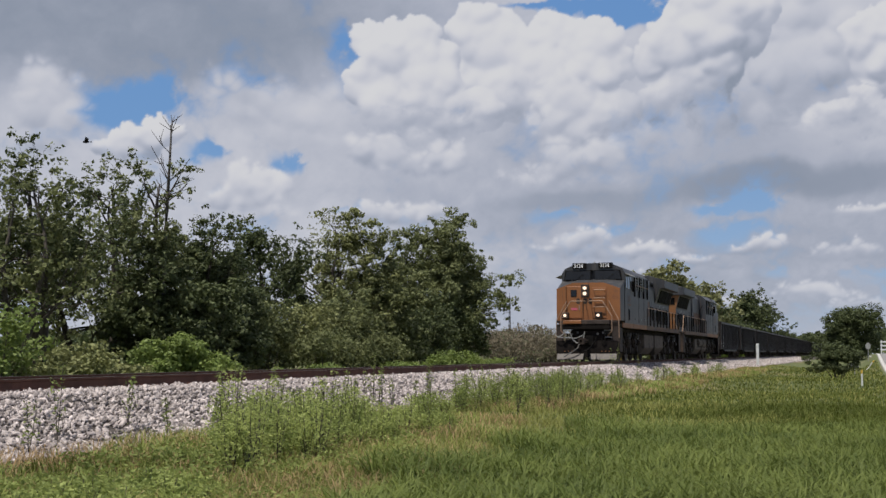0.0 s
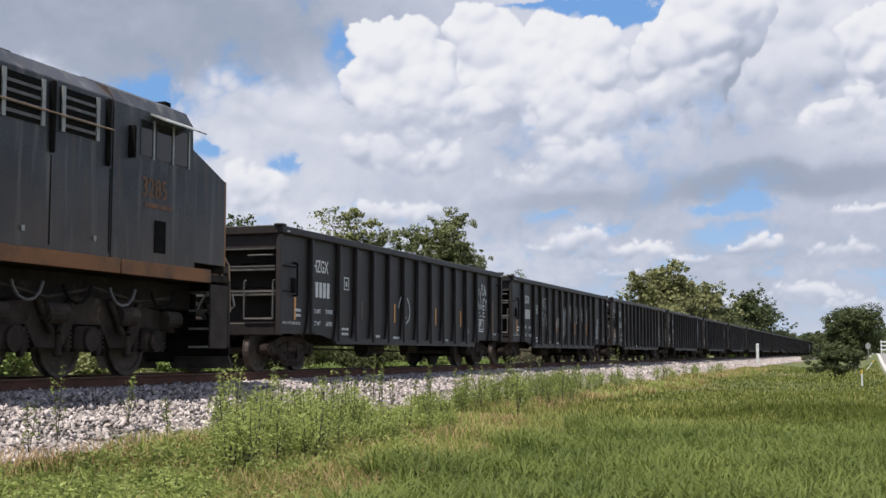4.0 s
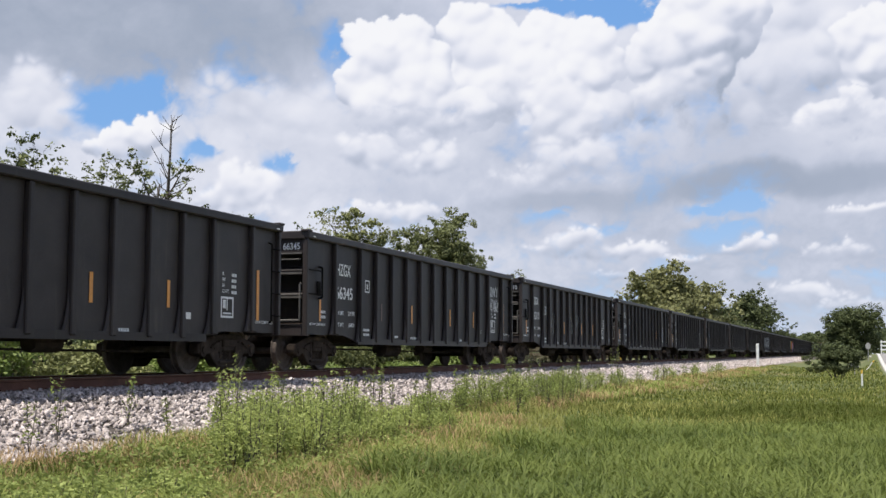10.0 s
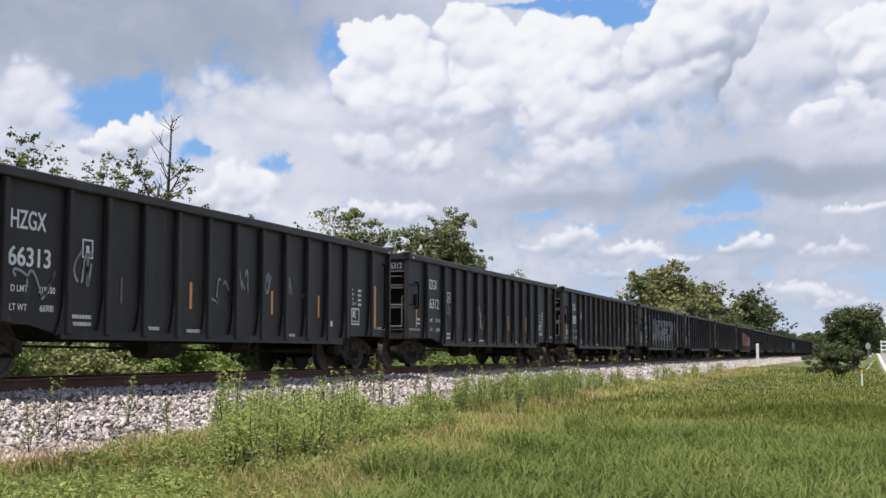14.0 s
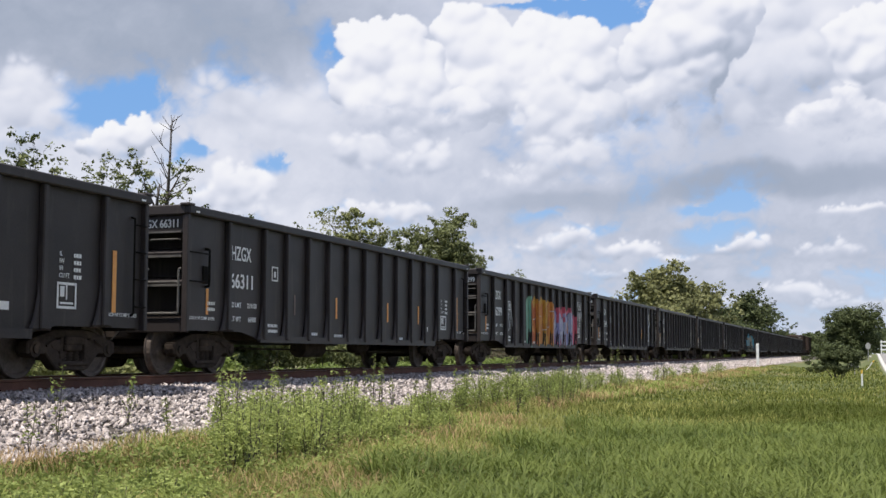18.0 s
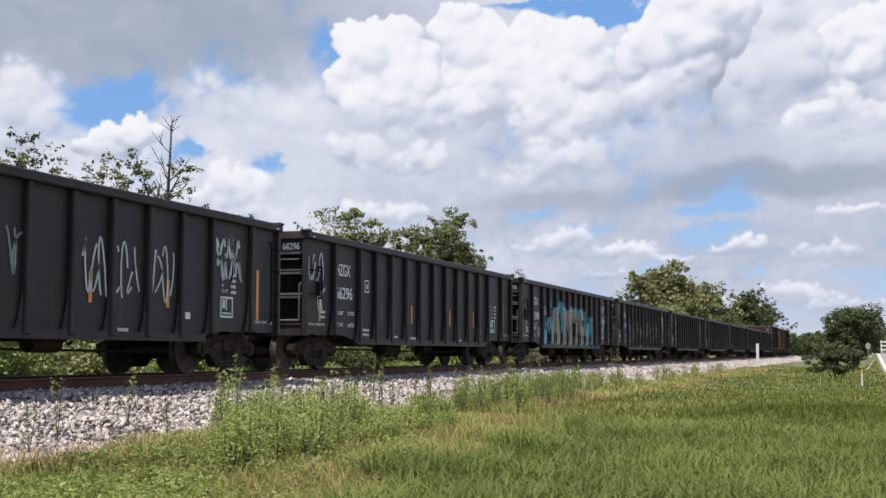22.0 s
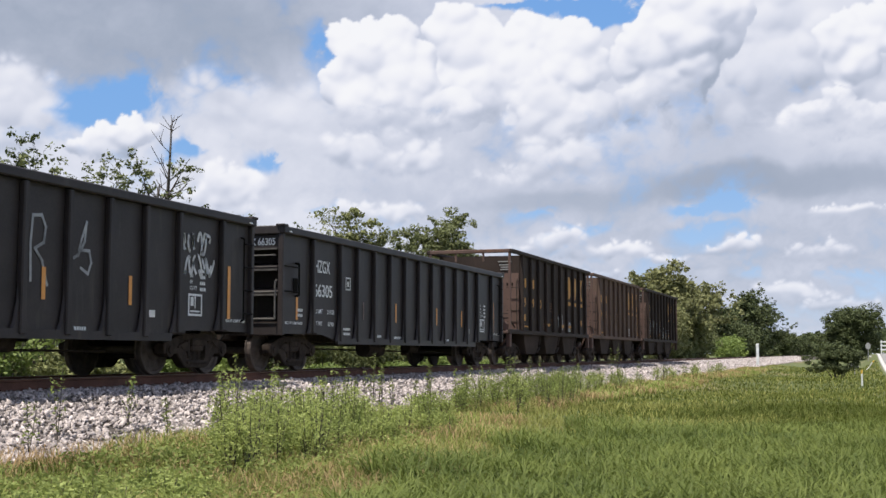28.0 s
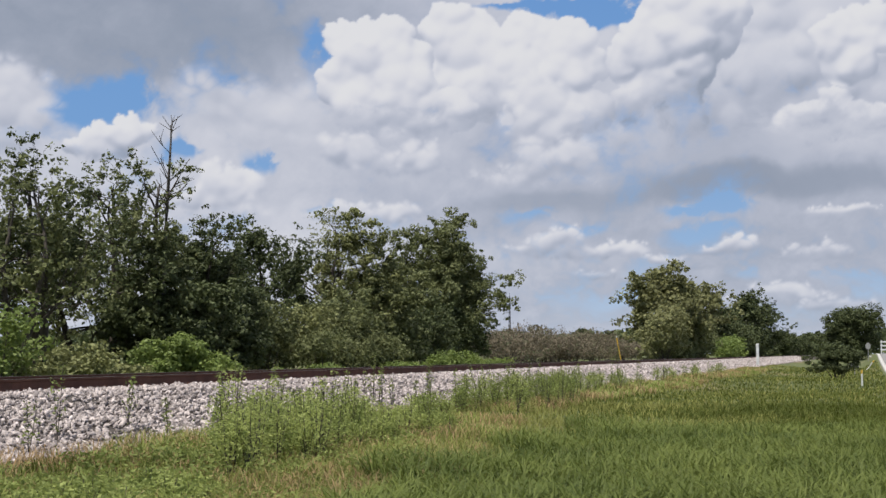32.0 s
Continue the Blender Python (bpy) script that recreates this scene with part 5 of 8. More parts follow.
    c = car(7)
    sprayed(c, fat_shape(6.2, 1.55, 0.7, 1.9, 55), SPRAY_GREEN, 0, "spray_glow", "mint green sprayed glow")
    sprayed(c, fat_shape(12.9, 1.3, 1.3, 1.3, 56), SPRAY_PINK, 0, "spray_glow", "pink-red sprayed glow")
    wild_mural(c, 6.15, 3.7, 0.66, 2.34, 4, 50, (SPRAY_RED, SPRAY_ORANGE, SPRAY_AMBER, SPRAY_ORANGE), SPRAY_RED, SPRAY_AMBER, "orange and red sprayed letters")
    wild_mural(c, 9.75, 3.3, 0.66, 2.1, 4, 60, (SPRAY_LILAC, SPRAY_PALE, SPRAY_LILAC, SPRAY_PALE), SPRAY_NAVY, SPRAY_PINK, "lilac sprayed letters with dark blue edges")
    for k in range(9):
        box_x, box_z = 6.3 + 0.42 * k, 1.0 + 1.1 * ((k * 5) % 9) / 9
        sprayed(c, [(box_x, box_z), (box_x + 0.3, box_z + 0.03), (box_x + 0.3, box_z + 0.06), (box_x, box_z + 0.03)], SPRAY_WHITE, 5, "spray_fleck")
    scribble(c, 3.2, 1.2, 0.8, 0.9, 70, strokes=4); rear_tag(c, 71)
    rear_tag(car(8), 72); rear_tag(car(10), 73)
    for n in range(3):
        scribble(car(10), 9.55 + 1.0 * n, 1.3, 0.75, 0.9, 740 + n, SPRAY_WHITE, 4)
    scribble(car(10), 7.4, 1.5, 1.0, 0.7, 74, SPRAY_SILVER, 3)
    scribble(car(11), 0.15, 2.0, 0.9, 0.6, 80, strokes=5, thick=0.026); scribble(car(11), 0.75, 1.3, 0.4, 0.6, 81, strokes=3)
    c = car(12)
    for px, pz, w, h in ((3.85, 1.0, 1.1, 0.6), (4.30, 1.25, 0.8, 1.0), (11.05, 1.2, 0.75, 1.0), (11.80, 0.95, 0.8, 0.5), (11.50, 1.6, 0.3, 0.7), (6.00, 2.2, 0.4, 0.5), (7.90, 2.12, 0.5, 0.4), (8.80, 2.1, 0.4, 0.4), (3.70, 1.5, 0.16, 0.2), (4.60, 2.3, 0.12, 0.3), (12.10, 1.9, 0.2, 0.2)):
        sprayed(c, fat_shape(px, pz, w, h, int(px * 31)), SPRAY_TEAL, 1, "spray_splash", "teal sprayed splash")
    beige_mural(c)
    scribble(c, 1.7, 1.15, 1.1, 0.4, 91, strokes=3); rear_tag(c, 92)
    c = car(13)
    for n in range(9):
        scribble(c, 3.3 + 1.06 * n, 1.0 + 0.1 * (n % 3), 0.8, 0.9, 100 + n, (SPRAY_WHITE, SPRAY_SILVER, SPRAY_YELLOW)[n % 3], 4)
    scribble(c, 0.3, 1.4, 1.2, 0.9, 110, SPRAY_SILVER, 6); rear_tag(c, 111)
    rear_tag(car(14), 112); scribble(car(14), 6.8, 1.2, 0.7, 0.6, 113, SPRAY_SILVER, 3)
    c = car(15)
    for n in range(5):
        scribble(c, 3.3 + 2.1 * n, 1.1, 0.7, 1.2, 115 + n, strokes=4)
    c = car(17)
    scribble(c, 0.25, 2.15, 1.0, 0.5, 120, strokes=5, thick=0.026); rear_tag(c, 121)
    scribble(c, 3.4, 1.0, 0.7, 0.9, 128, SPRAY_SILVER, 4)
    for points in ([(9.6, 1.45), (9.58, 2.0), (9.62, 2.4), (9.82, 2.42), (9.92, 2.25), (9.88, 2.02), (9.68, 1.92), (9.85, 1.75), (9.98, 1.4)],
                   [(10.62, 1.85), (10.72, 1.9), (10.88, 2.12), (10.92, 2.42), (10.8, 2.15), (10.74, 1.98), (11.0, 1.98), (11.06, 1.8), (10.98, 1.62), (10.8, 1.7)]):
        lined(c, [points], 0.05, SPRAY_SILVER, 1, "grey sprayed letter outline")
    # buffed grey patches and faint old tape
    for k, x, w in ((9, 6.2, 0.7), (9, 8.3, 0.8), (9, 10.5, 0.7), (14, 0.3, 1.1), (17, 0.3, 1.1), (13, 4.2, 0.7)):
        blob(car(k), fat_shape(x + w / 2, 1.55, w, 0.7, 300 + k + int(x)), SPRAY_BUFF, -1.4575, "buffed_patch", "grey painted-over patch")


build_gondola_row()


# ---------------------------------------------------------------- hoppers at the end of the train
def build_hopper(number, dark):
    """Rusty open-top hopper, x from its front coupler backwards."""
    side_paint = RUST if not dark else CAR_HOPPER
    h = thing("hopper_car", pose(0, 0, 0), "rust-brown open-top hopper car with ribbed sides and yellow lettering" if not dark else "sooty dark hopper car with rusty ends and yellow lettering", "railcar", "hopper cars of the train")
    x0, x1, top = 1.95, 12.2, 3.84
    for s in (-1, 1):
        part("side_wall", prism([(x0, 1.2), (x1, 1.2), (x1, top), (x0, top)], "y", s * 1.42, s * 1.46), side_paint, h)
        part("top_rail", block(x0 - 1.38, x1 + (0.98 if dark else 0.06), s * 1.5 - 0.07, s * 1.5 + 0.07, top, top + 0.13, 0.02), side_paint, h)
        part("side_sill", block(0.5, 13.0, s * 1.44 - 0.05, s * 1.44 + 0.05, 1.06, 1.22, 0.015), side_paint, h)
        rib = part("side_rib", prism([(-0.06, 1.2), (0.06, 1.2), (0.05, top), (-0.05, top)], "y", s * 1.46, s * 1.57, None, 0.02), side_paint, h)
        rib.location = (x0 + 0.03, 0, 0)
        for i in range(1, 10):
            twin(rib, x0 + 0.03 + (x1 - x0 - 0.06) * i / 9)
        # sloping hopper bays below the sill
        for k, xr in enumerate((5.15, 8.1, 11.05)):
            xl = xr - 2.5
            bay = part("hopper_bay", prism([(xl, 1.2), (xr, 1.2), (xr - 0.42, 0.72), (xr - 0.5, 0.6), (xr - 0.85, 0.36), (xl + 0.35, 0.36), (xl + 0.12, 0.8)], "y", s * 0.3, s * 1.37, None, 0.02), BAY_PAINT, h)
            part("bay_rim", prism([(xr + 0.03, 1.19), (xr - 0.4, 0.7), (xr - 0.48, 0.72), (xr - 0.06, 1.19)], "y", s * 1.36, s * 1.41), BAY_PAINT, bay)
            gate = block(xr - 0.62, xr - 0.4, s * 1.2 - 0.12, s * 1.2 + 0.12, 0.44, 0.7, 0.05)
            rod(gate, (xr - 0.45, s * 0.4, 0.56), (xr - 0.45, s * 1.42, 0.56), 0.05, 8)
            rod(gate, (xr - 0.7, s * 1.38, 0.4), (xr - 0.38, s * 1.4, 0.62), 0.035, 6)
            part("bay_gate", gate, UNDER, bay)
    part("centre_sill", block(0.4, 12.95, -0.28, 0.28, 0.75, 1.06, 0.02), UNDER, h)
    part("floor", block(x0, x1, -1.42, 1.42, 1.2, 1.3), RUST, h)
    for xe, way in ((0.0, -1), (13.3, 1)):
        xb = x0 if way < 0 else x1
        over = 1.32 if way < 0 else 0.92
        part("end_wall", block(xb - 0.02, xb + 0.02, -1.42, 1.42, 2.9, top), side_paint, h)
        part("slope_sheet", prism([(xb, 2.95), (xb, 2.9), (xb - way * 0.1, 1.3), (xb - way * 0.14, 1.3), (xb - way * 0.05, 2.95)], "y", -1.42, 1.42), RUST_END, h, "rust-brown end sheet")
        part("end_sheet", block(xb + way * 0.03 - 0.012, xb + way * 0.03 + 0.012, -1.4, 1.4, 1.22, 3.22), RUST_END, h, "rust-brown end sheet")
        holes = bmesh.new()
        for k in range(14):
            if k not in (6, 7):
                box(holes, xb + way * 0.05 - 0.006, xb + way * 0.05 + 0.006, -1.17 + 0.18 * k - 0.025, -1.17 + 0.18 * k + 0.025, 2.78, 2.88)
        part("slot", holes, BLACK, h, "row of dark slots")
        marks = bmesh.new()
        for k, (a, z) in enumerate(((0.5, 3.62), (0.42, 3.5), (0.3, 3.42), (0.34, 3.34))):
            box(marks, xb + way * 0.04 - 0.004, xb + way * 0.04 + 0.004, -0.9 - a / 2, -0.9 + a / 2, z, z + 0.035)
        tagged(part("stencil", marks, PALE_METAL, h, "small pale stencilled data"), kind="stuff")
        for s in (-1, 1):
            part("corner_ladder", bar([(xb + way * 0.1, s * 1.36, 1.2), (xb + way * 0.16, s * 1.36, 1.5), (xb + way * 0.16, s * 1.36, 2.9), (xb + way * 0.06, s * 1.36, 3.0)], 0.02), UNDER, h)
            for z in (1.5, 1.9, 2.3, 2.7):
                part("rung", bar([(xb + way * 0.17, s * 1.42, z), (xb + way * 0.17, s * 1.0, z)], 0.014), UNDER, h)
        part("end_platform", block(min(xb, xe - way * 0.4), max(xb, xe - way * 0.4), -1.42, 1.42, 1.08, 1.16, 0.01), RUST_END, h)
        if way > 0 and not dark:
            part("end_frame", block(xb + 0.02, xb + 0.1, -1.5, 1.5, top, top + 0.13, 0.02), side_paint, h)
            for s in (-1, 1):
                part("handrail_post", bar([(xb + 0.3, s * 1.42, 1.1), (xb + 0.3, s * 1.42, 2.05), (xb + 0.75, s * 1.42, 2.05), (xb + 0.75, s * 1.42, 1.1)], 0.04), UNDER, h)
            part("brake_gear", block(xb + 0.25, xb + 0.6, -1.2, -0.7, 1.16, 1.75, 0.06), UNDER, h)
            coupler(h, xe, way)
            freight_bogie(h, xe - way * 1.95)
            continue
        part("end_frame", block(xb + way * over - 0.05, xb + way * over + 0.05, -1.5, 1.5, top, top + 0.13, 0.02), RUST_END, h, "rusty top strut")
        if way < 0:
            marks = bmesh.new()
            for k in range(10):
                box(marks, xb - over - 0.056, xb - over - 0.052, -1.25 + 0.11 * k, -1.18 + 0.11 * k, top + 0.03, top + 0.11)
            tagged(part("stencil", marks, LETTER_ORANGE, h, "small orange stencilled marks"), kind="stuff")
            for y in (-0.5, 0.5):
                part("end_brace", block(xb - over - 0.03, xb - over + 0.03, y - 0.03, y + 0.03, top - 0.28, top), RUST_END, h)
        for s in (-1, 1):
            part("end_post", block(xb + way * over - 0.04, xb + way * over + 0.04, s * 1.44 - 0.04, s * 1.44 + 0.04, 1.16, top), RUST_END, h, "rusty corner post")
            if way > 0:
                part("inner_post", block(xb + way * over * 0.5 - 0.035, xb + way * over * 0.5 + 0.035, s * 1.44 - 0.035, s * 1.44 + 0.035, 1.16, top), side_paint, h)
            for z in (1.55, 2.0, 2.45, 2.9, 3.35) if way > 0 else ():
                part("rung", bar([(xb + way * over * 0.5, s * 1.5, z), (xb + way * over, s * 1.5, z)], 0.016), UNDER, h)
            part("end_rail", bar([(xb + way * over, s * 1.4, 1.75), (xb + way * over, s * 0.5, 1.75), (xb + way * over, s * 0.5, 1.16)], 0.018), UNDER, h)
        gear = part("brake_gear", block(xb + way * 0.4 - 0.2, xb + way * 0.4 + 0.2, -1.1, -0.55, 1.16, 1.5, 0.08), RUST_END, h, "rusty brake gear")
        part("brake_pipe", bar([(xb + way * 0.2, -1.3, 1.3), (xb + way * 0.6, -1.2, 1.62), (xb + way * 0.9, -0.4, 1.6), (xb + way * 1.0, 0.4, 1.3)], 0.025), UNDER, gear)
        part("brake_lever", bar([(xb + way * 1.0, -1.35, 1.2), (xb + way * 1.05, -1.1, 0.75), (xb + way * 0.8, -0.9, 0.6)], 0.035), RUST_END, gear)
        part("corner_bracket", prism([(xb + way * (over - 0.16), 0.62), (xb + way * (over + 0.08), 0.62), (xb + way * (over + 0.08), 1.2), (xb + way * (over - 0.16), 1.2)], "y", -1.46, -1.32, None, 0.02), RUST_END, h)
        part("air_tank", drum("y", (xb + way * 0.62, 0, 1.44), 0.2, -1.0, 0.6, 14), RUST_END, h)
        coupler(h, xe, way)
        freight_bogie(h, xe - way * 1.95)
    y = -1.4645
    # road number, company marks as plain blocks
    for k, dx in enumerate((0.25, 1.37, 2.45)):
        letters_part("car_number", number[2 * k:2 * k + 2], 0.33, LETTER_YELLOW, h, x0 + dx, y, 2.06, 1.0, "yellow car number")
    for dx in (0.25, 0.53, 1.36, 1.64):
        part("company_mark", block(x0 + dx, x0 + dx + 0.2, y - 0.003, y, 2.74, 3.07), LETTER_YELLOW, h, "plain yellow mark")
    for dx, w in ((6.98, 0.72), (8.12, 0.6), (9.22, 0.66)):
        x = x0 + dx
        # an eight-sided block, a six-sided one and an hourglass
        shape = {6.98: [(0.2, 0), (0.8, 0), (1, 0.2), (1, 0.8), (0.8, 1), (0.2, 1), (0, 0.8), (0, 0.2)],
                 8.12: [(0, 0), (0.8, 0), (1, 0.4), (1, 1), (0.2, 1), (0, 0.6)],
                 9.22: [(0, 0), (1, 0), (0.66, 0.5), (1, 1), (0, 1), (0.34, 0.5)]}[dx]
        part("company_mark", prism([(x + w * u, 2.6 + 0.9 * v) for u, v in shape], "y", y - 0.003, y), LETTER_YELLOW, h, "plain yellow block mark")
        part("mark_underline", block(x, x + w, y - 0.003, y, 2.34, 2.48), LETTER_YELLOW, h)
    for x in (2.15, 5.7, 8.0, 9.2, 11.25):
        part("reflector", block(x, x + 0.45, y - 0.004, y, 1.55 if x in (2.15, 11.25) else 1.42, 1.78 if x in (2.15, 11.25) else 1.52) if dark else block(x, x + 0.09, y - 0.004, y, 1.4, 1.95), LETTER_YELLOW, h, "yellow reflective patch" if dark else "upright orange reflective strip")
    for x, a, b in ((x0 + 0.06, 1.32, 2.25), (x0 + 9.95, 1.3, 2.36)) if not dark else ():
        part("border_line", block(x, x + 0.06, y - 0.003, y, a, b), LETTER_YELLOW, h, "thin yellow border line")
    part("border_line", block(x0 + 0.12, x0 + 0.95, y - 0.003, y, 1.33, 1.37), LETTER_YELLOW, h, "thin yellow border line")
    bm = bmesh.new()
    for a in ((6.12, 6.62, 2.28, 2.31), (6.12, 6.62, 1.98, 2.01), (6.12, 6.15, 1.98, 2.31), (6.59, 6.62, 1.98, 2.31), (6.2, 6.5, 2.19, 2.22), (6.2, 6.54, 2.1, 2.13)):
        box(bm, a[0], a[1], y - 0.003, y, a[2], a[3])
    part("test_panel", bm, LETTER_ORANGE, h, "faded orange outlined panel")
    bm = bmesh.new()
    for a in ((9.28, 9.6, 1.6, 1.64), (9.28, 9.6, 1.28, 1.32), (9.28, 9.32, 1.28, 1.64), (9.56, 9.6, 1.28, 1.64), (9.36, 9.4, 1.36, 1.6), (9.46, 9.5, 1.36, 1.6)):
        box(bm, a[0], a[1], y - 0.003, y, a[2], a[3])
    part("test_panel", bm, SPRAY_WHITE, h, "white outlined panel")
    for k, (x, z) in enumerate(((2.0, 1.35), (5.15, 1.3), (6.3, 1.5), (7.5, 1.3), (8.7, 1.35), (9.75, 1.28))):
        bm = bmesh.new()
        for i in range(3):
            for j in range(5):
                box(bm, x + 0.1 * j, x + 0.1 * j + 0.06, y - 0.003, y, z + 0.08 * i, z + 0.08 * i + 0.04)
        tagged(part("stencil", bm, LETTER_ORANGE, h, "small stencilled data"), kind="stuff")
    return h


CAR_HOPPER = surface("sooty_hopper_paint", (0.027, 0.0195, 0.0165), (0.05, 0.036, 0.03), 1.1, 0.7, 0, 0.1, 40, (0.09, 0.056, 0.043), 0.35, spec=0.15, streak=True)


def build_hopper_row():
    front = 17.5 * 19 - 0.62
    for n, (number, dark) in enumerate((("292900", True), ("292243", False), ("293028", True))):
        h = build_hopper(number, dark)
        PLACE.append((h, front + 13.3 * n))
        if n == 2:
            for k in range(4):
                scribble(h, 2.15 + 1.13 * k, 1.5 + 0.1 * (k % 2), 0.75, 0.7 if k else 1.0, 150 + k, SPRAY_WHITE if k == 0 else SPRAY_SILVER, strokes=5, y=-1.4655)
            scribble(h, 9.0, 1.8, 0.6, 0.6, 160, strokes=4, y=-1.4655); scribble(h, 11.2, 1.8, 0.5, 0.6, 161, strokes=4, y=-1.4655); scribble(h, 6.7, 1.3, 0.8, 0.7, 162, strokes=5, y=-1.4655); scribble(h, 7.85, 1.3, 0.7, 0.5, 163, strokes=4, y=-1.4655)
        if n == 0:
            scribble(h, 7.4, 1.3, 0.8, 0.6, 165, strokes=5, y=-1.4655)


build_hopper_row()
# ---------------------------------------------------------------- locomotives
PLOUGH = surface("scuffed_grey_plough", (0.06, 0.052, 0.048), (0.15, 0.13, 0.118), 3, 0.6, 0.2, 0.1, 40, (0.03, 0.026, 0.024), 0.5)
STEP_PAINT = surface("dusty_brown_black_paint", (0.03, 0.025, 0.023), (0.085, 0.066, 0.056), 2.5, 0.75, 0, 0.12, 40, (0.11, 0.07, 0.05), 0.45, streak=True, spec=0.15)
PILOT_PAINT = surface("grimy_black_pilot", (0.007, 0.006, 0.0055), (0.022, 0.018, 0.016), 3, 0.8, 0, 0.15, 40, (0.05, 0.038, 0.03), 0.35, spec=0.06)
OLD_STRIPE = surface("grimy_orange_sill", (0.055, 0.037, 0.028), (0.15, 0.076, 0.038), 1.0, 0.7, 0, 0.06, 40, (0.045, 0.036, 0.031), 0.7)
OLD_ORANGE = surface("sooty_orange_paint", (0.19, 0.085, 0.036), (0.33, 0.15, 0.058), 0.8, 0.55, 0, 0.06, 40, (0.07, 0.042, 0.032), 0.6)
GHOST_MARK = surface("worn_orange_ghost_mark", (0.085, 0.055, 0.045), (0.23, 0.105, 0.055), 1.6, 0.7, 0, 0.06, 40, (0.06, 0.058, 0.06), 0.6, streak=True)
def build_loco(number, paint, label, lit):
    """Six-axle diesel locomotive, x from its front coupler backwards, rail top at z 0."""
    c = thing("locomotive", pose(0, 0, 0), label, "locomotive", "locomotives of the train")
    done = set()
    # frame, deck, stripe
    part("frame", block(0.95, 21.4, -0.75, 0.75, 1.05, 1.5, 0.03), LOCO_UNDER, c)
    part("deck", block(0.85, 21.5, -1.46, 1.46, 1.5, 1.62, 0.01), LOCO_UNDER, c)
    for s in (-1, 1):
        for a, b in ((1.75, 4.9), (4.93, 8.2), (8.23, 11.6), (11.63, 15.0), (15.03, 18.2), (18.23, 20.6)):
            part("sill_stripe", block(a, b, s * 1.49 - 0.02, s * 1.49 + 0.02, 1.47, 1.68, 0.008), STRIPE if a < 8 else OLD_STRIPE, c, "faded orange sill stripe" if a < 8 else "grimy sill stripe")
    # nose
    front = [(-1.48, 1.78), (1.48, 1.78), (1.48, 3.38), (0.72, 3.68), (-0.72, 3.68), (-1.48, 3.38)]
    part("nose_front", prism(front, "x", 1.05, 1.12), ORANGE, c, "faded orange nose front")
    bm = prism(front, "x", 1.12, 2.6)
    for v in bm.verts:
        if v.co.x > 2.0:
            v.co.z += 0.24 if v.co.z > 3.5 else (0.46 if v.co.z > 3.0 else 0)
    part("nose", bm, paint, c)
    door = part("nose_door", block(1.015, 1.055, 0.28, 1.0, 1.9, 3.5, 0.015), ORANGE, c, "orange nose door")
    part("door_window", block(1.0, 1.02, 0.52, 0.8, 2.98, 3.32, 0.02), GLASS_DARK, door)
    for a, b in ((0.22, 0.262), (1.018, 1.06)):
        part("door_jamb", block(1.0, 1.05, a, b, 1.86, 3.5, 0.01), OLD_ORANGE, c)
    for y0, y1, z in ((-0.28, -0.78, 2.9), (-0.28, -0.78, 2.45), (-0.28, -0.78, 3.3)):
        part("nose_step", bar([(1.04, y0, z), (0.93, y0, z), (0.93, y1, z), (1.04, y1, z)], 0.022), HANDRAIL, c, "pale worn nose step")
    part("nose_panel", block(1.03, 1.05, -0.86, -0.2, 1.9, 3.42, 0.012), ORANGE, c)
    part("door_handle", bar([(0.99, 0.4, 2.3), (0.99, 0.4, 2.55)], 0.015), PALE_METAL, door)
    hl = part("headlight_box", block(0.985, 1.06, -0.06, 0.32, 2.95, 3.58, 0.02), STEP_PAINT, c, "dark headlight housing")
    for z in (3.13, 3.4):
        part("headlight", drum("x", (0, 0.14, z), 0.082, 0.965, 1.0, 18), LAMP_LIT if lit else GLASS_DARK, hl, "lit headlight" if lit else "unlit headlight")
        part("lamp_ring", drum("x", (0, 0.14, z), 0.12, 0.975, 0.992, 18), HANDRAIL, hl)
    for x, y in ((0.9, 1.05), (0.9, -0.5)):
        dl = part("ditch_light_box", block(0.86, 1.04, y - 0.16, y + 0.16, 1.88, 2.2, 0.02), STEP_PAINT, c)
        part("ditch_light", drum("x", (0, y, 2.04), 0.075, 0.83, 0.865, 18), LAMP_LIT if lit else GLASS_DARK, dl, "lit ditch light" if lit else "unlit lamp")
    part("door_sign", block(1.005, 1.012, 0.5, 0.78, 2.3, 2.42), SPRAY_PINK, door, "small red notice")
    for y in (-0.95, 1.2):
        part("nose_seam", block(1.044, 1.05, y - 0.008, y + 0.008, 1.9, 3.3), OLD_ORANGE, c)
    part("nose_ledge", block(0.9, 1.06, -1.46, 1.46, 1.66, 1.79, 0.012), STEP_PAINT, c, "brown ledge under the nose")
    part("nose_lip", block(0.55, 0.9, 0.22, 1.08, 1.62, 1.78, 0.02), ORANGE, c, "orange lip under the nose")
    part("nose_lip", block(0.58, 0.9, -1.06, 0.22, 1.6, 1.8, 0.02), STEP_PAINT, c, "dark end of the lip under the nose")
    # plain blocks for the company mark on the nose
    for y, x in ((0.46, 1.007), (0.13, 1.04), (-0.1, 1.04)):
        part("nose_mark", prism([(y - 0.08, 2.62), (y + 0.05, 2.62), (y + 0.09, 2.7), (y + 0.06, 2.88), (y - 0.06, 2.9), (y - 0.1, 2.74)], "x", x, x + 0.008), STEP_PAINT, c, "worn dark mark")
    # cab
    shell = [(-1.5, 1.64), (1.5, 1.64), (1.5, 4.25), (1.36, 4.5), (0.95, 4.7), (0.4, 4.78), (-0.4, 4.78), (-0.95, 4.7), (-1.36, 4.5), (-1.5, 4.25)]
    bm = prism(shell, "x", 2.45, 5.2)
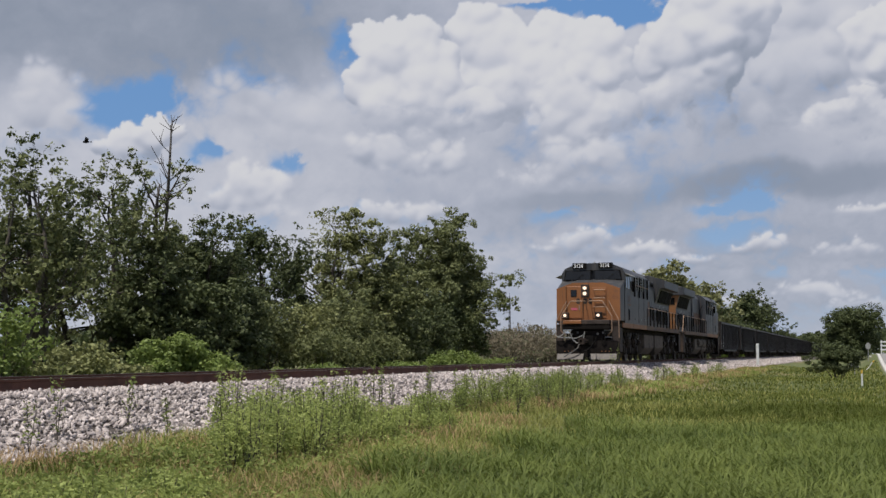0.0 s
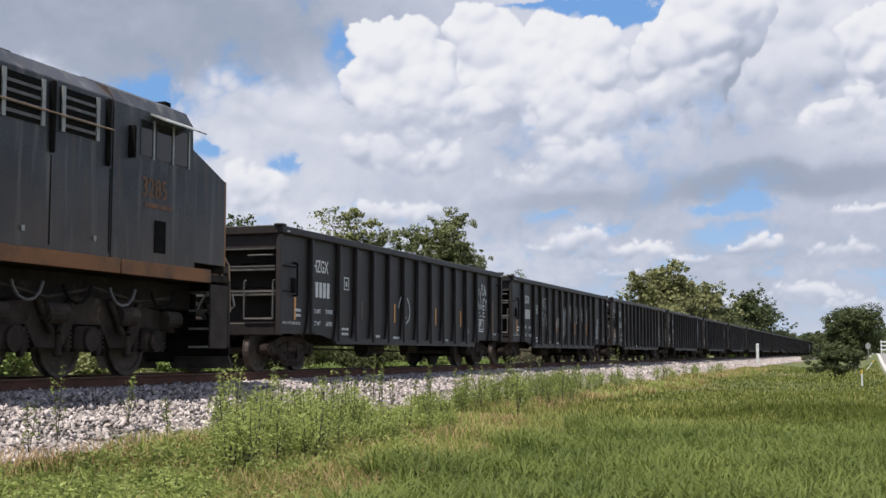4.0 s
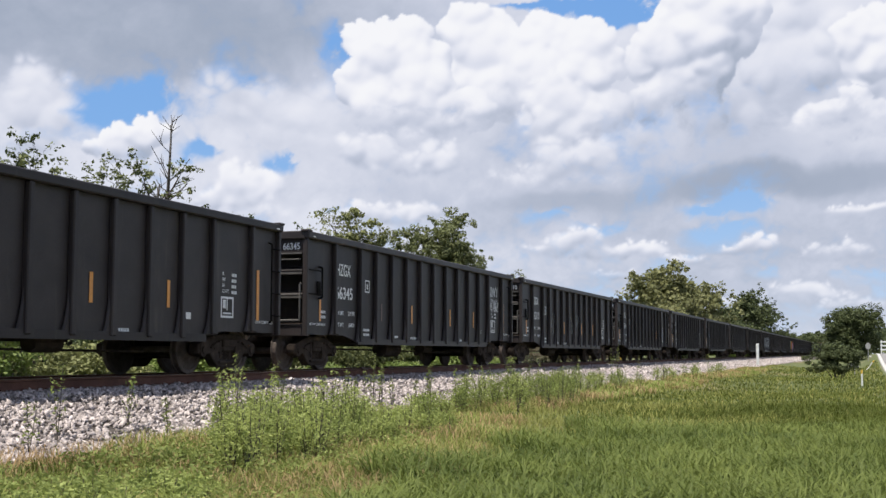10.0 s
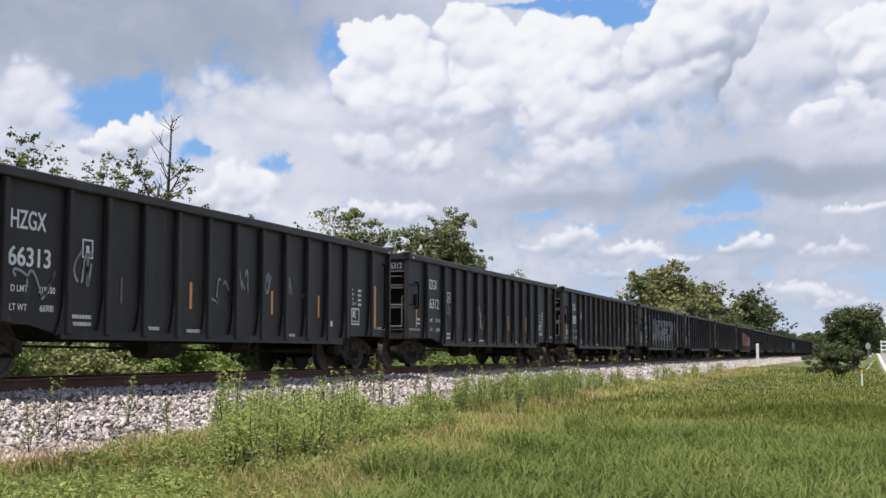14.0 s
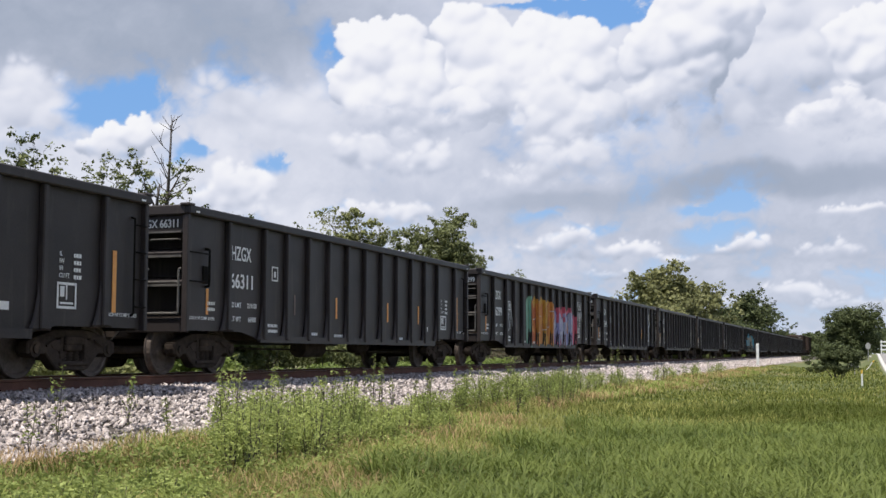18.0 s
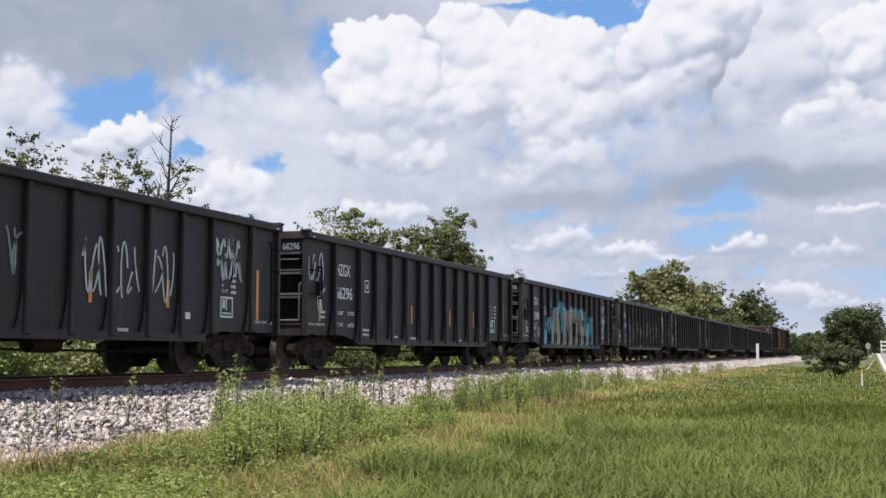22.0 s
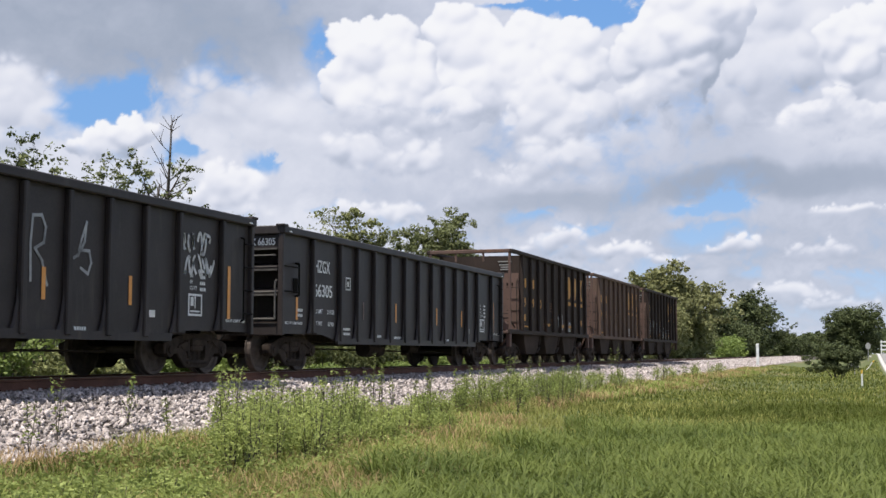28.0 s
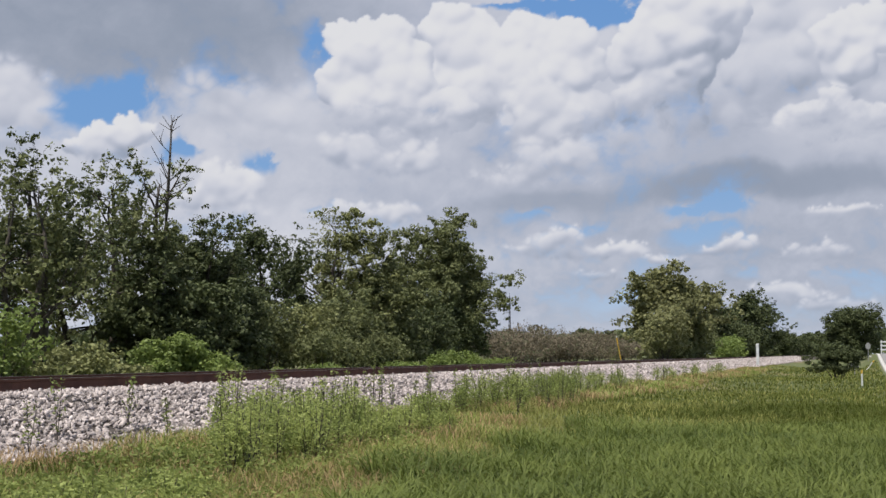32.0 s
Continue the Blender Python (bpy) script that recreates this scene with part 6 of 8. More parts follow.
    for v in bm.verts:
        if v.co.x < 3 and v.co.z > 4.0:
            v.co.x += 0.16
    part("cab", bm, paint, c)
    part("brow", prism([(-1.3, 4.4), (1.3, 4.4), (0.95, 4.66), (0.4, 4.72), (-0.4, 4.72), (-0.95, 4.64)], "x", 2.42, 2.7), paint, c)
    for y0, y1 in ((-1.34, -0.1), (0.1, 1.34)):
        outer = -1 if y0 < -0.5 else 1
        w = part("windshield", prism([(y0, 3.9), (y1, 3.9), (y1 * (0.93 if outer > 0 else 1), 4.36), (y0 * (0.93 if outer < 0 else 1), 4.36)], "x", 2.40, 2.44, None, 0.01), GLASS_DARK, c, "dark windshield")
        part("windshield_gasket", prism([(y0 - 0.05, 3.85), (y1 + 0.05, 3.85), (y1 * (0.93 if outer > 0 else 1) + 0.05, 4.41), (y0 * (0.93 if outer < 0 else 1) - 0.05, 4.41)], "x", 2.425, 2.455, None, 0.008), BLACK, c)
        part("wiper", bar([(2.38, (y0 + y1) / 2, 3.94), (2.38, (y0 + y1) / 2 - 0.3, 4.2)], 0.012), BLACK, c)
        yc = 0.62 * outer
        nb = part("number_board", block(2.36, 2.6, yc - 0.33, yc + 0.33, 4.5, 4.78, 0.01), BLACK, c, "black number board")
        letters_part("board_digits", number, 0.21, LETTER_WHITE, nb, 2.354, yc + 0.26, 4.545, 0.75, turn=-90)
    for s in (-1, 1):
        for a, b in ((2.8, 3.3), (3.36, 3.9), (4.0, 4.4)):
            win = part("side_window", block(a, b, s * 1.5 - 0.012, s * 1.5 + 0.012, 3.45, 4.08, 0.006), GLASS_DARK, c, "dark side window")
            part("window_frame", block(a - 0.03, a + 0.02, s * 1.515 - 0.012, s * 1.515 + 0.012, 3.42, 4.11), PALE_METAL, win)
        part("sun_shade", prism([(s * 1.5, 4.2), (s * 1.82, 4.05), (s * 1.82, 4.075), (s * 1.5, 4.24)], "x", 2.75, 4.1), PALE_METAL, c, "pale metal sun shade")
        part("mirror", block(4.72, 4.78, s * 1.56 - 0.06, s * 1.56 + 0.06, 3.35, 3.9, 0.01), BLACK, c)
        part("side_hatch", block(3.55, 3.9, s * 1.505 - 0.012, s * 1.505 + 0.012, 1.85, 2.4), BLACK, c)
        # faded number under the window
        letters_part("cab_number", number, 0.34, LETTER_ORANGE, c, 3.3 if s < 0 else 4.35, s * 1.508, 2.78, 0.9, "faded orange number", turn=0 if s < 0 else 180)
        part("cab_stripe", block(3.35, 4.25, s * 1.506 - 0.004, s * 1.506 + 0.004, 2.6, 2.68), LETTER_ORANGE, c)
    for x, y, h in ((3.0, 0.5, 0.1), (3.9, -0.55, 0.12), (4.8, 0.0, 0.09), (6.4, 0.6, 0.07), (7.6, -0.6, 0.06)):
        part("roof_fitting", block(x, x + 0.34, y - 0.14, y + 0.14, 4.6, 4.72 + h, 0.03), BLACK, c)
    for s in (-1, 1):
        part("cable_conduit", bar([(8.7, s * 1.42, 4.3), (8.8, s * 1.28, 3.9), (9.05, s * 1.1, 3.4), (9.1, s * 1.06, 2.6)], 0.022), BLACK, c)
        part("grab_rail", bar([(5.3, s * 1.56, 3.72), (8.5, s * 1.56, 3.72)], 0.016), HANDRAIL, c)
        for x in (5.6, 6.9, 8.0):
            part("sill_lamp", block(x, x + 0.05, s * 1.5 - 0.01, s * 1.5 + 0.01, 1.9, 1.98), PALE_METAL, c)
    part("horn", bar([(4.4, 0.2, 4.68), (4.4, 0.2, 4.85), (4.0, 0.2, 4.9)], 0.05, 8), PALE_METAL, c)
    part("antenna", bar([(3.5, -0.7, 4.6), (3.5, -0.7, 4.85)], 0.02), BLACK, c)
    # full-width equipment cabinets behind the cab
    part("equipment_cabinet", prism([(-1.48, 1.64), (1.48, 1.64), (1.48, 4.28), (1.15, 4.6), (-1.15, 4.6), (-1.48, 4.28)], "x", 5.2, 8.85, None, 0.015), paint, c)
    for s in (-1, 1):
        for x in (5.6, 6.62):
            v = part("louvre", block(x, x + 0.72, s * 1.49 - 0.012, s * 1.49 + 0.012, 3.5, 4.18), BLACK, c, "dark louvred vent")
            for k in range(4):
                part("slat", block(x + 0.02, x + 0.7, s * 1.505 - 0.012, s * 1.505 + 0.012, 3.56 + 0.15 * k, 3.61 + 0.15 * k), BAR_STEEL, v)
            for q in (0.0, 0.66):
                part("louvre_frame", block(x + q, x + q + 0.06, s * 1.512 - 0.012, s * 1.512 + 0.012, 3.48, 4.2), PALE_METAL, v)
        for x in (5.38, 6.48, 7.5, 8.5):
            part("cabinet_strap", block(x - 0.04, x + 0.04, s * 1.52 - 0.035, s * 1.52 + 0.035, 3.12, 4.24, 0.025), BLACK, c)
        for k in range(3):
            part("seam", block(5.25 + 1.2 * k, 5.265 + 1.2 * k, s * 1.486 - 0.004, s * 1.486 + 0.004, 1.75, 3.1), BLACK, c)
    # long hood
    hood = [(-0.92, 1.62), (0.92, 1.62), (0.92, 4.0), (0.72, 4.3), (-0.72, 4.3), (-0.92, 4.0)]
    part("hood", prism(hood, "x", 8.85, 20.55, None, 0.015), paint, c)
    part("engine_cover", prism([(-1.02, 1.66), (-1.02, 4.25), (-0.85, 4.54), (0.85, 4.54), (1.02, 4.25), (1.02, 1.66)], "x", 8.87, 12.6, None, 0.02), paint, c)
    part("roof_vent", block(12.6, 15.4, -0.85, 0.85, 4.3, 4.5, 0.05), paint, c)
    part("exhaust_stack", block(10.8, 12.0, -0.35, 0.35, 4.5, 4.68, 0.04), BLACK, c)
    rad = [(-1.5, 4.12), (-1.5, 4.6), (-0.6, 4.92), (0.6, 4.92), (1.5, 4.6), (1.5, 4.12), (1.2, 4.08), (0.94, 3.2), (-0.94, 3.2), (-1.2, 4.08)]
    part("radiator_housing", prism(rad, "x", 14.9, 20.56, None, 0.015), paint, c, "overhanging radiator housing")
    part("end_fascia", prism([(-1.49, 4.1), (-1.49, 4.6), (-0.6, 4.91), (0.6, 4.91), (1.49, 4.6), (1.49, 4.1)], "x", 20.56, 20.8, None, 0.015), paint, c, "dark end of the radiator housing")
    letters_part("road_number", number, 0.24, LETTER_YELLOW if lit else SPRAY_ORANGE, c, 20.812, 0.45, 4.3, 1.0, "small orange number", turn=90)
    for s in (-1, 1):
        for k in range(4):
            part("radiator_screen", prism([(s * 0.98, 3.26), (s * 1.19, 4.02), (s * 1.225, 4.01), (s * 1.01, 3.25)], "x", 15.6 + 1.18 * k, 16.65 + 1.18 * k), BLACK, c, "black radiator screen")
        for k in range(17):
            x = 8.9 + 0.68 * k
            d = 0.1 if x < 12.5 else 0.0
            if 12.4 < x < 12.7:
                continue
            part("hood_door", block(x, x + 0.6, s * (0.93 + d) - 0.012, s * (0.93 + d) + 0.012, 1.8, 3.05 if x > 14 else 3.2, 0.008), paint, c)
            if k % 2 and x > 11.5:
                part("door_louvre", block(x + 0.1, x + 0.5, s * (0.948 + d) - 0.008, s * (0.948 + d) + 0.008, 2.1, 2.9), BLACK, c)
        # plain shapes for the large company mark
        for k in range(5):
            x = 8.93 + 0.68 * k
            part("company_mark", prism([(x, 2.3 - 0.07 * (k % 3)), (x + 0.52, 2.36 - 0.05 * (k % 2)), (x + 0.52, 3.1 + 0.05 * (k % 3)), (x, 3.16 - 0.06 * (k % 2))], "y", s * 1.05, s * 1.044), GHOST_MARK, c, "faded orange block mark")
        for k, x in enumerate((16.5, 17.9)):
            part("instruction_plate", block(x, x + 0.2, s * 0.95 - 0.006, s * 0.95 + 0.006, 2.95, 3.08), PALE_METAL, c, "small pale plate")
        for k in range(5):
            part("hood_vent", block(15.9 + 0.86 * k, 16.4 + 0.86 * k, s * 0.955 - 0.01, s * 0.955 + 0.01, 1.95, 2.85, 0.01), BLACK, c, "tall dark louvred vent")
        # walkway handrail
        post = part("rail_post", block(-0.05, 0.05, s * 1.47 - 0.03, s * 1.47 + 0.03, 1.44, 2.66, 0.01), PILOT_PAINT, c, "dark flat stanchion")
        post.location = (8.6, 0, 0)
        for k in range(1, 11):
            twin(post, 8.6 + 1.18 * k)
        part("handrail", bar([(8.45, s * 1.44, 2.05), (8.6, s * 1.44, 2.68), (20.6, s * 1.44, 2.68), (20.9, s * 1.44, 2.3), (21.4, s * 1.44, 1.6), (21.4, s * 1.44, 0.75)], 0.024), HANDRAIL, c)
        part("front_handrail", bar([(1.04, s * 0.98, 2.74), (0.92, s * 1.0, 2.72), (0.86, s * 1.45, 1.8), (0.84, s * 1.47, 1.02)], 0.02), HANDRAIL, c, "worn tan handrail")
        part("front_handrail", bar([(1.04, s * 0.12, 2.74), (0.68, s * 0.12, 2.74), (0.66, s * 0.74, 2.74), (0.6, s * 1.18, 1.98), (0.6, s * 1.18, 1.32), (0.76, s * 0.98, 1.12)], 0.022), HANDRAIL, c, "worn tan handrail")
        # step wells
        for xe, way in ((0.85, 1), (21.45, -1)):
            part("step_side", block(min(xe, xe + way * 0.06), max(xe, xe + way * 0.06), s * 1.46 - 0.02 - (0.32 if s > 0 else 0), s * 1.46 + 0.02 + (0.32 if s < 0 else 0), 0.45, 1.55, 0.01), STEP_PAINT, c)
            part("step_plate", block(min(xe + way * 0.1, xe + way * 0.85), max(xe + way * 0.1, xe + way * 0.85), s * 1.47 - 0.02, s * 1.47 + 0.02, 0.42, 1.45, 0.015), STEP_PAINT, c, "dusty brown step well panel")
            for z in (0.45, 0.75, 1.05, 1.35):
                part("step", block(min(xe - way * 0.04, xe + way * 0.26), max(xe - way * 0.04, xe + way * 0.26), min(s * 0.8, s * 1.14), max(s * 0.8, s * 1.14), z - 0.018, z + 0.018), PALE_METAL, c, "worn step edge")
    # rear end
    part("rear_hood_end", prism([(-0.94, 1.64), (0.94, 1.64), (0.96, 3.2), (1.18, 4.06), (-1.18, 4.06), (-0.96, 3.2)], "x", 20.56, 20.62), OLD_ORANGE, c, "sooty orange rear end")
    rear = part("rear_door", block(20.6, 20.64, -0.34, 0.34, 1.7, 3.75, 0.012), STEP_PAINT, c, "dark rear door")
    part("door_panel", block(20.635, 20.655, -0.26, 0.26, 1.85, 2.9, 0.01), OLD_ORANGE, rear)
    part("rear_lamp_box", block(20.6, 20.66, -0.36, 0.36, 3.74, 4.04, 0.02), OLD_ORANGE, c)
    for y in (-0.09, 0.09):
        part("rear_light", drum("x", (0, y * 1.45, 3.9), 0.105, 20.6, 20.68, 14), PALE_METAL, c, "unlit rear lamp")
    for s in (-1, 1):
        part("rear_number_board", block(20.6, 20.64, s * 0.68 - 0.22, s * 0.68 + 0.22, 3.42, 3.9, 0.01), BLACK, c)
        part("rear_handrail", bar([(20.7, s * 0.3, 2.6), (21.5, s * 0.35, 2.55), (21.52, s * 0.95, 2.5), (21.5, s * 1.2, 1.5), (21.5, s * 1.2, 0.8)], 0.024), HANDRAIL, c)
    # pilots, plough, couplers, hoses
    for xe, way in ((0.78, 1), (21.52, -1)):
        part("pilot", block(min(xe, xe + way * 0.12), max(xe, xe + way * 0.12), -0.78, 0.78, 0.62, 1.36, 0.03), PILOT_PAINT, c)
        for yy, zz in ((-0.75, 1.24), (-0.5, 1.2), (0.42, 1.26), (0.7, 1.18)):
            part("hose_valve", drum("x", (0, yy, zz), 0.05, min(xe, xe - way * 0.1), max(xe, xe - way * 0.1), 10), BAR_STEEL, c)
        part("anticlimber", block(min(xe - way * 0.18, xe + way * 0.2), max(xe - way * 0.18, xe + way * 0.2), -1.1, 1.1, 1.38, 1.58, 0.03), PILOT_PAINT, c)
        part("draft_gear_box", block(min(xe - way * 0.1, xe + way * 0.3), max(xe - way * 0.1, xe + way * 0.3), -0.32, 0.32, 0.68, 1.12, 0.03), BLACK, c)
        for k in range(5):
            yy = -0.9 + 0.45 * k
            part("hose", bar([(xe - way * 0.02, yy, 1.2), (xe - way * 0.12, yy + 0.05, 0.9), (xe - way * 0.1, yy + 0.16, 0.75), (xe - way * 0.03, yy + 0.24, 1.0)], 0.026), BLACK, c)
        coupler(c, xe - way * 0.78, -way)
    for a, b in ((-1.42, -0.3), (0.3, 1.42)):
        wing = part("plough", prism([(0.76, 0.3), (0.7, 0.3), (0.72, 0.6), (0.76, 0.9), (0.84, 0.9), (0.84, 0.6)], "y", a, b, None, 0.01), PILOT_PAINT, c, "grimy black plough wing")
        part("plough_blade", prism([(0.56, 0.09), (0.52, 0.09), (0.68, 0.34), (0.72, 0.34)], "y", a * (0.97 if a < 0 else 0.5), b * (0.97 if b > 0 else 0.5), None, 0.006), PLOUGH, wing, "scuffed grey blade edge")
        for k in range(3):
            part("plough_bolt", drum("x", (0, a + (b - a) * (0.35 + 0.15 * k), 0.44), 0.022, 0.68, 0.72, 8), ORANGE, wing)
    part("plough_centre", prism([(0.74, 0.2), (0.7, 0.2), (0.74, 0.66), (0.8, 0.66)], "y", -0.3, 0.3, None, 0.01), PILOT_PAINT, c)
    part("cut_lever", bar([(0.72, 1.35, 1.05), (0.62, 0.5, 1.0), (0.62, 0.1, 1.15)], 0.018), PALE_METAL, c)
    part("cable", bar([(0.68, 1.42, 1.34), (0.62, 1.44, 1.14), (0.6, 1.32, 1.06), (0.6, 1.15, 1.12), (0.6, 0.98, 1.3), (0.6, 0.85, 1.34), (0.6, 0.74, 1.2), (0.6, 0.64, 0.95), (0.6, 0.46, 0.8), (0.6, 0.26, 0.84), (0.62, 0.14, 1.02), (0.66, 0.08, 1.3)], 0.02), PALE_METAL, c, "pale hanging cable")
    part("air_hose", bar([(0.66, 0.3, 0.86), (0.56, 0.38, 0.6), (0.5, 0.62, 0.42), (0.48, 0.86, 0.3), (0.46, 1.02, 0.2)], 0.026), BAR_STEEL, c)
    # fuel tank, air reservoirs
    tank = [(-1.38, 0.62), (-1.1, 0.3), (1.1, 0.3), (1.38, 0.62), (1.38, 1.25), (-1.38, 1.25)]
    part("fuel_tank", prism(tank, "x", 8.2, 14.7, None, 0.03), TANK, c, "dusty grey fuel tank")
    for x in (9.3, 11.5) if not lit else ():
        for s in (-1, 1):
            # flat black plate painted as the shade of a recess round the reservoir
            part("reservoir_recess", block(x - 0.15, x + 1.85, s * 1.385 - 0.012, s * 1.385 + 0.012, 0.74, 1.24), BLACK, c)
            part("air_reservoir", drum("x", (x, s * 1.3, 1.02), 0.24, 0, 1.7, 18), TANK, c)
    part("tank_strap", block(11.3, 11.38, -1.42, 1.42, 0.28, 1.3), LOCO_UNDER, c)
    # three-axle bogies
    for xb in (4.55, 17.75):
        bogie = part("bogie", block(xb - 2.4, xb + 2.4, -0.62, 0.62, 0.72, 0.98, 0.04), LOCO_UNDER, c)
        for s in (-1, 1):
            fr = bmesh.new()
            prism([(xb - 2.6, 0.66), (xb - 2.5, 0.94), (xb - 1.9, 1.0), (xb - 0.95, 1.12), (xb + 0.95, 1.12), (xb + 1.9, 1.0), (xb + 2.5, 0.94), (xb + 2.6, 0.66), (xb + 2.2, 0.72), (xb + 1.5, 0.72), (xb + 1.25, 0.42), (xb + 0.62, 0.42), (xb + 0.36, 0.74), (xb - 0.36, 0.74), (xb - 0.62, 0.42), (xb - 1.25, 0.42), (xb - 1.5, 0.72), (xb - 2.2, 0.72)], "y", s * 0.98, s * 1.2, fr)
            for q in (-2.3, -0.93, 0.93, 2.3):
                rod(fr, (xb + q - 0.22, s * 1.27, 0.86), (xb + q + 0.22, s * 1.27, 0.86), 0.13, 12)
            part("side_frame", fr, LOCO_UNDER, bogie)
            for dx in (-1.85, 0.0, 1.85):
                j = block(xb + dx - 0.3, xb + dx + 0.3, s * 1.12 - 0.12, s * 1.12 + 0.12, 0.36, 0.72, 0.05)
                rod(j, (xb + dx, s * 1.0, 0.53), (xb + dx, s * 1.3, 0.53), 0.17, 14)
                part("axle_box", j, LOCO_UNDER, bogie)
                for q in (-0.42, 0.42):
                    sp = bmesh.new()
                    for k in range(5):
                        rod(sp, (xb + dx + q, s * 1.12, 0.42 + 0.06 * k), (xb + dx + q, s * 1.12, 0.455 + 0.06 * k), 0.085, 10)
                    rod(sp, (xb + dx + q, s * 1.12, 0.36), (xb + dx + q, s * 1.12, 0.74), 0.06, 8)
                    part("coil_spring", sp, LOCO_UNDER, bogie)
            for dx, w in ((-1.35, 1), (-0.5, -1), (0.5, 1), (1.35, -1)):
                part("damper", bar([(xb + dx, s * 1.26, 1.1), (xb + dx + w * 0.34, s * 1.28, 0.62)], 0.05, 8), LOCO_UNDER, bogie)
                part("brake_hanger", block(xb + dx + 0.18, xb + dx + 0.3, s * 1.2 - 0.05, s * 1.2 + 0.05, 0.3, 0.68, 0.02), LOCO_UNDER, bogie)
            for k in range(4):
                x = xb - 1.9 + 1.2 * k
                part("hose_loop", bar([(x + 0.36 * math.cos(a), s * 1.36, 1.32 + 0.3 * math.sin(a)) for a in (3.3, 3.8, 4.3, 4.8, 5.3, 5.8, 6.1)], 0.024), BAR_STEEL if k % 2 else BLACK, bogie)
            for dx in (-0.95, 0.95):
                part("brake_cylinder", drum("x", (xb + dx - 0.25, s * 1.28, 0.9), 0.12, 0, 0.5, 12), LOCO_UNDER, bogie)
            part("air_pipe", bar([(xb - 2.3, s * 1.3, 1.2), (xb - 1.2, s * 1.32, 1.1), (xb, s * 1.3, 1.25), (xb + 1.2, s * 1.32, 1.08), (xb + 2.3, s * 1.3, 1.22)], 0.025), LOCO_UNDER, bogie)
        for key, dx in (("lead", -1.85), ("mid", 0.0), ("trail", 1.85)):
            w = part("wheelset", wheelset_mesh(0.53), WHEEL, bogie)
            w.location = (xb + dx, 0, 0.53)
    # true section: deck at 1.85 m, roof at 4.84 m, 3.1 m wide
    for ob in c.children_recursive:
        if ob.name.split(".")[0] == "wheelset" or ob.data.name in done:
            continue
        done.add(ob.data.name)
        on_bogie = ob.name.startswith("bogie") or ob.parent.name.startswith("bogie")
        for v in ob.data.vertices:
            w = ob.matrix_basis @ v.co
            w.y *= 1.075
            if not on_bogie:
                w.x = float(np.interp(w.x, [0, 0.3, 1.05, 2.8, 5.5, 8.0, 20.0, 20.62, 21.5, 22.3], [-1.0, -0.06, 0.72, 2.15, 4.7, 8.0, 19.95, 20.5, 21.25, 22.0]))
            w.z = float(np.interp(w.z, [0, 1.2, 1.7, 3.66, 4.68, 5.2], [0, 1.36, 1.93, 3.87, 4.84, 5.36]))
            v.co = ob.matrix_basis.inverted() @ w
    return c


LOCO_A = build_loco("3124", BLUE, "dark blue and orange diesel locomotive with lit headlights", True)
LOCO_B = build_loco("3285", GREY_BLUE, "sooty blue-grey diesel locomotive running backwards, headlights off", False)
PLACE.append((LOCO_A, -175 - 0.62 - 44.8))
PLACE.append((LOCO_B, -175 - 0.62 - 1.0))
# ---------------------------------------------------------------- plants
def leaf_cloud(centres, facing, size, seed, stretch=1.6, droop=0.3):
    """Folded leaf cards (two triangles each) at the centres, turned at random or lying across their facing directions."""
    g = np.random.default_rng(seed)
    n = len(centres)
    if facing is None:
        d = g.normal(size=(n, 3)); d[:, 2] = d[:, 2] * 0.6 - droop
        d /= np.linalg.norm(d, axis=1)[:, None]
        s = np.cross(d, g.normal(size=(n, 3)))
    else:
        d = np.cross(facing, g.normal(size=(n, 3))); d /= np.linalg.norm(d, axis=1)[:, None]
        s = np.cross(facing, d)
    s /= np.linalg.norm(s, axis=1)[:, None]
    up = np.cross(s, d)
    length = (size * (0.6 + 0.8 * g.random(n)))[:, None]
    width = length / stretch * 0.5
    a = centres - d * length * 0.5
    b = centres + d * length * 0.5
    l_ = centres + s * width + up * width * 0.3
    r_ = centres - s * width + up * width * 0.3
    v = np.stack([a, l_, b, r_], 1).reshape(-1, 3)
    k = np.arange(n)[:, None] * 4
    f = np.concatenate([k + np.array([0, 1, 2]), k + np.array([0, 2, 3])], 0)
    return v, f


def sprays(g, middles, radius, count, flat=0.85):
    """Leaves in round sprays about the middles: their places and the way each one faces, mostly up and outwards."""
    which = g.integers(0, len(middles), count)
    u = g.normal(size=(count, 3)); u /= np.linalg.norm(u, axis=1)[:, None]
    rad = radius * (0.6 + 0.8 * g.random(len(middles)))
    c = middles[which] + u * (rad[which] * (0.45 + 0.6 * g.random(count)))[:, None] * np.array([1.1, 1.1, flat])
    face = 0.75 * u + np.array([0, 0, 0.5]) + 0.5 * g.normal(size=(count, 3))
    return c, face / np.linalg.norm(face, axis=1)[:, None]


def limb_mesh(name, limbs, material, parent, sides=6):
    """Tapered bent limbs; each limb is a list of (point, radius)."""
    verts, faces = [], []
    for pts in limbs:
        base = len(verts)
        for i, (p, r) in enumerate(pts):
            q = Vector(pts[min(i + 1, len(pts) - 1)][0]) - Vector(pts[max(i - 1, 0)][0])
            if q.length < 1e-6:
                q = Vector((0, 0, 1))
            rot = q.to_track_quat('Z', 'Y')
            for k in range(sides):
                a = 2 * math.pi * k / sides
                verts.append(Vector(p) + rot @ Vector((r * math.cos(a), r * math.sin(a), 0)))
        for i in range(len(pts) - 1):
            for k in range(sides):
                a, b = base + i * sides + k, base + i * sides + (k + 1) % sides
                faces.append((a, b, b + sides, a + sides))
    return raw_mesh(name, [tuple(v) for v in verts], faces, material, parent, smooth=True)


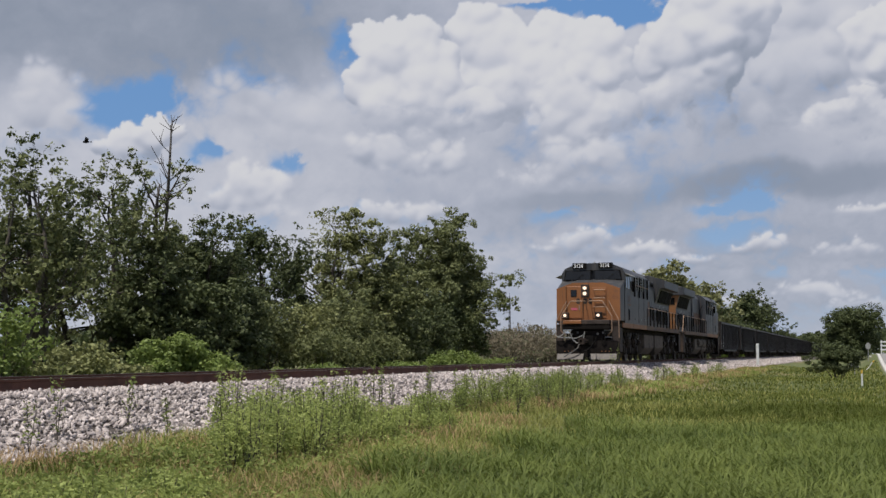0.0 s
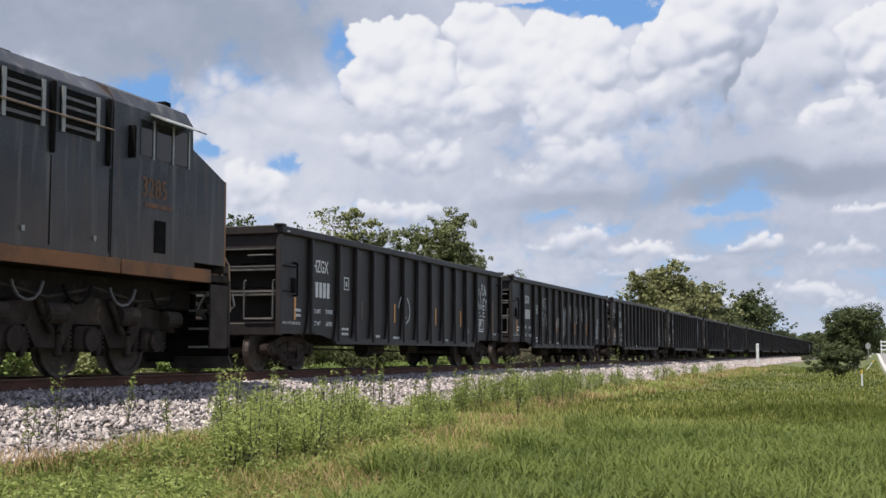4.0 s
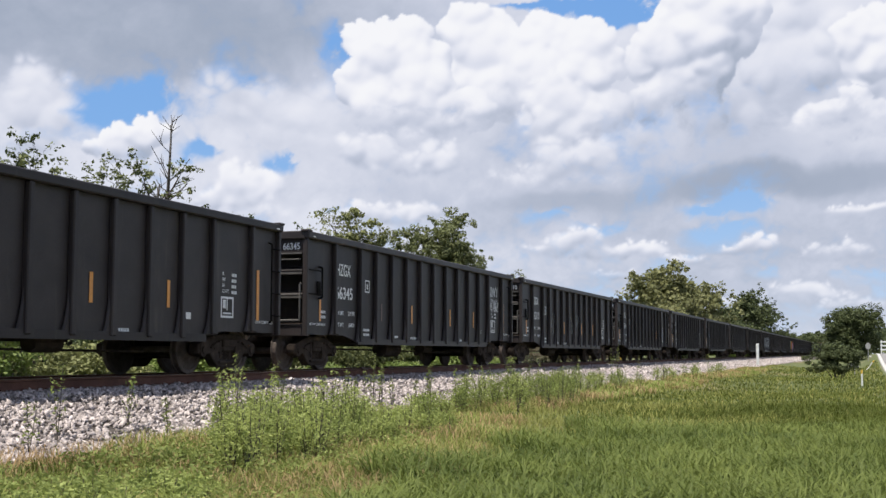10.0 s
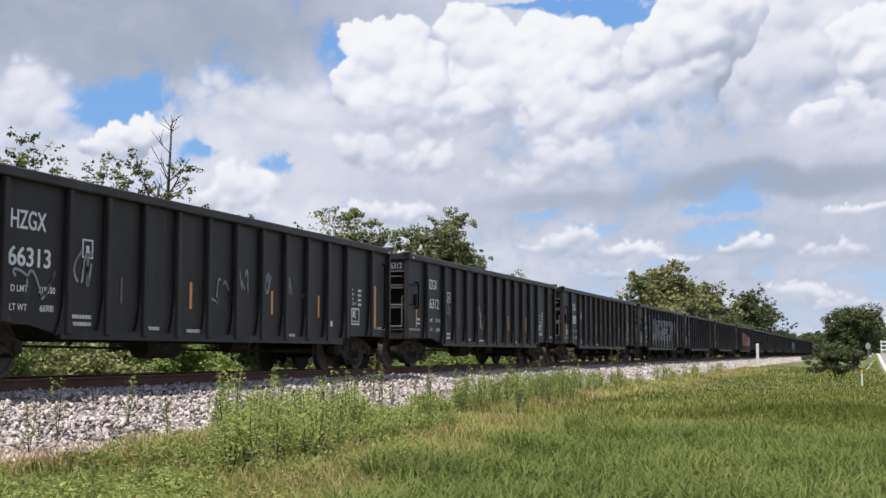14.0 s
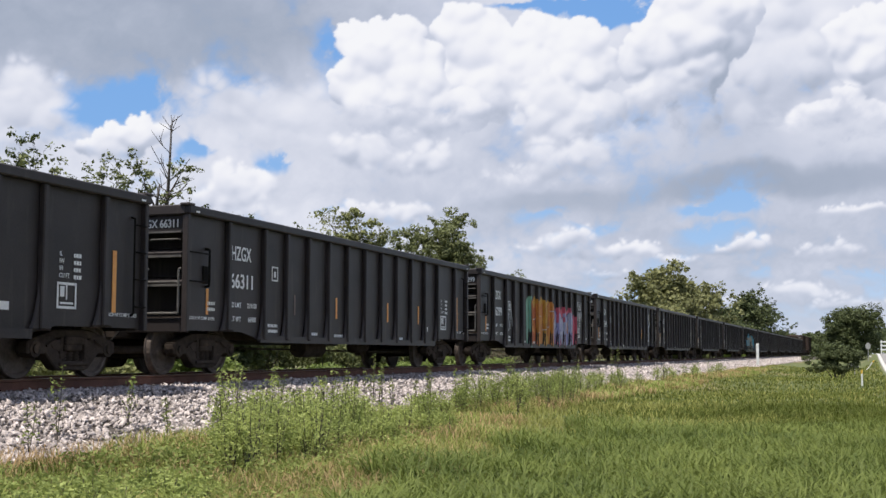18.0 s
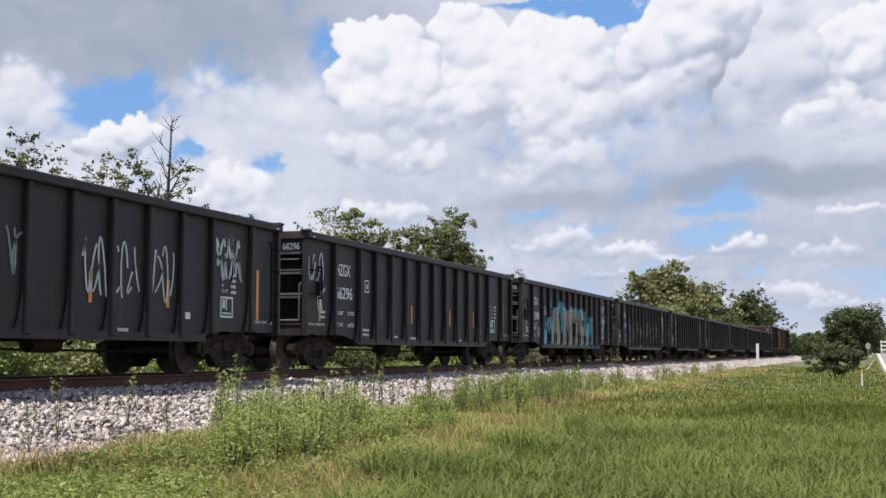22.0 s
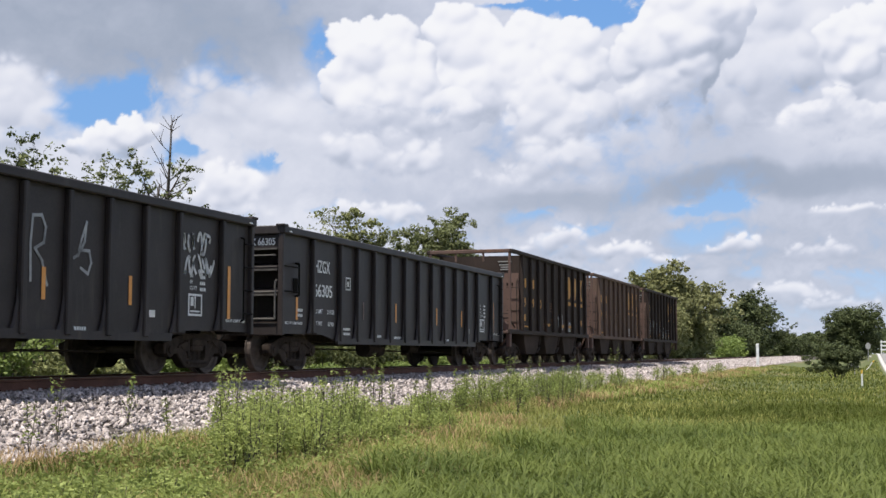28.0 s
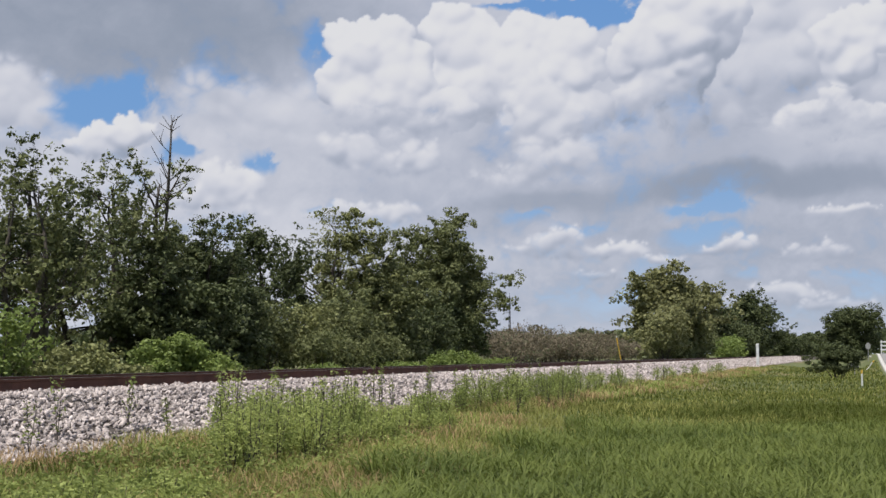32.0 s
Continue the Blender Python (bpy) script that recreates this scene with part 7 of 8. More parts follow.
def grow(r, start, way, length, radius, depth, limbs, tips, wander=0.35, split=3, lift=0.15):
    """Branching: a bent limb, then smaller ones from its upper half. Collects limbs and the leafy tips."""
    pts = [(start.copy(), radius)]
    p, d = start.copy(), way.normalized()
    steps = 4
    for i in range(steps):
        d = (d + Vector((r.gauss(0, 1), r.gauss(0, 1), r.gauss(0, 0.6))) * wander * 0.35 + Vector((0, 0, lift * 0.3))).normalized()
        p = p + d * (length / steps)
        pts.append((p.copy(), max(0.006, radius * (1 - 0.7 * (i + 1) / steps))))
    limbs.append(pts)
    if depth == 0:
        tips.append((p.copy(), length)); tips.append((pts[2][0].copy(), length))
        return
    for k in range(split):
        q, rq = pts[r.choice((2, 3, 4))]
        axis = Vector((r.gauss(0, 1), r.gauss(0, 1), r.gauss(0.25, 0.5))).normalized()
        grow(r, q, d * 0.55 + axis * 0.75, length * r.uniform(0.55, 0.75), rq * 0.7, depth - 1, limbs, tips, wander, split, lift)


def tree(name, x, y, height, spread, seed, leaf, label, leaves=7000, size=0.2, trunks=1, low=0.25, depth=3, split=3, dense=1.0, fill=0.0, clumps=1.0):
    """A tapered trunk with limbs, and a crown of many small leaves in clumps with gaps."""
    r = random.Random(seed)
    z = float(ground_z(x, y)) - 0.05
    t = thing(name, pose(x, y, z), label, "tree")
    limbs, tips = [], []
    for k in range(trunks):
        lean = Vector((r.uniform(-1, 1), r.uniform(-1, 1), 0)) * (0.35 if trunks > 1 else 0.1)
        base = Vector((lean.x * 0.4, lean.y * 0.4, 0))
        trunk = [(base + lean * height * 0.5 * s + Vector((0.1 * math.sin(5 * s + k), 0.1 * math.cos(4 * s + k), s * height * 0.62)), 0.035 * height * (1 - 0.65 * s) / math.sqrt(trunks)) for s in (0, 0.2, 0.4, 0.6, 0.8, 1.0)]
        limbs.append(trunk)
        for j in range(7):
            s = low + (1 - low) * (j + r.random()) / 7
            p = trunk[0][0].lerp(trunk[-1][0], s)
            a = r.uniform(0, 6.28)
            out = Vector((math.cos(a), math.sin(a), r.uniform(0.1, 0.9)))
            grow(r, p, out, spread * r.uniform(0.45, 0.75) * (1.0 - 0.45 * s), 0.012 * height * (1.1 - 0.6 * s), depth - 1, limbs, tips, 0.4, split)
        grow(r, trunk[-1][0], Vector((r.uniform(-.3, .3), r.uniform(-.3, .3), 1.0)), height * 0.24, 0.012 * height, depth - 1, limbs, tips, 0.35, split)
    limb_mesh("trunk", limbs[:1], BARK, t)
    limb_mesh("branchwork", limbs[1:], BARK, t, 5)
    g = np.random.default_rng(seed)
    tp = np.array([tuple(p) for p, l in tips])
    tp = tp + g.normal(size=tp.shape) * 0.1
    near = tp[g.integers(0, len(tp), 2 * len(tp))] + g.normal(size=(2 * len(tp), 3)) * (0.045 * spread + 0.1)
    middles = np.concatenate([tp, near])
    clump = (0.034 * spread + 0.13) / dense ** 0.5 * clumps
    c, face = sprays(g, middles, clump, int(leaves * (1.0 if not fill else 0.25)))
    if fill:
        # lobes through the body of the crown, each a heap of sprays, the most on its upper side
        k = int(fill)
        u = g.normal(size=(k, 3)); u /= np.linalg.norm(u, axis=1)[:, None]
        u *= (0.35 + 0.5 * g.random(k) ** 0.5)[:, None] * (1 + 0.2 * np.sin(5 * u[:, :1] + seed) + 0.16 * np.sin(7 * u[:, 2:] + 2 * seed))
        lobes = u * np.array([0.56 * spread, 0.56 * spread, 0.56 * height]) + np.array([0, 0, 0.5 * height])
        m = k * 16
        which = g.integers(0, k, m)
        d = g.normal(size=(m, 3)); d /= np.linalg.norm(d, axis=1)[:, None]
        d[:, 2] = np.where(d[:, 2] < -0.75, -d[:, 2], d[:, 2])
        rad = (0.1 + 0.09 * g.random(k)) * spread
        middles = lobes[which] + d * (rad[which] * (0.6 + 0.4 * g.random(m)))[:, None]
        c2, face2 = sprays(g, middles, clump * 1.1, int(leaves * 0.95))
        c, face = np.concatenate([c, c2]), np.concatenate([face, face2])
    c[:, 2] = np.maximum(c[:, 2], 0.15)
    v, f = leaf_cloud(c, face, size, seed)
    raw_mesh("crown", v, f, leaf, t)
    return t


def bush(name, x, y, rx, ry, h, seed, leaf, label, leaves=4000, size=0.14):
    """Many stems from the ground under a lumpy, broken skin of leaves."""
    g = np.random.default_rng(seed)
    z = float(ground_z(x, y)) - 0.03
    b = thing(name, pose(x, y, z), label, "bush")
    r = random.Random(seed)
    lumps = [(r.uniform(-0.6, 0.6) * rx, r.uniform(-0.6, 0.6) * ry, r.uniform(0.35, 0.78) * h, r.uniform(0.28, 0.5)) for _ in range(max(7, int(4 * rx)))]
    limbs = []
    for lx, ly, lz, s in lumps:
        limbs.append([(Vector((lx * 0.3, ly * 0.3, 0)), 0.03), (Vector((lx * 0.7, ly * 0.7, lz * 0.5)), 0.02), (Vector((lx, ly, lz)), 0.01)])
    limb_mesh("branchwork", limbs, BARK, b, 5)
    mids = []
    for lx, ly, lz, sz in lumps:
        u = g.normal(size=(22, 3)); u /= np.linalg.norm(u, axis=1)[:, None]
        mids.append(np.array([lx, ly, lz]) + u * (0.6 + 0.4 * g.random((22, 1))) * np.array([rx * sz * 1.15, ry * sz * 1.15, h * sz * 0.7]))
    c, face = sprays(g, np.concatenate(mids), 0.16 * min(rx, h) ** 0.7 + 0.03, leaves, 0.7)
    c[:, 2] = np.abs(c[:, 2])
    v, f = leaf_cloud(c, face, size, seed)
    raw_mesh("foliage", v, f, leaf, b)
    return b


def along(px_right, side):
    """x of a place seen px_right degrees right of the aim at y = side, from the camera."""
    a = HEADING - radians(px_right)
    return (side - EYE.y) / math.tan(a)


# line of trees beyond the track, near to far
def build_trees():
    T = "leafy dark green tree beyond the track"
    for px, y, h, sp, seed, leaf, n, sz, lab, tr, low in (
            (-19.6, 13.0, 7.0, 4.6, 11, LEAF_MID, 5000, 0.18, "thin-leaved green tree with open branches beside the track", 2, 0.1),
            (-18.3, 14.0, 8.3, 4.4, 12, LEAF_DARK, 4600, 0.17, "tall sparse olive-green tree with open branches", 2, 0.3),
            (-15.0, 14.0, 8.4, 4.2, 23, LEAF_DARK, 4600, 0.17, "tall sparse olive-green tree with open branches", 1, 0.3),
            (-14.1, 14.5, 9.2, 3.6, 13, LEAF_MID, 5600, 0.17, "tall sparse green tree with dark trunks", 2, 0.25),
            (-16.6, 16.0, 6.4, 5.0, 14, LEAF_MID, 6000, 0.18, T, 2, 0.1),
            (-11.5, 14.0, 6.9, 4.0, 15, LEAF_DARK, 12000, 0.18, "dense dark green vine-covered tree beyond the track", 1, 0.03),
            (-10.3, 15.0, 5.8, 3.6, 16, LEAF_DARK, 9000, 0.18, T, 1, 0.03),
            (-8.2, 19.0, 8.0, 5.4, 17, LEAF_DARK, 9000, 0.22, "dull green tree in the middle of the row", 1, 0.03),
            (-4.4, 16.0, 9.8, 5.0, 18, LEAF_OLIVE, 14000, 0.2, "tall tree with upright yellow-green shoots", 2, 0.08),
            (-3.1, 14.5, 6.6, 4.6, 19, LEAF_MID, 12000, 0.22, T, 1, 0.03),
            (-0.45, 17.0, 10.8, 7.2, 20, LEAF_MID, 30000, 0.22, "broad dark green tree with a rounded crown", 1, 0.05),
            (0.85, 17.5, 8.8, 4.7, 21, LEAF_DARK, 11000, 0.22, "dark green tree at the end of the row", 1, 0.08),
            (-2.3, 21.0, 7.0, 5.0, 22, LEAF_DARK, 8000, 0.24, T, 1, 0.03)):
        tree("tree", along(px, y), y, h, sp, seed, leaf, lab, int(n * 1.7), sz * 0.85, tr, low, dense=2.0 if px < -13 else 1.6, fill=0 if px < -13 else (75 if seed == 20 else 42))
    # a dead one among them: a bent stem with short broken side branches
    x, y = along(-12.75, 13.2), 13.2
    d = thing("dead_tree", pose(x, y, float(ground_z(x, y)) - 0.05), "bare dead grey tree standing above its neighbours", "tree")
    r = random.Random(37)
    stem = [(Vector((-0.55 + 0.055 * z + 0.12 * math.sin(1.3 * z), 0.1 * math.cos(1.1 * z), z)), 0.17 * (1 - z / 11.2) + 0.018) for z in (0, 1.2, 2.4, 3.6, 4.8, 6.0, 7.0, 8.0, 9.0, 9.8, 10.5)]
    limbs = []
    for k in range(15):
        p, rad = stem[r.choice((5, 6, 6, 7, 7, 8, 8, 9))]
        q = p + Vector((0, 0, r.uniform(-0.4, 0.4)))
        a, length = r.uniform(0, 6.28), r.uniform(0.5, 1.5)
        way = Vector((math.cos(a), math.sin(a), r.uniform(0.5, 1.3))).normalized()
        bend = Vector((r.gauss(0, 0.2), r.gauss(0, 0.2), 0.35))
        limbs.append([(q, rad * 0.42), (q + way * length * 0.5, rad * 0.28), (q + (way + bend * 0.5) * length, 0.012)])
        for _ in range(2):
            m = q + way * length * r.uniform(0.4, 0.8)
            tip = m + Vector((r.gauss(0, 0.3), r.gauss(0, 0.3), r.uniform(0.15, 0.6)))
            limbs.append([(m, 0.018), ((m + tip) / 2 + Vector((0.04, 0.03, 0)), 0.013), (tip, 0.007)])
    limb_mesh("trunk", [stem], DEAD, d)
    limb_mesh("broken_branches", limbs, DEAD, d, 5)
    # far group by the track
    for px, y, h, sp, seed, leaf, n, lab, low in (
            (10.4, 13.0, 12.3, 11.0, 41, FAR_OLIVE, 18000, "broad olive-green tree with a flat layered crown", 0.03),
            (11.9, 15.0, 13.4, 9.0, 42, FAR_OLIVE, 12000, "broad tree with a layered spreading crown", 0.1),
            (12.9, 12.0, 9.6, 8.0, 43, LEAF_DARK, 11000, "dark green oak in the far group", 0.03),
            (13.9, 11.0, 14.5, 10.0, 44, LEAF_DARK, 13000, "large dark green oak in the far group", 0.03),
            (14.6, 10.0, 14.0, 9.0, 45, LEAF_DARK, 9000, "dark green oak at the end of the far group", 0.03),
            (15.7, 13.0, 8.0, 9.0, 46, LEAF_DARK, 6000, "far dark green tree beside the track", 0.03),
            (16.4, 11.0, 7.5, 10.0, 47, LEAF_DARK, 6000, "far dark green tree beside the track", 0.03),
            (17.1, 9.0, 8.0, 12.0, 48, LEAF_DARK, 6000, "far dark green tree beside the track", 0.03)):
        tree("tree", along(px, y), y, h, sp, seed, leaf, lab, int(n * 1.05), 0.5, 1, low, dense=1.8, fill=60, clumps=1.5)


build_trees()


def build_bushes():
    for px, y, rx, ry, h, seed, leaf, n, lab in (
            (-20.2, 8.5, 2.4, 1.6, 2.6, 51, LEAF_BRIGHT, 6500, "bright green rounded bush beside the ballast"),
            (-17.9, 9.0, 2.4, 1.4, 1.6, 52, LEAF_OLIVE, 4500, "low olive bush beside the ballast"),
            (-12.9, 9.0, 1.9, 1.5, 2.2, 53, LEAF_BRIGHT, 6500, "bright green rounded bush beside the ballast"),
            (-15.6, 9.0, 1.8, 1.2, 1.2, 54, LEAF_OLIVE, 3500, "low weedy bush beside the ballast"),
            (-8.2, 8.8, 2.4, 1.2, 0.9, 46, LEAF_BRIGHT, 3500, "low bright green bush beside the ballast"),
            (-5.2, 9.2, 2.8, 1.2, 0.9, 47, LEAF_BRIGHT, 3500, "low bright green bush beside the ballast"),
            (-2.0, 9.4, 3.0, 1.2, 0.9, 48, LEAF_BRIGHT, 3500, "low bright green bush beside the ballast"),
            (-10.2, 10.0, 1.8, 1.3, 1.4, 55, LEAF_BRIGHT, 3500, "low bright green bush beside the ballast"),
            (-5.6, 12.0, 2.4, 1.5, 2.6, 56, LEAF_MID, 4500, "green bush under the trees"),
            (-3.4, 11.5, 2.6, 1.6, 2.2, 57, LEAF_MID, 4500, "green bush under the trees"),
            (0.4, 10.5, 3.4, 1.6, 1.7, 58, LEAF_BRIGHT, 4500, "bright green weedy bush beside the track"),
            (2.4, 10.0, 3.4, 1.6, 1.1, 59, LEAF_BRIGHT, 3500, "bright green weedy bush beside the track"),
            (-10.6, 18.0, 4.5, 2.0, 3.6, 65, LEAF_DARK, 6000, "dark green undergrowth shrub below the trees"),
            (-7.4, 21.0, 5.5, 2.0, 3.4, 66, LEAF_DARK, 5000, "dark green undergrowth shrub below the trees"),
            (-4.0, 19.0, 5.5, 2.0, 3.8, 67, LEAF_DARK, 6000, "dark green undergrowth shrub below the trees"),
            (-0.6, 19.0, 6.0, 2.0, 4.2, 68, LEAF_DARK, 6000, "dark green undergrowth shrub below the trees"),
            (-8.6, 24.0, 8.0, 2.5, 5.0, 72, LEAF_DARK, 6000, "dark green undergrowth shrub below the trees"),
            (-5.6, 24.0, 8.0, 2.5, 4.6, 73, LEAF_DARK, 6000, "dark green undergrowth shrub below the trees"),
            (-12.0, 22.0, 8.0, 2.5, 4.6, 74, LEAF_DARK, 6000, "dark green undergrowth shrub below the trees"),
            (-6.0, 14.0, 3.0, 2.0, 3.6, 81, LEAF_OLIVE, 6000, "tall green shrub at the foot of the trees"),
            (-4.2, 13.5, 3.2, 2.0, 4.6, 82, LEAF_MID, 7000, "tall green shrub at the foot of the trees"),
            (-2.4, 13.5, 3.4, 2.0, 4.4, 83, LEAF_MID, 7000, "tall green shrub at the foot of the trees"),
            (-0.8, 14.0, 3.8, 2.0, 5.0, 84, LEAF_DARK, 8000, "tall dark green shrub at the foot of the trees"),
            (0.9, 14.5, 4.0, 2.0, 4.6, 85, LEAF_DARK, 8000, "tall dark green shrub at the foot of the trees"),
            (-11.6, 12.0, 2.6, 1.8, 4.6, 86, LEAF_DARK, 8000, "tall dark green vine-covered shrub"),
            (-10.0, 12.6, 2.4, 1.8, 3.8, 87, LEAF_DARK, 7000, "tall dark green vine-covered shrub"),
            (-8.4, 15.0, 3.0, 1.8, 3.8, 88, LEAF_MID, 6000, "dull green shrub at the foot of the trees"),
            (-13.6, 13.0, 2.8, 1.8, 3.6, 89, LEAF_DARK, 7000, "dark green shrub at the foot of the trees"),
            (10.2, 11.5, 8.0, 3.0, 7.5, 92, FAR_OLIVE, 7000, "olive shrub at the foot of the far trees"),
            (11.6, 10.5, 11.0, 3.0, 7.0, 93, LEAF_MID, 6000, "green shrub at the foot of the far trees"),
            (13.6, 9.5, 14.0, 3.0, 7.0, 94, LEAF_DARK, 6000, "dark green shrub at the foot of the far trees"),
            (14.4, 9.0, 14.0, 3.0, 8.5, 95, LEAF_DARK, 6000, "dark green shrub at the foot of the far trees"),
            (11.0, 11.0, 9.0, 2.5, 3.4, 69, LEAF_MID, 5000, "green shrub at the foot of the far trees"),
            (13.2, 9.0, 12.0, 2.5, 4.5, 71, LEAF_BRIGHT, 5000, "light green shrub at the foot of the far trees")):
        bush("bush", along(px, y), y, rx, ry, h, seed, leaf, lab, n, (0.14 if h < 3 else 0.18) if px < 5 else 0.4)
    # the dark shrub by the road
    bush("shrub", 74.0, -11.4, 1.5, 1.65, 2.3, 61, LEAF_DARK, "dark green rounded shrub between track and road", 15000, 0.11)
    # round tree by the road far off
    tree("tree", 285, -10.5, 11.4, 11.5, 62, LEAF_DARK, "round dark green oak beside the road", 30000, 0.42, 1, 0.1, dense=1.2, fill=80, clumps=1.5)
    # grey-green brush behind the track
    for k in range(24):
        px = 2.4 + 0.29 * k
        y = 32 + 11 * math.sin(k * 2.3)
        bush("brush", along(px, y), y, 8.5, 3.0, 3.9 + 0.9 * math.sin(k * 1.7), 70 + k, BRUSH, "grey-brown scrubby brush in the field", 4000, 0.24)
    # distant woods along the horizon
    g = np.random.default_rng(90)
    n = 26000
    ang = np.radians(-26 + 54 * g.random(n))
    dist = 620 + 260 * g.random(n)
    crest = 12 + 2.0 * np.sin(ang * 57) + 1.5 * np.sin(ang * 131)
    c = np.stack([dist * np.cos(HEADING - ang), EYE.y + dist * np.sin(HEADING - ang), -1 + crest * g.random(n) ** 0.7], -1)
    v, f = leaf_cloud(c, None, 3.2, 91, 1.3)
    tagged(raw_mesh("distant_woods", v, f, LEAF_DARK), "low line of distant green woods on the horizon", "woods", kind="stuff")


build_bushes()


# ---------------------------------------------------------------- grass and weeds
def blades(name, x, y, h, w, lean, material, label, seed):
    """Bent blades, two quads each, rooted on the ground."""
    g = np.random.default_rng(seed)
    n = len(x)
    z = ground_z(x, y)
    z = np.where(np.abs(y) < 3.9, np.maximum(z, bed_z(y)), z)
    a = g.random(n) * 6.283
    dx, dy = np.cos(a), np.sin(a)
    sx, sy = -dy * w / 2, dx * w / 2
    k = lean * (0.4 + g.random(n))
    base = np.stack([x, y, z - 0.01], -1)
    mid = base + np.stack([dx * h * k * 0.35, dy * h * k * 0.35, h * 0.6], -1)
    tip = base + np.stack([dx * h * k, dy * h * k, h * (1.0 - 0.25 * k)], -1)
    side = np.stack([sx, sy, np.zeros(n)], -1)
    v = np.stack([base - side, base + side, mid + side * 0.8, mid - side * 0.8, tip], 1).reshape(-1, 3)
    i = np.arange(n)[:, None] * 5
    f = np.concatenate([i + np.array([0, 1, 2]), i + np.array([0, 2, 3]), i + np.array([3, 2, 4])], 0)
    return tagged(raw_mesh(name, v, f, material), label, "grass", kind="stuff")


def wedge(g, n, d0, d1, power, a0=-21.0, a1=21.0):
    """Places in the fan before the camera."""
    d = d0 + (d1 - d0) * g.random(n) ** power
    a = HEADING - np.radians(a0 + (a1 - a0) * g.random(n))
    return EYE.x + d * np.cos(a), EYE.y + d * np.sin(a), d


def build_grass():
    g = np.random.default_rng(101)
    x, y, d = wedge(g, 150000, 9.5, 34, 1.25)
    keep = (y < -4.2 + 0.5 * np.sin(x)) & (y > -13.95) & (g.random(len(x)) < np.interp(y + 0.05 * (x - 12), [-9.2, -8.0], [1.0, 0.4]))
    x, y, d = x[keep], y[keep], d[keep]
    h = (0.13 + 0.16 * g.random(len(x))) * np.interp(y, [-12, -6], [1.15, 0.9])
    # paler and drier towards the ballast, fresh green towards the road
    turn = np.degrees(HEADING - np.arctan2(y - EYE.y, x)) + 4 * np.sin(0.8 * x + y) + 4 * g.normal(size=len(x))
    for kept, leaf, label, seed in (((turn < 10) & (turn > -16), PALE_GRASS, "pale dry-tipped grass below the ballast", 102), ((turn >= 10) | (turn <= -16), GRASS, "rough mown green grass", 107)):
        blades("grass", x[kept], y[kept], h[kept], 0.006 + 0.00045 * d[kept], 0.9, leaf, label, seed)
    x, y, d = wedge(g, 140000, 30, 130, 1.3)
    keep = (y < -3.9) & (y > -13.95)
    x, y, d = x[keep], y[keep], d[keep]
    pale = ((y + 0.6 * g.normal(size=len(x)) + 0.5 * np.sin(0.3 * x)) > -5.7) | (g.random(len(x)) < 0.3)
    for kept, leaf, label, seed in ((pale, PALE_GRASS, "pale dry-tipped grass farther off", 103), (~pale, GRASS, "rough mown green grass farther off", 108)):
        blades("grass", x[kept], y[kept], 0.09 + 0.1 * g.random(kept.sum()), 0.011 + 0.0004 * d[kept], 1.0, leaf, label, seed)
    # broad long blades in the near corner
    x, y, d = wedge(g, 40000, 9.5, 24, 1.2, -5, 21)
    keep = (y > -13.95) & (y < -8.0 - 0.6 * np.sin(1.3 * x))
    blades("long_grass", x[keep], y[keep], 0.2 + 0.3 * g.random(keep.sum()), 0.016 + 0.012 * g.random(keep.sum()), 0.95, LONG_GRASS, "long broad-bladed green grass", 104)
    # straw among the weeds below the ballast
    n = 52000
    x = 8 + 90 * g.random(n) ** 1.6
    y = -4.1 - np.interp(x, [8, 12, 18, 26], [5.0, 4.8, 3.4, 1.9]) * g.random(n)
    keep = (np.sin(0.9 * x + 1.1) + np.sin(0.37 * x + 2 * y) + 0.7 * g.normal(size=n) + 1.6 * np.exp(-((x - 12.8) / 2.4) ** 2) + 1.6 * np.exp(-((x - 17.5) / 1.6) ** 2 - ((y + 6.5) / 0.8) ** 2)) > np.interp(x, [8, 18, 30], [-0.5, -0.1, 0.3])
    x, y = x[keep], y[keep]
    blades("dry_grass", x, y, 0.1 + 0.24 * g.random(len(x)), 0.006 + 0.0004 * x, 1.1, STRAW, "dry straw-coloured grass below the ballast", 105)
    # grass verge beyond the track
    n = 62000
    x = 12 + 150 * g.random(n) ** 1.8
    y = 4.2 + 8 * g.random(n)
    blades("verge_grass", x, y, 0.25 + 0.4 * g.random(n), 0.02 + 0.0008 * x, 0.8, VERGE, "tall pale green grass beyond the track", 106)


build_grass()


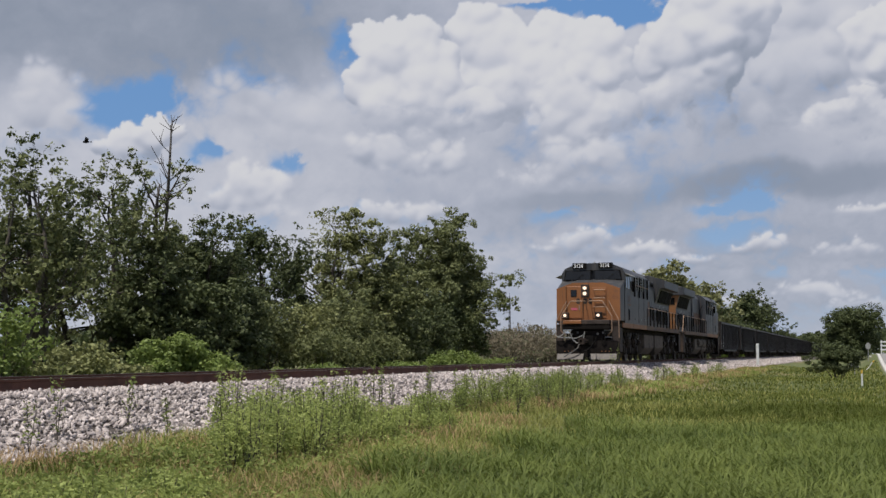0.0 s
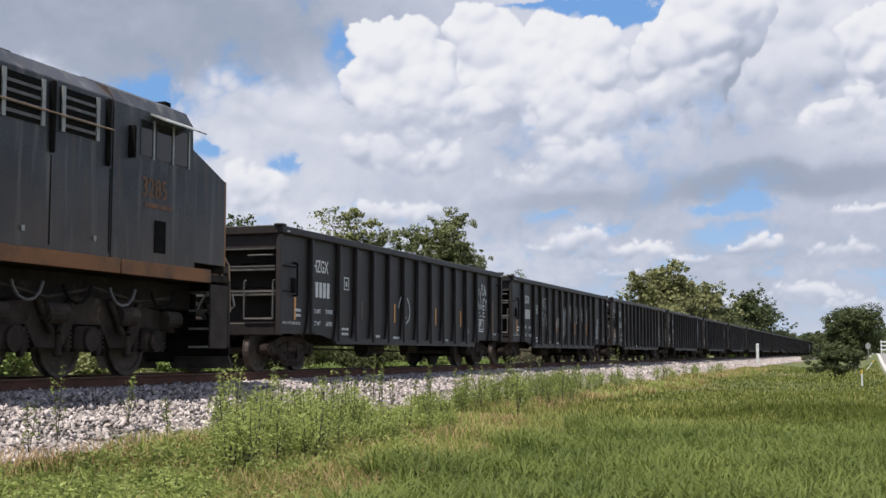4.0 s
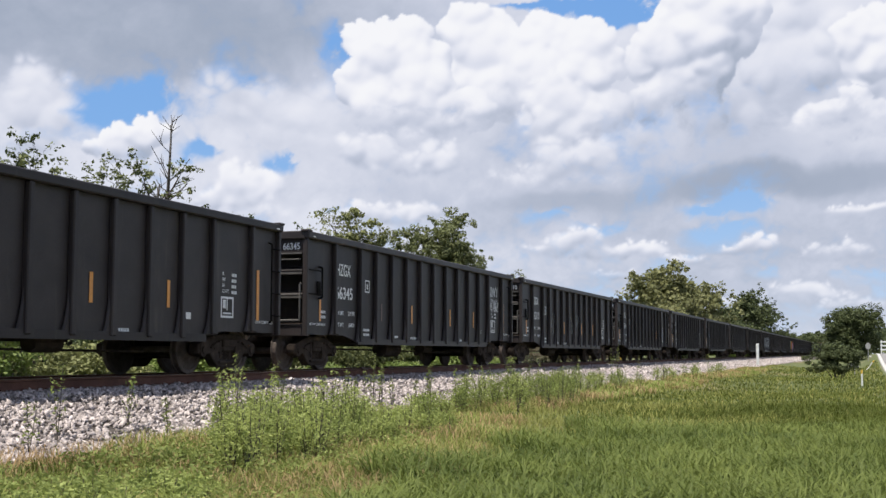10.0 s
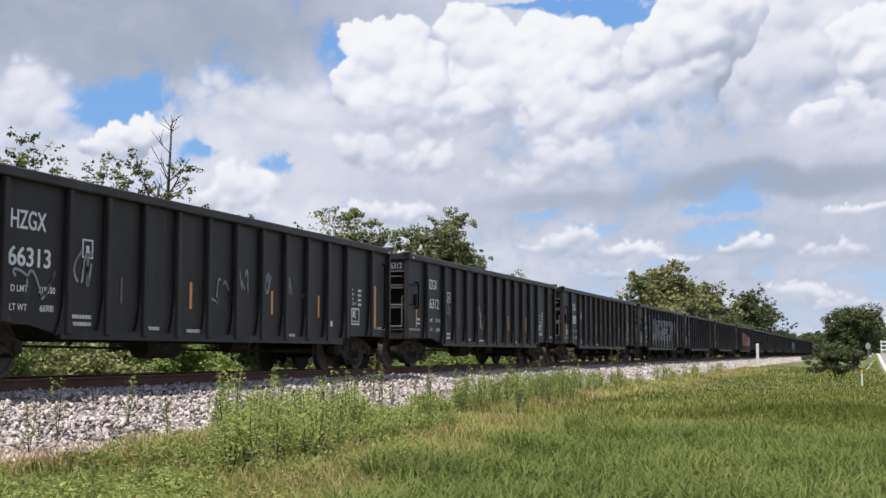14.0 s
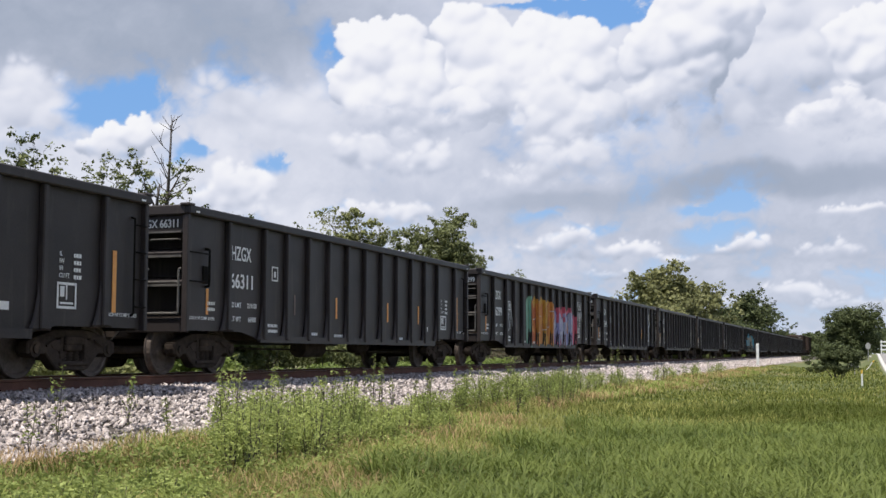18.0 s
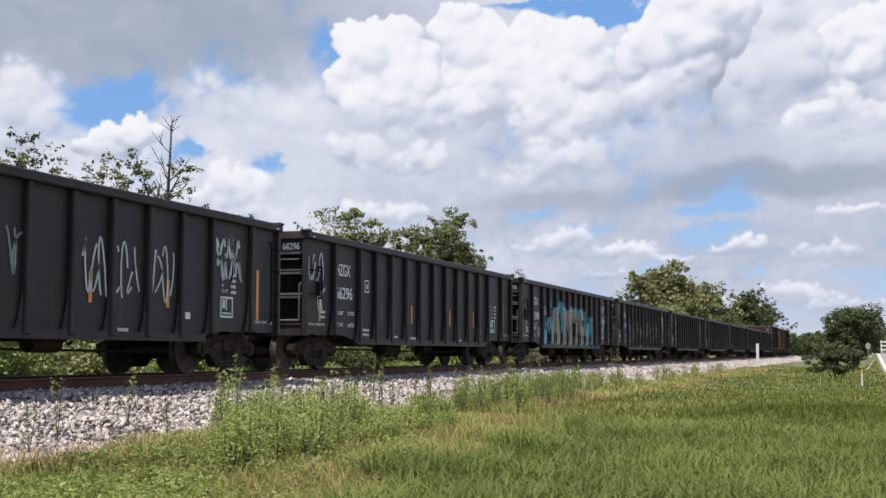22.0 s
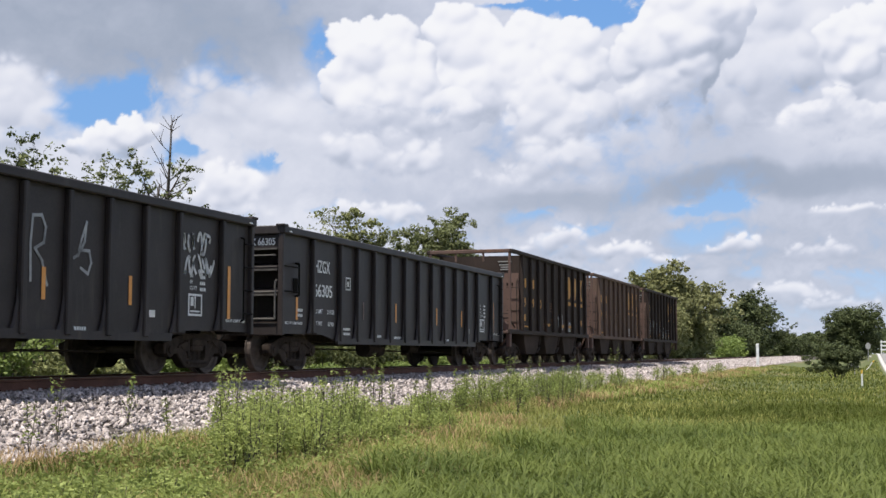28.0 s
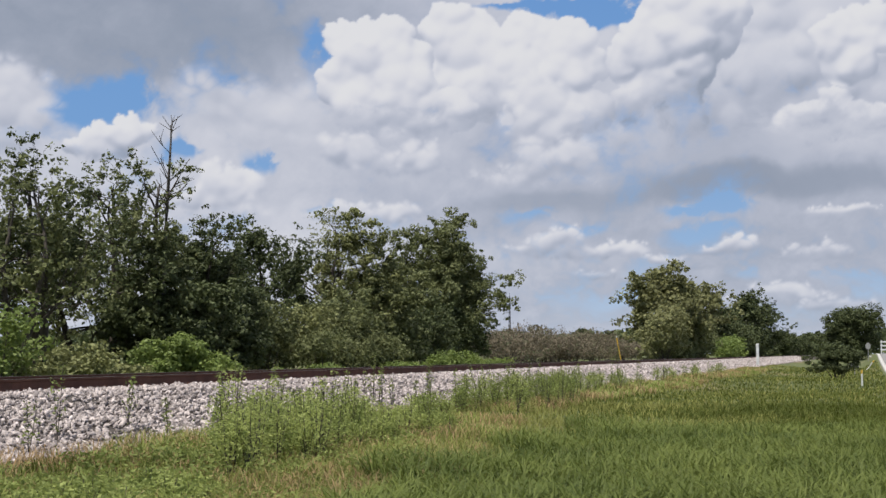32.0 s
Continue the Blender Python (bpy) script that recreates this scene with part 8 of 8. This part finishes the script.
def weed(name, x, y, h, seed, leaf, label, leaves=90, size=0.06, width=0.1, stems=2):
    """A stalk or a few, with alternate leaves all the way up."""
    g = np.random.default_rng(seed)
    z = max(float(ground_z(x, y)), float(bed_z(y)) if abs(y) < 3.9 else -9) - 0.02
    w = thing(name, pose(x, y, z), label, "weed", "weeds along the ballast")
    limbs, cs = [], []
    for k in range(stems):
        a = g.random() * 6.28
        lean = 0.12 * h * g.random()
        top = Vector((math.cos(a) * (lean + width * 0.4), math.sin(a) * (lean + width * 0.4), h * (0.75 + 0.25 * g.random())))
        limbs.append([(Vector((0, 0, 0)), 0.007), (top * 0.5 + Vector((0.01, 0, 0.02)), 0.005), (top, 0.003)])
        n = leaves // stems
        s = 0.12 + 0.88 * g.random(n) ** 0.8
        c = np.array(tuple(top))[None] * s[:, None] + g.normal(size=(n, 3)) * width * np.array([1, 1, 0.35]) * (1.15 - 0.8 * s)[:, None]
        cs.append(c)
    limb_mesh("stalk", limbs, BARK, w, 4)
    c = np.concatenate(cs); c[:, 2] = np.maximum(c[:, 2], 0.02)
    v, f = leaf_cloud(c, None, size, seed, 2.6)
    raw_mesh("leaves", v, f, leaf, w)
    return w


def build_weeds():
    g = random.Random(5)
    # tall single stalks in the stones and along their foot
    for px, y, h in ((-17.4, -3.3, 0.95), (-14.4, -3.35, 0.8), (-9.6, -3.5, 1.25), (-7.8, -2.9, 0.9), (-7.6, -3.2, 0.7), (-10.2, -3.8, 1.0), (-3.25, -3.3, 1.1), (-3.0, -3.6, 0.9), (-0.6, -3.4, 0.9), (1.7, -3.3, 0.9),
                     (3.3, -3.4, 1.1), (2.9, -3.6, 1.0), (4.0, -3.2, 0.8), (-5.6, -3.5, 0.8), (-4.4, -3.7, 1.0), (8.1, -3.4, 1.7), (7.8, -3.5, 1.4), (12.2, -3.6, 1.2), (9.0, -3.9, 1.0), (-18.6, -3.7, 0.7), (-12.6, -3.9, 0.6)):
        weed("tall_weed", along(px, y), y, h, int(1000 + px * 37 + y * 11), WEED_DARK, "tall thin green weed growing by the ballast", 70, 0.06, 0.06, 2)
    # feathery tall ones in the thick patch, and dark stalks along the foot of the stones
    for i in range(16):
        px, y = -10.3 + 0.42 * i + g.uniform(-0.2, 0.2), g.uniform(-5.7, -4.7)
        weed("tall_weed", along(px, y), y, g.uniform(0.75, 1.15), 1500 + i, WEED, "tall feathery green weed in the thick patch", 190, 0.05, 0.11, 3)
    for i in range(18):
        px, y = -4.0 + 0.62 * i + g.uniform(-0.25, 0.25), g.uniform(-4.3, -3.7)
        weed("tall_weed", along(px, y), y, g.uniform(0.7, 1.2), 1600 + i, WEED_DARK, "tall dark-stalked weed at the foot of the ballast", 70, 0.06, 0.06, 2)
    # the leafy patch before the bank
    k = 0
    for px0, px1, y0, y1, n, h in ((-10.2, -4.0, -6.5, -4.9, 85, 0.72), (-4.0, 0.4, -6.2, -4.7, 45, 0.56), (0.4, 7.5, -4.9, -3.9, 60, 0.72), (-20.0, -11.0, -7.4, -6.4, 40, 0.32), (7.5, 13, -4.9, -3.9, 30, 0.65), (3.3, 6.4, -5.6, -4.4, 26, 0.8)):
        for i in range(n):
            px, y = g.uniform(px0, px1), g.uniform(y0, y1)
            k += 1
            weed("leafy_weed", along(px, y), y, h * g.uniform(0.6, 1.25), 2000 + k, WEED if g.random() < (0.65 if px < 0 else 0.3) else WEED_DARK, "bushy green weed below the ballast bank", 330, 0.05, 0.16, 5)
    # low leafy growth between them, too small to count
    n = 150
    r = np.random.default_rng(61)
    ang = np.where(r.random(n) < 0.9, -20.5 + 10.0 * r.random(n), -9.5 + 8.5 * r.random(n))
    y = np.where(ang < -9.5, -8.2 + 3.2 * r.random(n), -8.0 + 1.5 * r.random(n))
    x = (y - EYE.y) / np.tan(HEADING - np.radians(ang))
    h = 0.1 + 0.22 * r.random(n)
    k = 110
    base = np.repeat(np.stack([x, y, ground_z(x, y)], -1), k, 0)
    hh = np.repeat(h, k)
    c = base + np.stack([0.16 * r.normal(size=n * k), 0.16 * r.normal(size=n * k), hh * r.random(n * k) ** 0.7], -1)
    v, f = leaf_cloud(c, None, 0.055, 62, 2.4)
    tagged(raw_mesh("low_weeds", v, f, WEED_DARK), "low green leafy weeds in the verge", "weeds", kind="stuff")


build_weeds()
# ---------------------------------------------------------------- posts, signs, mast
def build_posts():
    z = float(ground_z(115, -3.6))
    p = thing("milepost", pose(115, -3.6, z), "white concrete post beside the ballast", "post")
    part("shaft", prism([(-0.14, -0.12), (0.14, -0.12), (0.14, 0.12), (-0.14, 0.12)], "z", 0, 1.98, None, 0.02), WHITE_PAINT, p)
    part("cap", prism([(-0.14, -0.12), (0.14, -0.12), (0.14, 0.12), (-0.14, 0.12)], "z", 1.98, 2.06, None, 0.035), WHITE_PAINT, p)
    y = 4.2
    x = along(8.35, y)
    m = thing("marker_pole", pose(x, y, float(ground_z(x, y)), 0, 0, 0), "leaning yellow marker pole beyond the track", "pole")
    part("shaft", bar([(0, 0, 0), (-0.1, 0.42, 2.4)], 0.045, 8), YELLOW, m)
    part("tip", bar([(-0.1, 0.42, 2.4), (-0.104, 0.44, 2.5)], 0.05, 8), WHITE_PAINT, m)
    # roadside delineators and signs
    for x, y, h, lean in ((58.0, -12.71, 0.8, 0.0), (110.0, -12.97, 0.8, 0.6)):
        d = thing("delineator", pose(x, y, float(ground_z(x, y))), "thin white roadside marker with a yellow top", "marker")
        part("shaft", bar([(0, 0, 0), (0.0, -lean * h, h * 0.8)], 0.04, 6), WHITE_PAINT, d)
        part("reflector", bar([(0, -lean * h, h * 0.8), (0, -lean * h * 1.25, h)], 0.043, 6), YELLOW, d, "yellow reflector")
    s = thing("small_sign", pose(90, -12.16, float(ground_z(90, -12.16))), "small pale horizontal sign on a short post", "sign")
    part("plate", block(-0.01, 0.01, -0.3, 0.3, 0.55, 0.72), PALE_METAL, s)
    part("post", bar([(0.03, 0, 0), (0.03, 0, 0.7)], 0.03), PALE_METAL, s)
    q = thing("road_sign", pose(150, -13.22, float(ground_z(150, -13.22))), "road sign seen from behind on a steel post", "sign")
    n = 8
    part("plate", prism([(0.3 * math.cos(math.pi / 8 + math.pi / 4 * i), 1.75 + 0.42 * math.sin(math.pi / 8 + math.pi / 4 * i)) for i in range(n)], "x", -0.01, 0.01), PALE_METAL, q, "grey back of the sign plate")
    part("post", bar([(0.04, 0, 0), (0.04, 0, 2.1)], 0.04), PALE_METAL, q)
    # radio mast far away
    a = HEADING - radians(3.13)
    mast = thing("radio_mast", pose(700 * math.cos(a), EYE.y + 700 * math.sin(a), -1), "thin distant lattice radio mast", "mast")
    for k in range(3):
        u = 2 * math.pi * k / 3
        part("leg", bar([(0.7 * math.cos(u), 0.7 * math.sin(u), 0), (0.35 * math.cos(u), 0.35 * math.sin(u), 34)], 0.16, 5), BLACK, mast)
    for k in range(14):
        z0, z1 = 2.4 * k, 2.4 * (k + 1)
        part("brace", bar([(0.5, 0.3, z0), (-0.4, -0.3, z1), (0.4, -0.3, z1)], 0.1, 4), BLACK, mast)
    part("antenna", bar([(0, 0, 34), (0, 0, 36)], 0.08, 5), BLACK, mast)
    part("panel", block(-0.9, 0.9, -0.5, 0.5, 14.5, 16.0, 0.1), BLACK, mast)
    part("panel", block(-0.7, 0.7, -0.5, 0.5, 27, 28, 0.1), BLACK, mast)

    # white board fence where the road bends away
    f = thing("board_fence", pose(152, -14.7, 0.36), "white three-board fence at the bend of the road", "fence")
    for k in range(5):
        part("post", block(-0.06, 0.06, -1.6 * k - 0.06, -1.6 * k + 0.06, 0, 1.6, 0.01), WHITE_PAINT, f)
    for z in (0.5, 0.95, 1.4):
        part("board", block(-0.09, -0.06, -6.5, 0.1, z - 0.08, z + 0.08), WHITE_PAINT, f)


build_posts()


# ---------------------------------------------------------------- bird
def build_bird():
    b = thing("bird", pose(0, 0, 0), "small dark bird flying over the trees", "bird")
    body = bmesh.new()
    bmesh.ops.create_uvsphere(body, u_segments=10, v_segments=6, radius=0.05, matrix=Matrix.Diagonal((2.2, 0.9, 0.9, 1)))
    part("body", body, BLACK, b)
    part("tail", prism([(0.08, -0.02), (0.2, -0.045), (0.2, 0.045), (0.08, 0.02)], "z", -0.006, 0.006), BLACK, b)
    for s in (-1, 1):
        part("wing", prism([(-0.05, 0.03 * s), (0.05, 0.03 * s), (0.07, 0.16 * s), (0.02, 0.2 * s)], "z", -0.006, 0.006), BLACK, b).matrix_basis = pose(0, 0, 0, 50 * s)
    return b


BIRD = build_bird()
# ---------------------------------------------------------------- what moves
def travelled(t):
    """Metres that the train has gone by t seconds; it gains a little speed on the way."""
    gain = float(np.interp(t, [0, 3.4, 6, 9, 13, 14, 17, 18, 19, 20, 21, 22, 23, 24, 25, 28, 29, 30, 30.5, 31, 32], [-1.35, -1.24, -1.16, -0.3, 0.0, 0.08, 0.1, 0.54, -0.15, 0.08, -0.38, -0.49, -0.6, -0.95, -1.2, -1.8, -1.92, -1.64, -1.42, -1.25, -1.1]))
    return 20.39 * t - gain


def motions():
    times = [0.0, 3.4, 6.0, 9.0, 13.0, 14.0, 17.0, 18.0, 19.0, 20.0, 21.0, 22.0, 23.0, 24.0, 25.0, 28.0, 29.0, 30.0, 30.5, 31.0, 32.0]
    for ob, along in PLACE:
        turned = 180 if ob == LOCO_B else 0
        walk(ob, [(t, pose(280.35 + along - travelled(t), 0, 0, 0, 0, turned)) for t in times])
    # the clouds drift slowly to the left
    walk(SKY, [(0.0, Matrix.Translation(EYE) @ pose(0, 0, 0, 0, 0, -0.64)), (32.0, Matrix.Translation(EYE) @ pose(0, 0, 0, 0, 0, 0.64))])
    # the bird crosses to the left
    ahead, left = Vector((math.cos(HEADING), math.sin(HEADING), 0)), Vector((-math.sin(HEADING), math.cos(HEADING), 0))
    perch = EYE + 40 * ahead + 11.85 * left + Vector((0, 0, 7.0))
    walk(BIRD, [(t, Matrix.Translation(perch + left * 7.2 * t + Vector((0, 0, -0.07 * min(t, 2)))) @ pose(0, 0, 0, 0, 0, math.degrees(HEADING) - 90)) for t in (0.0, 2.0, 32.0)])
    # wheels roll; wheelsets on alike bogies share one set of keys
    shared = {}
    steps = [i / 30 for i in range(0, 961)]
    for ob in list(scene.objects):
        if ob.name.split(".")[0] != "wheelset":
            continue
        r = round(ob.location.z, 3)
        sign = -1 if ob.parent.parent == LOCO_B else 1
        key = (round(ob.location.x, 2), r, sign)
        if key not in shared:
            x, z = ob.location.x, ob.location.z
            walk(ob, [(t, pose(x, 0, z, 0, -sign * math.degrees(travelled(t) / r), 0)) for t in steps])
            shared[key] = ob
        else:
            first = shared[key].animation_data
            ob.rotation_mode = "QUATERNION"
            keys = ob.animation_data_create()
            keys.action = first.action
            keys.action_slot = first.action_slot


motions()
